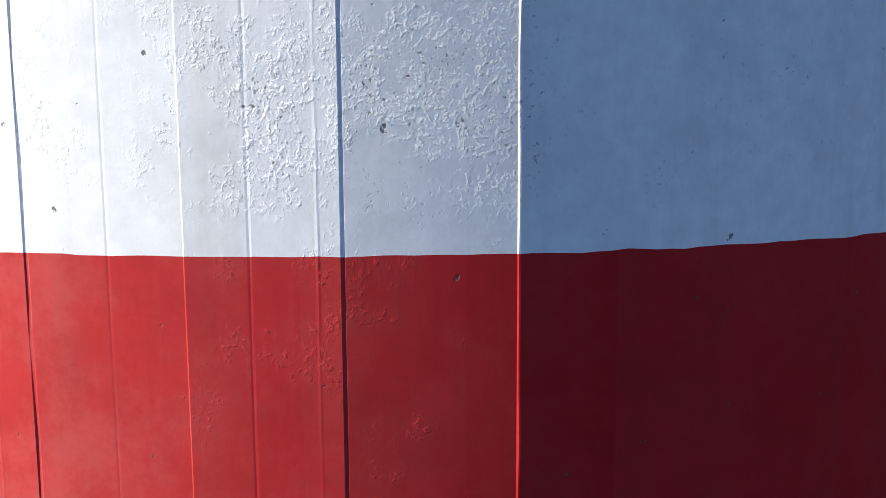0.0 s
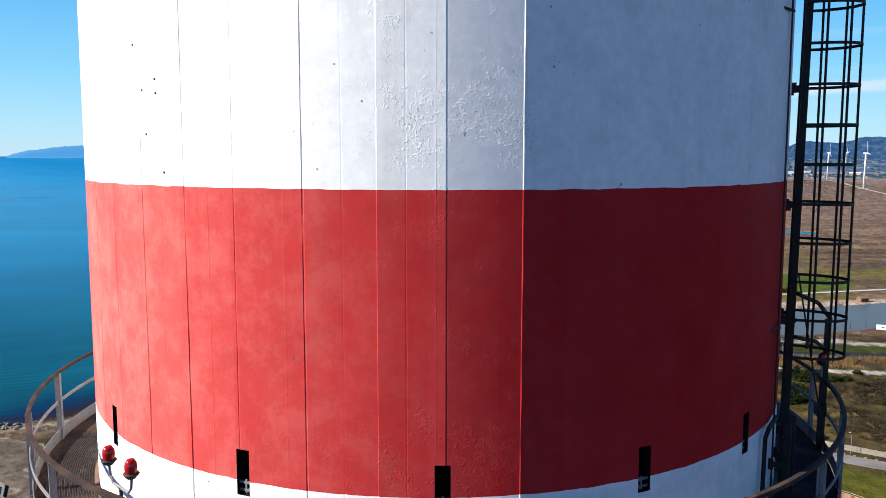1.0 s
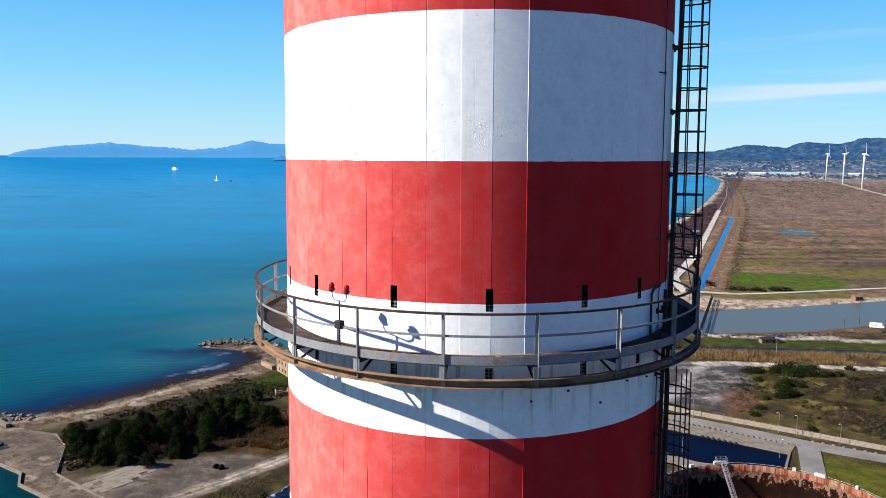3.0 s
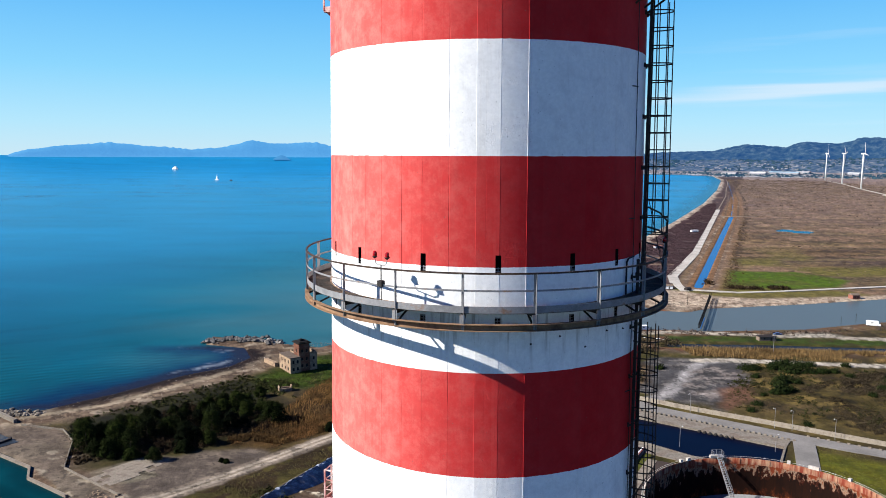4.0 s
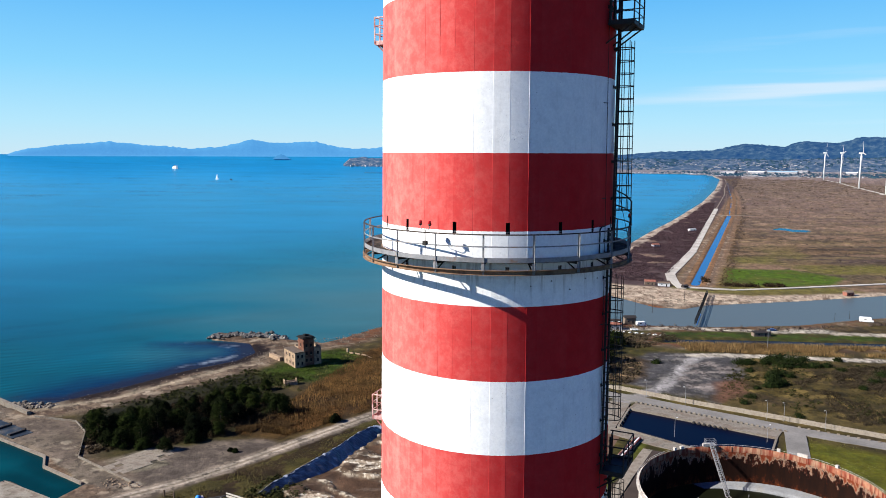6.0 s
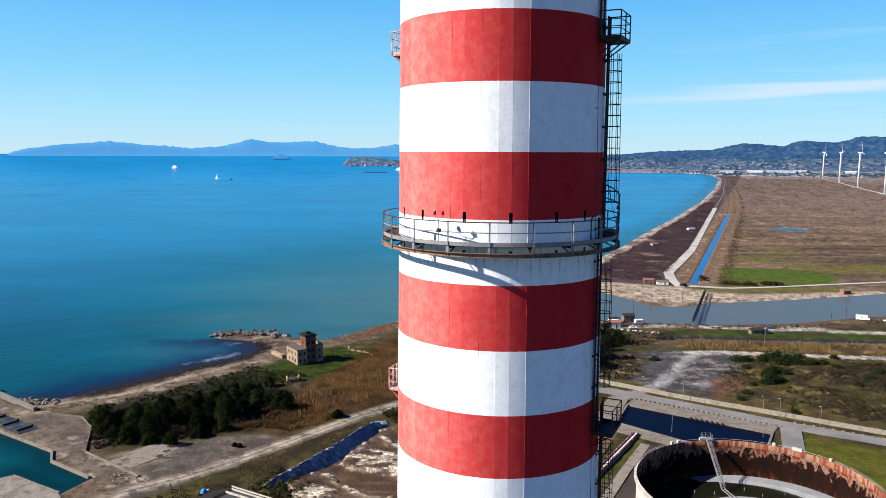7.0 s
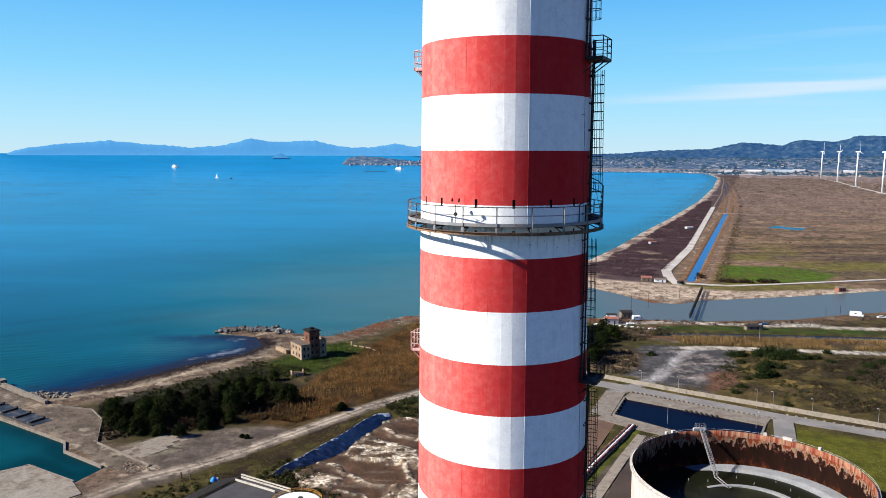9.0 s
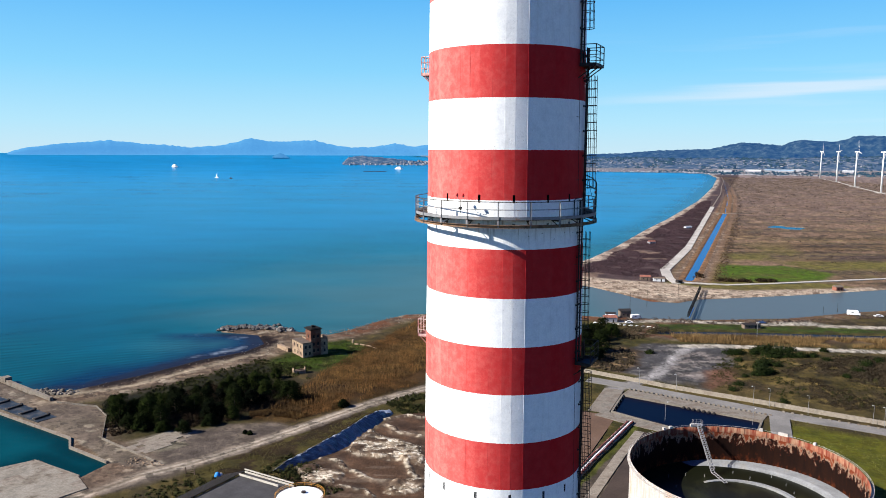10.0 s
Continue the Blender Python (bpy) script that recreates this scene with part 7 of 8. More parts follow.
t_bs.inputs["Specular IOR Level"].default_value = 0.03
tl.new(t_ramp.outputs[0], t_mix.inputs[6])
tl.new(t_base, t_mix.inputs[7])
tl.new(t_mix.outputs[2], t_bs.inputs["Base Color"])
tank_rim = streaked("rusted_tank_rim", (0.30, 0.17, 0.105), (0.13, 0.024, 0.012), (0.22, 0.055, 0.024))
tank = thing("storage_tank", pose(*TANK, 0), "open-topped rusty steel oil tank with a sunken floating roof", "tank")
TB, TT, FLOOR = -0.2, TANK_TOP, 2.3
part("shell", Build().lathe([(TANK_R, TB), (TANK_R, TT)], 180), tank_out, tank, "pale weathered outer shell", soft=True)
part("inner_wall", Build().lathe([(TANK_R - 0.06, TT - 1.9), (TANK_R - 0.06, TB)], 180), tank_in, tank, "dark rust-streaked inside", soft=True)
part("upper_course", Build().lathe([(TANK_R, TT), (TANK_R - 0.06, TT), (TANK_R - 0.06, TT - 1.9)], 180), tank_rim, tank, "flaking pale upper course", soft=True)
part("wind_girder", Build().lathe([(TANK_R - 0.02, TT - 0.95), (TANK_R + 0.75, TT - 0.95), (TANK_R + 0.75, TT - 0.8), (TANK_R - 0.02, TT - 0.8)], 180, closed=True), tank_out, tank)
knob = Build().box((0, -TANK_R + 0.12, TT - 0.95), (0.14, 0.16, 1.7)).mesh("stiffener", tank_rim)
for k in sorted(random.sample(range(120), 38)):
    part("stiffener", knob, None, tank, at=Matrix.Rotation(radians(3 * k), 4, "Z"))
guard = Build()
for h in (0.5, 1.0):
    guard.lathe(square(TANK_R + 0.7, TT - 0.8 + h, 0.06, 0.06), 120, closed=True)
part("guard_rail", guard, tank_out, tank)
for a, w in ((-172, 2.2), (150, 1.0), (138, 3.0), (120, 0.8), (203, 1.2), (208, 0.8)):
    part("rim_box", Build().box((0, -TANK_R - 0.3, TT + 0.35), (w, 0.8, 0.9), bevel=0.05), tank_out, tank, at=Matrix.Rotation(radians(a), 4, "Z"))
deck_mat = surface("flooded_roof_deck", (0.008, 0.009, 0.004), 0.35, scale=0.08, fine=0.8, second=(0.018, 0.019, 0.007), mask=0.58)
pont_mat = surface("weathered_pontoon", (0.23, 0.235, 0.24), 0.8, scale=0.15, fine=1.5, second=(0.2, 0.19, 0.17), mask=0.57)
roof = part("floating_roof", Build().lathe([(0.01, FLOOR - 0.3), (TANK_R - 0.1, FLOOR - 0.3)], 120), deck_mat, tank, "dark flooded floating roof")
# the roof has sunk aslant: its seaward side lies under the water that floods it
ASLANT = Matrix.Translation((0, 0, FLOOR - 0.1)) @ Matrix.Rotation(radians(-2.3), 4, "Y") @ Matrix.Translation((0, 0, -FLOOR))
part("outer_pontoon", Build().lathe([(TANK_R - 0.35, FLOOR - 0.6), (TANK_R - 0.35, FLOOR + 0.15), (28.6, FLOOR + 0.05), (27.4, FLOOR - 0.45), (27.4, FLOOR - 1.6), (TANK_R - 0.35, FLOOR - 1.6)], 150), pont_mat, roof, "pale ring pontoon", soft=False, at=ASLANT)
part("inner_pontoon", Build().lathe([(17.3, FLOOR - 0.6), (17.2, FLOOR + 0.05), (16.0, FLOOR + 0.05), (15.9, FLOOR - 1.2)], 110), pont_mat, roof, "narrow pale inner ring", at=ASLANT)
for k in range(26):
    a = k * 13.85
    part("roof_leg", Build().rod(polar(22.5 + 3 * math.sin(k * 2.1), a, FLOOR - 0.5), polar(22.5 + 3 * math.sin(k * 2.1), a, FLOOR + 0.55), 0.09, 5), pont_mat, roof)
stair = thing("rolling_ladder", pose(0, 0, 0), "grey steel rolling ladder down to the tank's roof", "ladder")
p0, p1, p2 = Vector((81.0, 198.2, TT + 0.3)), Vector((82.2, 186.0, FLOOR + 0.9)), Vector((84.0, 179.5, FLOOR + 0.4))
side = Vector((0.55, 0.05, 0))
for s in (-1, 1):
    part("stringer", Build().rod(p0 + side * s, p1 + side * s, 0.14, 5), steel, stair)
    part("hand_rail", Build().rod(p0 + side * s + Vector((0, 0, 1)), p1 + side * s + Vector((0, 0, 1)), 0.06, 5), steel, stair)
    part("track", Build().rod(p1 + side * s, p2 + side * s, 0.13, 5), steel, stair)
tread = Build().box((0, 0, 0), (1.1, 0.34, 0.08)).mesh("tread", steel)
for k in range(24):
    q = p0.lerp(p1, k / 23)
    part("tread", tread, None, stair, at=pose(*q, 0, 0, 5))
    if k % 3 == 0:
        for s in (-1, 1):
            part("baluster", Build().rod(q + side * s, q + side * s + Vector((0, 0, 1)), 0.05, 4), steel, stair)
for k in range(7):
    part("tread", tread, None, stair, at=pose(*p1.lerp(p2, k / 6), 0, 0, 15))
landing = part("landing", Build().box((81, 199.6, TT + 0.25), (3.4, 2.6, 0.14)), steel, stair)
for x in (79.5, 81.0, 82.5):
    for y in (198.6, 200.7):
        part("post", Build().box((x, y, TT + 1.0), (0.08, 0.08, 1.5)), steel, landing)
for h in (1.0, 1.7):
    part("rail", Build().tube([(79.5, 198.6, TT + h), (79.5, 200.7, TT + h), (82.5, 200.7, TT + h), (82.5, 198.6, TT + h)], 0.05, 4), steel, landing)

# ---- plant building and small tank below the stack ----
canopy_black = surface("black_sheet_metal", (0.012, 0.012, 0.014), 0.6, vary=0.3, scale=0.4, fine=3, spec=0.12)
plant = thing("plant_building", pose(-67, 177.5, 0, 0, 0, -30), "low flat-roofed plant building with pale parapet rails", "building")
part("wall", Build().box((10, -11, 2.6), (20, 22, 5.8)), concrete, plant)
part("roof", Build().box((10, -11, 5.6), (20.3, 22.3, 0.3)), roofing, plant, "grey flat roof")
part("dark_cladding", Build().add([(-8.5, 0.2, 3.4), (-8.5, -24, 3.4), (-0.1, -24, 6.3), (-0.1, 0.2, 6.3), (-8.5, 0.2, 3.2), (-8.5, -24, 3.2), (-0.1, -24, 6.1), (-0.1, 0.2, 6.1)], [(0, 1, 2, 3), (7, 6, 5, 4), (0, 3, 7, 4), (1, 5, 6, 2), (0, 4, 5, 1), (3, 2, 6, 7)]), canopy_black, plant, "dark sheet-metal canopy")
for k in range(24):
    part("canopy_batten", Build().add([(-8.5, -0.9 - k, 3.45), (-8.5, -1.05 - k, 3.45), (-0.1, -1.05 - k, 6.35), (-0.1, -0.9 - k, 6.35), (-8.5, -0.9 - k, 3.6), (-8.5, -1.05 - k, 3.6), (-0.1, -1.05 - k, 6.5), (-0.1, -0.9 - k, 6.5)], [(3, 2, 1, 0), (4, 5, 6, 7), (0, 4, 7, 3), (1, 2, 6, 5), (0, 1, 5, 4)]), dark_steel, plant)
for k in range(9):
    part("parapet_post", Build().box((0.3 + 2.4 * k, 0.0, 6.5), (0.2, 0.2, 1.8)), concrete, plant)
pale_rail = surface("whitewashed_rail", (0.52, 0.48, 0.41), 0.9, vary=0.3, scale=0.6, fine=4, second=(0.30, 0.25, 0.20), mask=0.56)
for z, t in ((6.15, 0.5), (7.0, 0.35)):
    part("parapet_rail", Build().box((10, 0.0, z), (20, 0.25, t)), pale_rail, plant, "pale parapet rail")
part("rear_rail", Build().box((8, -2.4, 6.2), (16, 0.3, 0.6)), pale_rail, plant)
service = thing("service_tank", pose(-46.6, 161.0, 0) @ Matrix.Diagonal((1.4, 1.4, 1, 1)), "small white tank with a rusty yellow guard rail", "tank")
part("shell", Build().lathe([(4.8, -0.3), (4.8, 6.0), (4.5, 6.1), (0.01, 6.6)], 40), white_paint, service, soft=False)
yellow = surface("rusty_yellow_paint", (0.50, 0.24, 0.04), 0.7, scale=1, second=(0.28, 0.12, 0.04), mask=0.55)
for h in (0.5, 1.0):
    part("guard_rail", Build().lathe(square(5.1, 6.0 + h, 0.07, 0.07), 40, closed=True), yellow, service, "rusty yellow rail")
for k in range(20):
    part("rail_post", Build().rod(polar(5.1, 18 * k, 5.9), polar(5.1, 18 * k, 7.0), 0.04, 5), yellow, service)
part("manhole", Build().lathe([(0.5, 6.4), (0.5, 6.9), (0.0, 6.95)], 12, (0.6, 1.0)), dark_steel, service)

# ---- wind turbines ----
def turbine(x, y, hub, turn, spin, reach):
    ob = thing("wind_turbine", pose(x, y, 0, 0, 0, turn), "white wind turbine standing on the plain", "wind turbine", "wind turbines")
    part("tower", Build().rod((0, 0, -1), (0, 0, hub), 2.5, 14, 1.5), white_paint, ob, soft=True)
    part("nacelle", Build().box((0, 1.0, hub + 1.6), (3.6, 11, 3.8), bevel=0.6), white_paint, ob)
    part("hub", Build().lathe([(0.0, -1.6), (1.2, -1.2), (1.7, 0.2), (1.5, 1.4)], 12), white_paint, ob, at=pose(0, -5.2, hub + 1.6, 90, 0, 0))
    blade = Build()
    for s, t in (((0, 0.9), (6, 1.9)), ((6, 1.9), (reach * 0.6, 1.2)), ((reach * 0.6, 1.2), (reach, 0.35))):
        (h0, w0), (h1, w1) = s, t
        blade.add([(-w0 * 0.4, -0.3, h0), (w0 * 0.6, -0.1, h0), (w0 * 0.6, 0.1, h0), (-w0 * 0.4, 0.3, h0), (-w1 * 0.4, -0.2, h1), (w1 * 0.6, -0.05, h1), (w1 * 0.6, 0.05, h1), (-w1 * 0.4, 0.2, h1)],
                  [(0, 1, 5, 4), (1, 2, 6, 5), (2, 3, 7, 6), (3, 0, 4, 7), (4, 5, 6, 7)])
    mesh = blade.mesh("blade", white_paint)
    for k in range(3):
        part("blade", mesh, None, ob, at=pose(0, -5.6, hub + 1.6, 0, spin + 120 * k, 0))
    part("pad", Build().lathe([(15, -2), (15, 0.7), (0.0, 0.8)], 20), sand_lane, ob, "pale gravel pad")


for x, y, hub, spin in ((1513, 3086, 107, 5), (1401, 2731, 106.5, 40), (1253, 2324, 106, 22), (1133, 1965, 105, 14)):
    turbine(x, y, hub, 74, spin, 38)
tagged(new("road_turbines", strip([(1513, 3086), (1401, 2731), (1253, 2324), (1133, 1965), (1060, 1730)], 7, -1, 0.6).mesh("road_turbines", sand_lane)), "pale gravel track joining the turbines", "road", kind="structure")

# ---- the far town ----
town = Build()
tr = random.Random(9)
for k in range(1500):
    b = tr.uniform(6.0, 33.0) if k % 3 == 0 else 6.0 + 9.5 * tr.random() ** 1.3 if k % 3 == 1 else tr.uniform(15.0, 27.0)
    d = 3640 + 620 * tr.random() ** 1.3
    s = clamp01((d - 3950) / 450)
    top = float(np.interp(b, [2, 7, 11, 14, 17, 20, 23, 27, 33], [-0.9, -0.72, -0.5, -0.42, -0.5, -0.4, -0.45, -0.3, -0.25]))
    e = -1.62 + (top + 1.62) * math.sin(s * math.pi / 2) ** 1.3
    x, y = -3.7 + d * math.sin(radians(b)), -49.6 + d * math.cos(radians(b))
    z = 105.9 + d * math.tan(radians(e)) if d > 3950 else float(rise(x, y))
    if float(land_distance(np.array(x), np.array(y))) > -15 and d < 3950:
        continue
    w = tr.uniform(4, 13)
    town.box((x, y, z + 0.5), (w, tr.uniform(4, 9), tr.uniform(2, 5)), tr.uniform(0, 3))
walls = surface("far_house_walls", (0.29, 0.285, 0.30), 0.9, vary=0.5, scale=0.01, islands=True, bump=0)
tagged(new("far_town", town.mesh("far_town", walls)), "pale houses of a distant town on the slopes", "houses", kind="stuff")
shore = Build()
for k in range(150):
    b = tr.uniform(-7.4, -0.5)
    d = tr.uniform(4190, 4330)
    e = -1.12 + 0.45 * (d - 4170) / 200
    shore.box((-3.7 + d * math.sin(radians(b)), -49.6 + d * math.cos(radians(b)), 105.9 + d * math.tan(radians(e))), (tr.uniform(6, 18), 8, tr.uniform(4, 11)), tr.uniform(0, 3))
tagged(new("far_town", shore.mesh("far_town", walls)), "pale harbour houses on a distant headland", "houses", kind="stuff")
shed_roof = surface("pale_blue_sheet_roof", (0.28, 0.42, 0.52), 0.6, vary=0.1, scale=0.01, bump=0)
for x, y, l, turn, m in ((1545, 3545, 130, 25, shed_roof), (1430, 3560, 70, 25, white_paint), (1640, 3560, 60, 20, walls), (1310, 3590, 70, 20, walls), (1800, 3420, 45, 30, white_paint)):
    ob = thing("warehouse", pose(x, y, float(rise(x, y)), 0, 0, turn - 60), "long low industrial shed with a pale roof", "warehouse", "industrial sheds")
    part("wall", Build().box((0, 0, 4), (l, 40, 9)), walls, ob)
    part("roof", Build().add([(-l / 2 - 1, -21, 8.4), (l / 2 + 1, -21, 8.4), (l / 2 + 1, 0, 12), (-l / 2 - 1, 0, 12), (-l / 2 - 1, 21, 8.4), (l / 2 + 1, 21, 8.4)], [(0, 1, 2, 3), (3, 2, 5, 4)]), m, ob)

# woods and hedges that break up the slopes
# the leaf material glows too, with the same haze put in
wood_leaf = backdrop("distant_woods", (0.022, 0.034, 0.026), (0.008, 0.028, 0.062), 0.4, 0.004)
cs, sz = [], []
for k in range(2000):
    b = tr.uniform(6.0, 33.5)
    d = tr.uniform(3650, 4380)
    s = clamp01((d - 3950) / 450)
    top = float(np.interp(b, [2, 7, 11, 14, 17, 20, 23, 27, 33], [-0.9, -0.72, -0.5, -0.42, -0.5, -0.4, -0.45, -0.3, -0.25]))
    e = -1.62 + (top + 1.62) * math.sin(s * math.pi / 2) ** 1.3
    x, y = -3.7 + d * math.sin(radians(b)), -49.6 + d * math.cos(radians(b))
    z = 105.9 + d * math.tan(radians(e)) if d > 3950 else float(rise(x, y))
    if d < 3950 and (float(land_distance(np.array(x), np.array(y))) > -30 or x < 1000):
        continue
    cs.append((x, y, z - 1))
    sz.append(tr.uniform(6, 15))
cs, sz = np.array(cs), np.array(sz)
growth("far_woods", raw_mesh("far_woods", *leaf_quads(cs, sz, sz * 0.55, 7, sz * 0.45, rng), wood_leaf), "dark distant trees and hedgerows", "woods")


# ---- ships ----
def ship(x, y, length, turn, label, sail=False):
    z = WATER + float(rise(x, y)) + 0.4
    ob = thing("boat" if length < 40 else "ferry", pose(x, y, z, 0, 0, turn), label, "boat", "vessels at sea")
    l, w = length / 2, length * 0.13
    h = length * 0.10
    hull = Build().add([(-l, -w, 0), (l * 0.6, -w, 0), (l, 0, 0), (l * 0.6, w, 0), (-l, w, 0), (-l, -w * 1.1, h), (l * 0.65, -w * 1.1, h), (l * 1.08, 0, h * 1.2), (l * 0.65, w * 1.1, h), (-l, w * 1.1, h)],
                       [(0, 1, 6, 5), (1, 2, 7, 6), (2, 3, 8, 7), (3, 4, 9, 8), (4, 0, 5, 9), (5, 6, 7, 8, 9)])
    part("hull", hull, white_paint if length > 20 else dark_steel, ob)
    if sail:
        part("mast", Build().rod((0, 0, h), (0, 0, length * 1.0), 0.25, 6), white_paint, ob)
        part("sail", Build().add([(0, -0.06, h * 1.6), (-l * 0.8, -0.06, h * 1.6), (0, -0.06, length * 0.95), (0, 0.06, h * 1.6), (-l * 0.8, 0.06, h * 1.6), (0, 0.06, length * 0.95)], [(0, 1, 2), (5, 4, 3), (0, 3, 4, 1), (1, 4, 5, 2)]), white_paint, ob)
    else:
        part("superstructure", Build().box((-l * 0.1, 0, h + length * 0.06), (length * 0.62, w * 1.7, length * 0.12)).box((-l * 0.0, 0, h + length * 0.15), (length * 0.4, w * 1.3, length * 0.08)), white_paint if length > 20 else dark_steel, ob)
        part("funnel", Build().box((-l * 0.35, 0, h + length * 0.22), (length * 0.07, w * 0.5, length * 0.1)), dark_steel, ob)
    return ob


def at_sea(bearing, d):
    return -3.7 + d * math.sin(radians(bearing)), -49.6 + d * math.cos(radians(bearing))


ferry = ship(*at_sea(-19.7, 4070), 46, -42, "white ferry under way far out at sea")
wake_mat = surface("churned_water", (0.30, 0.50, 0.62), 0.6, vary=0.4, scale=0.05, fine=0.4, bump=0)
part("wake", Build().slab([(-20, -3), (-20, 3), (-60, 6), (-105, 9), (-130, 4), (-130, -6), (-70, -7)], -0.35, -0.15), wake_mat, ferry, "pale foaming wake")
ship(*at_sea(-3.7, 3900), 46, -35, "white cargo ship moored off the headland")
far_mole = thing("breakwater", pose(*at_sea(-5.5, 3700), WATER + float(rise(*at_sea(-5.5, 3700)))), "long dark breakwater off the headland", "breakwater")
part("mole", Build().box((0, 0, 0.6), (110, 9, 3.2), bevel=0.8), dark_steel, far_mole)
ship(*at_sea(-16.87, 3060), 22, -40, "sailing boat with a white sail on the bay", True)
ship(*at_sea(-15.9, 2960), 16, -40, "small dark boat on the bay")


# ---- river banks ----
tyre = surface("rubber", (0.02, 0.02, 0.02), 0.9, vary=0.1)
glass_dark = surface("dark_vehicle_glass", (0.02, 0.025, 0.03), 0.15, vary=0.1, bump=0)
blue_paint = surface("blue_car_paint", (0.04, 0.08, 0.2), 0.35, vary=0.05, bump=0)


def vehicle(name, x, y, turn, size, cab, paint, label, category):
    l, w, h = size
    ob = thing(name, pose(x, y, 0.05, 0, 0, turn), label, category, "parked vehicles")
    if cab == "car":
        part("body", Build().box((0, 0, 0.62), (l, w, 0.6), bevel=0.12), paint, ob)
        part("cabin", Build().box((-0.15, 0, 1.1), (l * 0.55, w * 0.88, 0.52), bevel=0.2), glass_dark, ob, "dark glazed cabin")
        part("car_roof", Build().box((-0.15, 0, 1.39), (l * 0.46, w * 0.72, 0.06), bevel=0.03), paint, ob)
    else:
        part("body", Build().box((-0.4, 0, 0.4 + (h - 0.4) / 2), (l - 1.4, w, h - 0.4), bevel=0.2), paint, ob)
        part("cab", Build().box((l / 2 - 0.9, 0, 1.05), (1.8, w * 0.94, 1.4), bevel=0.25), paint, ob)
        for sy in (-1, 1):
            part("window", Build().box((-0.6, sy * w * 0.5, h * 0.66), (1.3, 0.04, 0.5)), glass_dark, ob)
        part("windscreen", Build().box((l / 2 - 0.75, 0, 1.6), (0.9, w * 0.86, 0.5), bevel=0.15), glass_dark, ob)
    for sx in (-0.32, 0.32):
        for sy in (-1, 1):
            part("wheel", Build().rod((sx * l, sy * (w / 2 - 0.22), 0.33), (sx * l, sy * (w / 2 + 0.02), 0.33), 0.33, 12), tyre, ob)


vehicle("camper_van", 262, 442.5, -20, (8.0, 2.6, 3.2), "van", white_paint, "white camper van parked by the river", "van")
vehicle("car", 276, 438, -5, (5.4, 2.2, 1.5), "car", white_paint, "white car parked beside the camper van", "car")
vehicle("camper_van", 116, 428, 10, (6.4, 2.5, 2.9), "van", white_paint, "white camper van parked near the river huts", "van")
vehicle("camper_van", 101, 427, -5, (6.0, 2.4, 2.8), "van", white_paint, "white van parked near the river huts", "van")
vehicle("car", 109, 416, 0, (4.4, 1.9, 1.45), "car", white_paint, "white car parked near the river huts", "car")
vehicle("car", 192, 417, 3, (4.6, 1.9, 1.45), "car", blue_paint, "dark blue car parked on the river track", "car")
for k in range(11):
    q = thing("upturned_dinghy", pose(88 + 3.4 * k, 416 - 1.2 * k, 0, 0, 0, 20 * (k % 3)), "small white upturned dinghy on the bank", "boat", "dinghies on the bank")
    part("hull", Build().lathe([(0.75, -0.05), (0.7, 0.3), (0.4, 0.55), (0.0, 0.62)], 8), white_paint, q, at=Matrix.Diagonal((1.9, 0.8, 1, 1)))


def hut(x, y, turn, size, walls_, roof_, label):
    l, w, h = size
    ob = thing("hut", pose(x, y, 0, 0, 0, turn), label, "hut", "river huts")
    part("wall", Build().box((0, 0, h / 2 - 0.3), (l, w, h + 0.6)), walls_, ob)
    part("roof", Build().add([(-l / 2 - 0.3, -w / 2 - 0.3, h), (l / 2 + 0.3, -w / 2 - 0.3, h), (l / 2 + 0.3, 0, h + w * 0.25), (-l / 2 - 0.3, 0, h + w * 0.25), (-l / 2 - 0.3, w / 2 + 0.3, h), (l / 2 + 0.3, w / 2 + 0.3, h)],
                             [(0, 1, 2, 3), (3, 2, 5, 4), (0, 3, 4), (1, 5, 2)]), roof_, ob)
    part("door", Build().box((l * 0.2, -w / 2 - 0.02, 0.95), (0.9, 0.06, 1.9)), dark_steel, ob)
    part("window", Build().box((-l * 0.2, -w / 2 - 0.02, 1.4), (0.9, 0.06, 0.8)), glass_dark, ob)


timber = surface("grey_timber", (0.16, 0.12, 0.09), 0.9, scale=0.5)
red_roof = surface("red_brown_roof", (0.25, 0.10, 0.07), 0.8, scale=0.5)
hut(111, 437, 5, (7, 5, 3.6), timber, dark_steel, "dark timber fishing hut by the river")
hut(101, 433, -5, (6, 4, 2.4), white_paint, dark_steel, "small whitewashed river hut with a dark roof")
hut(98, 420, 0, (8, 5, 3.0), walls, red_roof, "low pink river hut")
hut(180, 404, 5, (10, 4, 2.4), timber, dark_steel, "long dark shed beside the ditch")
hut(298, 534, 10, (6, 5, 2.8), red_roof, timber, "red-brown fishing hut on stilts at the bank")
hut(160, 577, -8, (8, 5, 3.0), timber, red_roof, "red-brown beach hut on the sand")
hut(170, 572, -8, (9, 4, 2.4), white_paint, timber, "grey beach shed on the sand")
hut(232, 830, 20, (8, 5, 2.6), walls, red_roof, "reddish shed among the dunes")
hut(330, 1010, 20, (10, 5, 2.4), white_paint, walls, "pale shed among the dunes")
hut(184, 563, 30, (5, 3, 2.0), dark_steel, dark_steel, "dark vehicle shelter at the canal head")

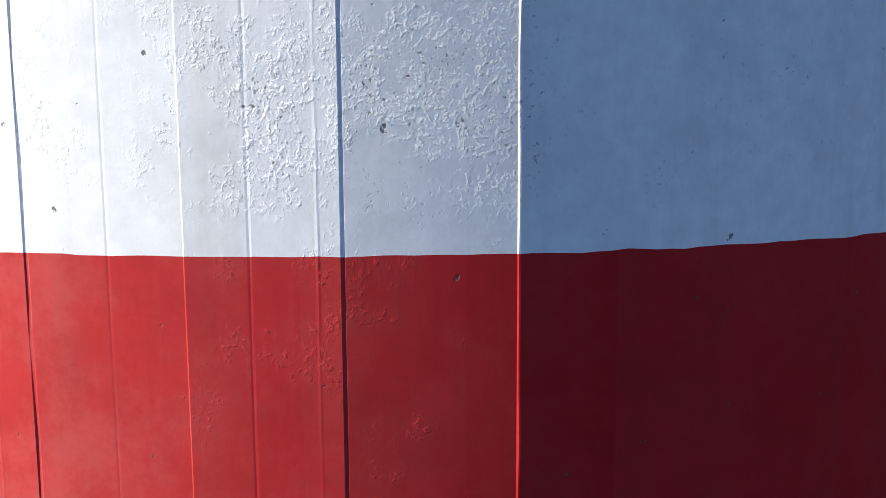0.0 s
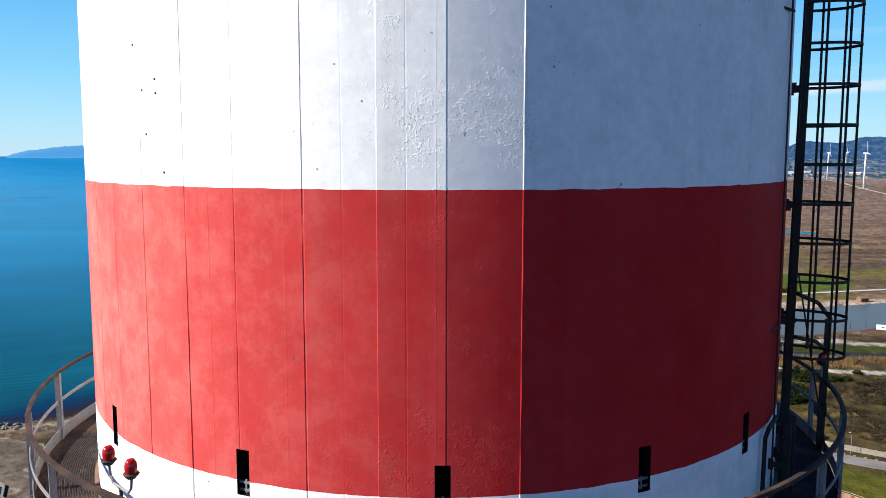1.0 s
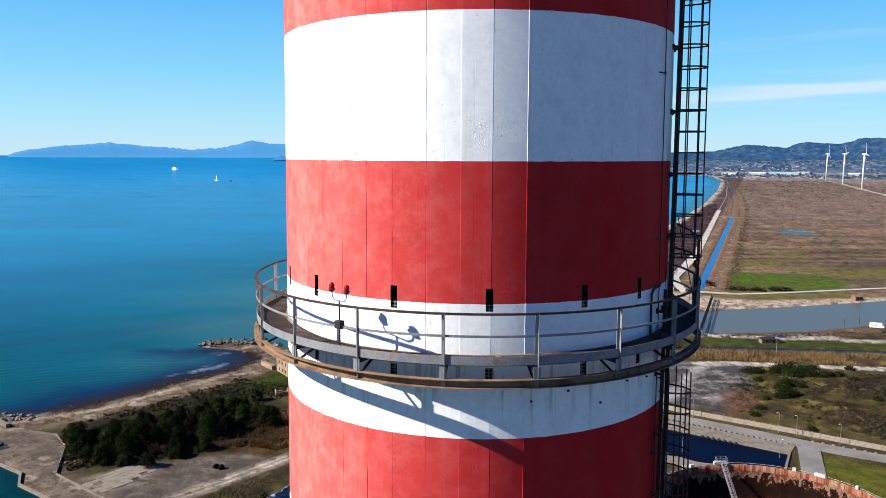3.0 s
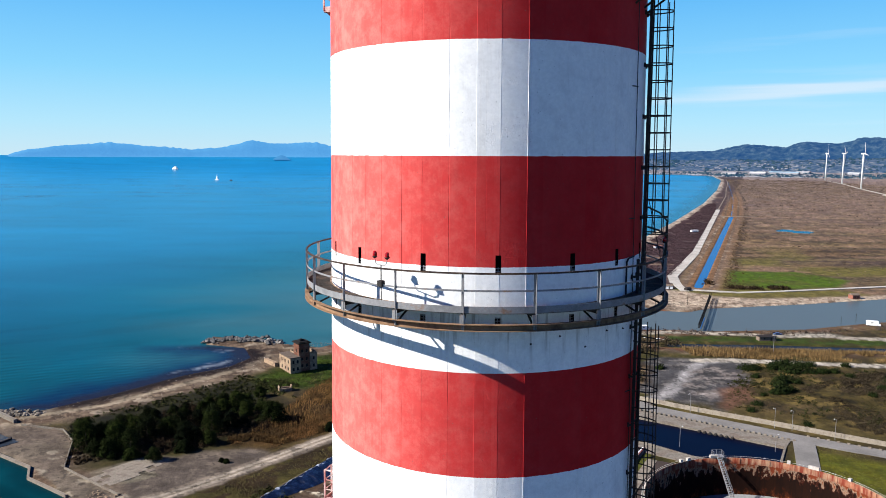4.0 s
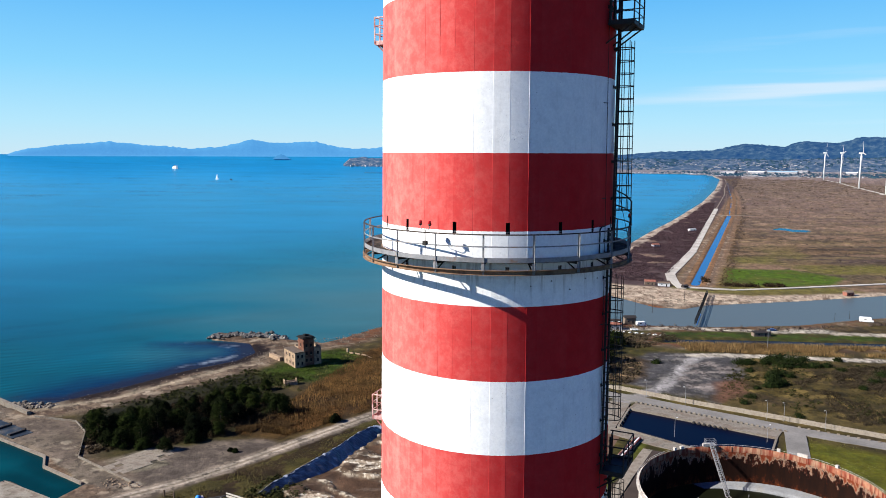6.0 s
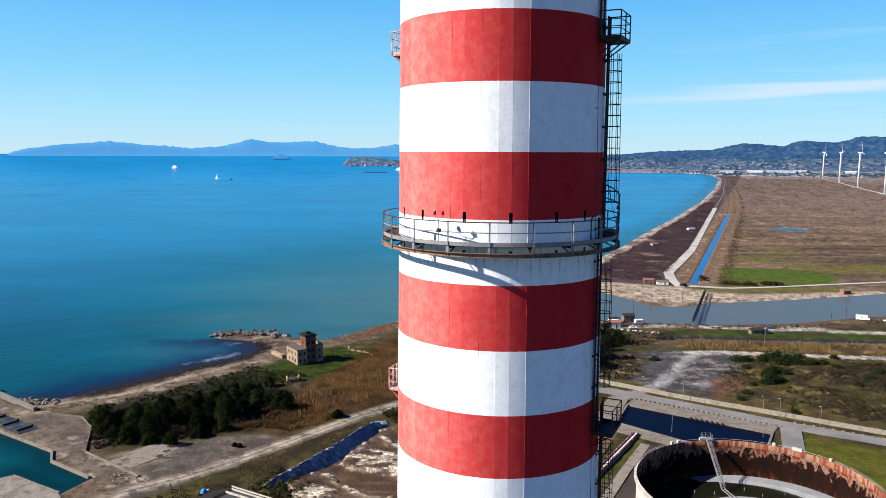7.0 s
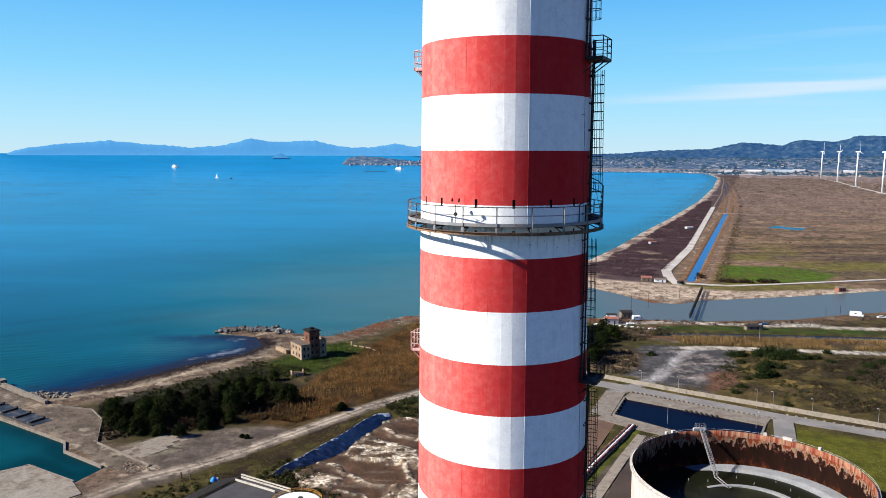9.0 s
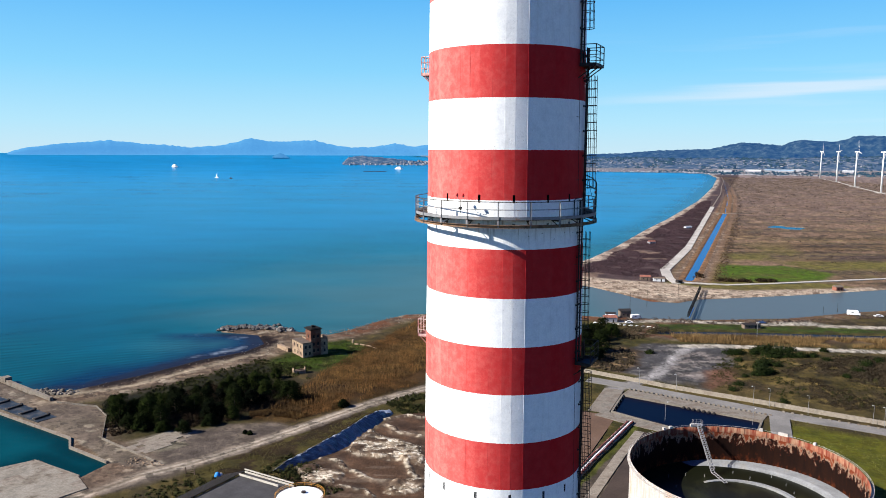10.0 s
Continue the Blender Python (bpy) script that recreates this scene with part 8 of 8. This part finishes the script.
crossing = thing("pipe_bridge", pose(0, 0, 0), "dark steel truss pipe bridge with a blue pipe over the river", "bridge")
b0, b1 = Vector((149, 427, 1.6)), Vector((191, 531, 1.6))
dv = (b1 - b0).normalized()
sv = Vector((dv.y, -dv.x, 0)) * 0.45
blue_pipe = surface("blue_pipe_paint", (0.02, 0.12, 0.36), 0.5, scale=0.5)
deck = Build()
for k in range(120):
    q = b0.lerp(b1, (k + 0.5) / 120)
    deck.rod(q - sv * 1.1, q + sv * 1.1, 0.07, 4)
part("deck", deck, black, crossing, "open deck of steel cross-bars")
for s in (-1, 1):
    for h in (0.1, 2.4):
        part("chord", Build().rod(b0 + sv * s + Vector((0, 0, h)), b1 + sv * s + Vector((0, 0, h)), 0.17, 5), black, crossing)
    for k in range(28):
        q0, q1 = b0.lerp(b1, k / 28) + sv * s, b0.lerp(b1, (k + 1) / 28) + sv * s
        up = Vector((0, 0, 2.4))
        part("diagonal", Build().rod(q0 if k % 2 else q0 + up, q1 + up if k % 2 else q1, 0.14, 4), black, crossing)
part("pipe", Build().rod(b0 + sv * 2.2 + Vector((0, 0, -0.2)), b0.lerp(b1, 0.3) + sv * 2.2 + Vector((0, 0, -0.2)), 0.34, 9), blue_pipe, crossing, "blue painted pipe")
for k in range(4):
    q = b0.lerp(b1, (k + 0.5) / 4)
    part("pier", Build().rod((q.x, q.y, -3), (q.x, q.y, 1.2), 0.4, 8), concrete, crossing)


def mast(x, y, h, label="slender dark pole standing by the river"):
    ob = thing("pole", pose(x, y, -2.0), label, "pole", "poles")
    part("shaft", Build().rod((0, 0, 0), (0, 0, h + 2), 0.16, 6, 0.1), dark_steel, ob)
    part("cap", Build().rod((0, 0, h + 1.9), (0, 0, h + 2.1), 0.2, 6), dark_steel, ob)


for x, y, h in ((118, 452, 12), (134, 470, 11), (166, 505, 9), (258, 455, 5), (246, 450, 4), (560, 1270, 28)):
    mast(x, y, h)
signal = thing("pole_sign", pose(172, 375, 0), "slim grey pole with a small pale head in the reeds", "pole")
part("shaft", Build().rod((0, 0, -0.5), (0, 0, 9.6), 0.11, 6), steel, signal)
part("head", Build().box((0, 0, 9.9), (1.7, 0.3, 0.7), bevel=0.08), pale_rail, signal)
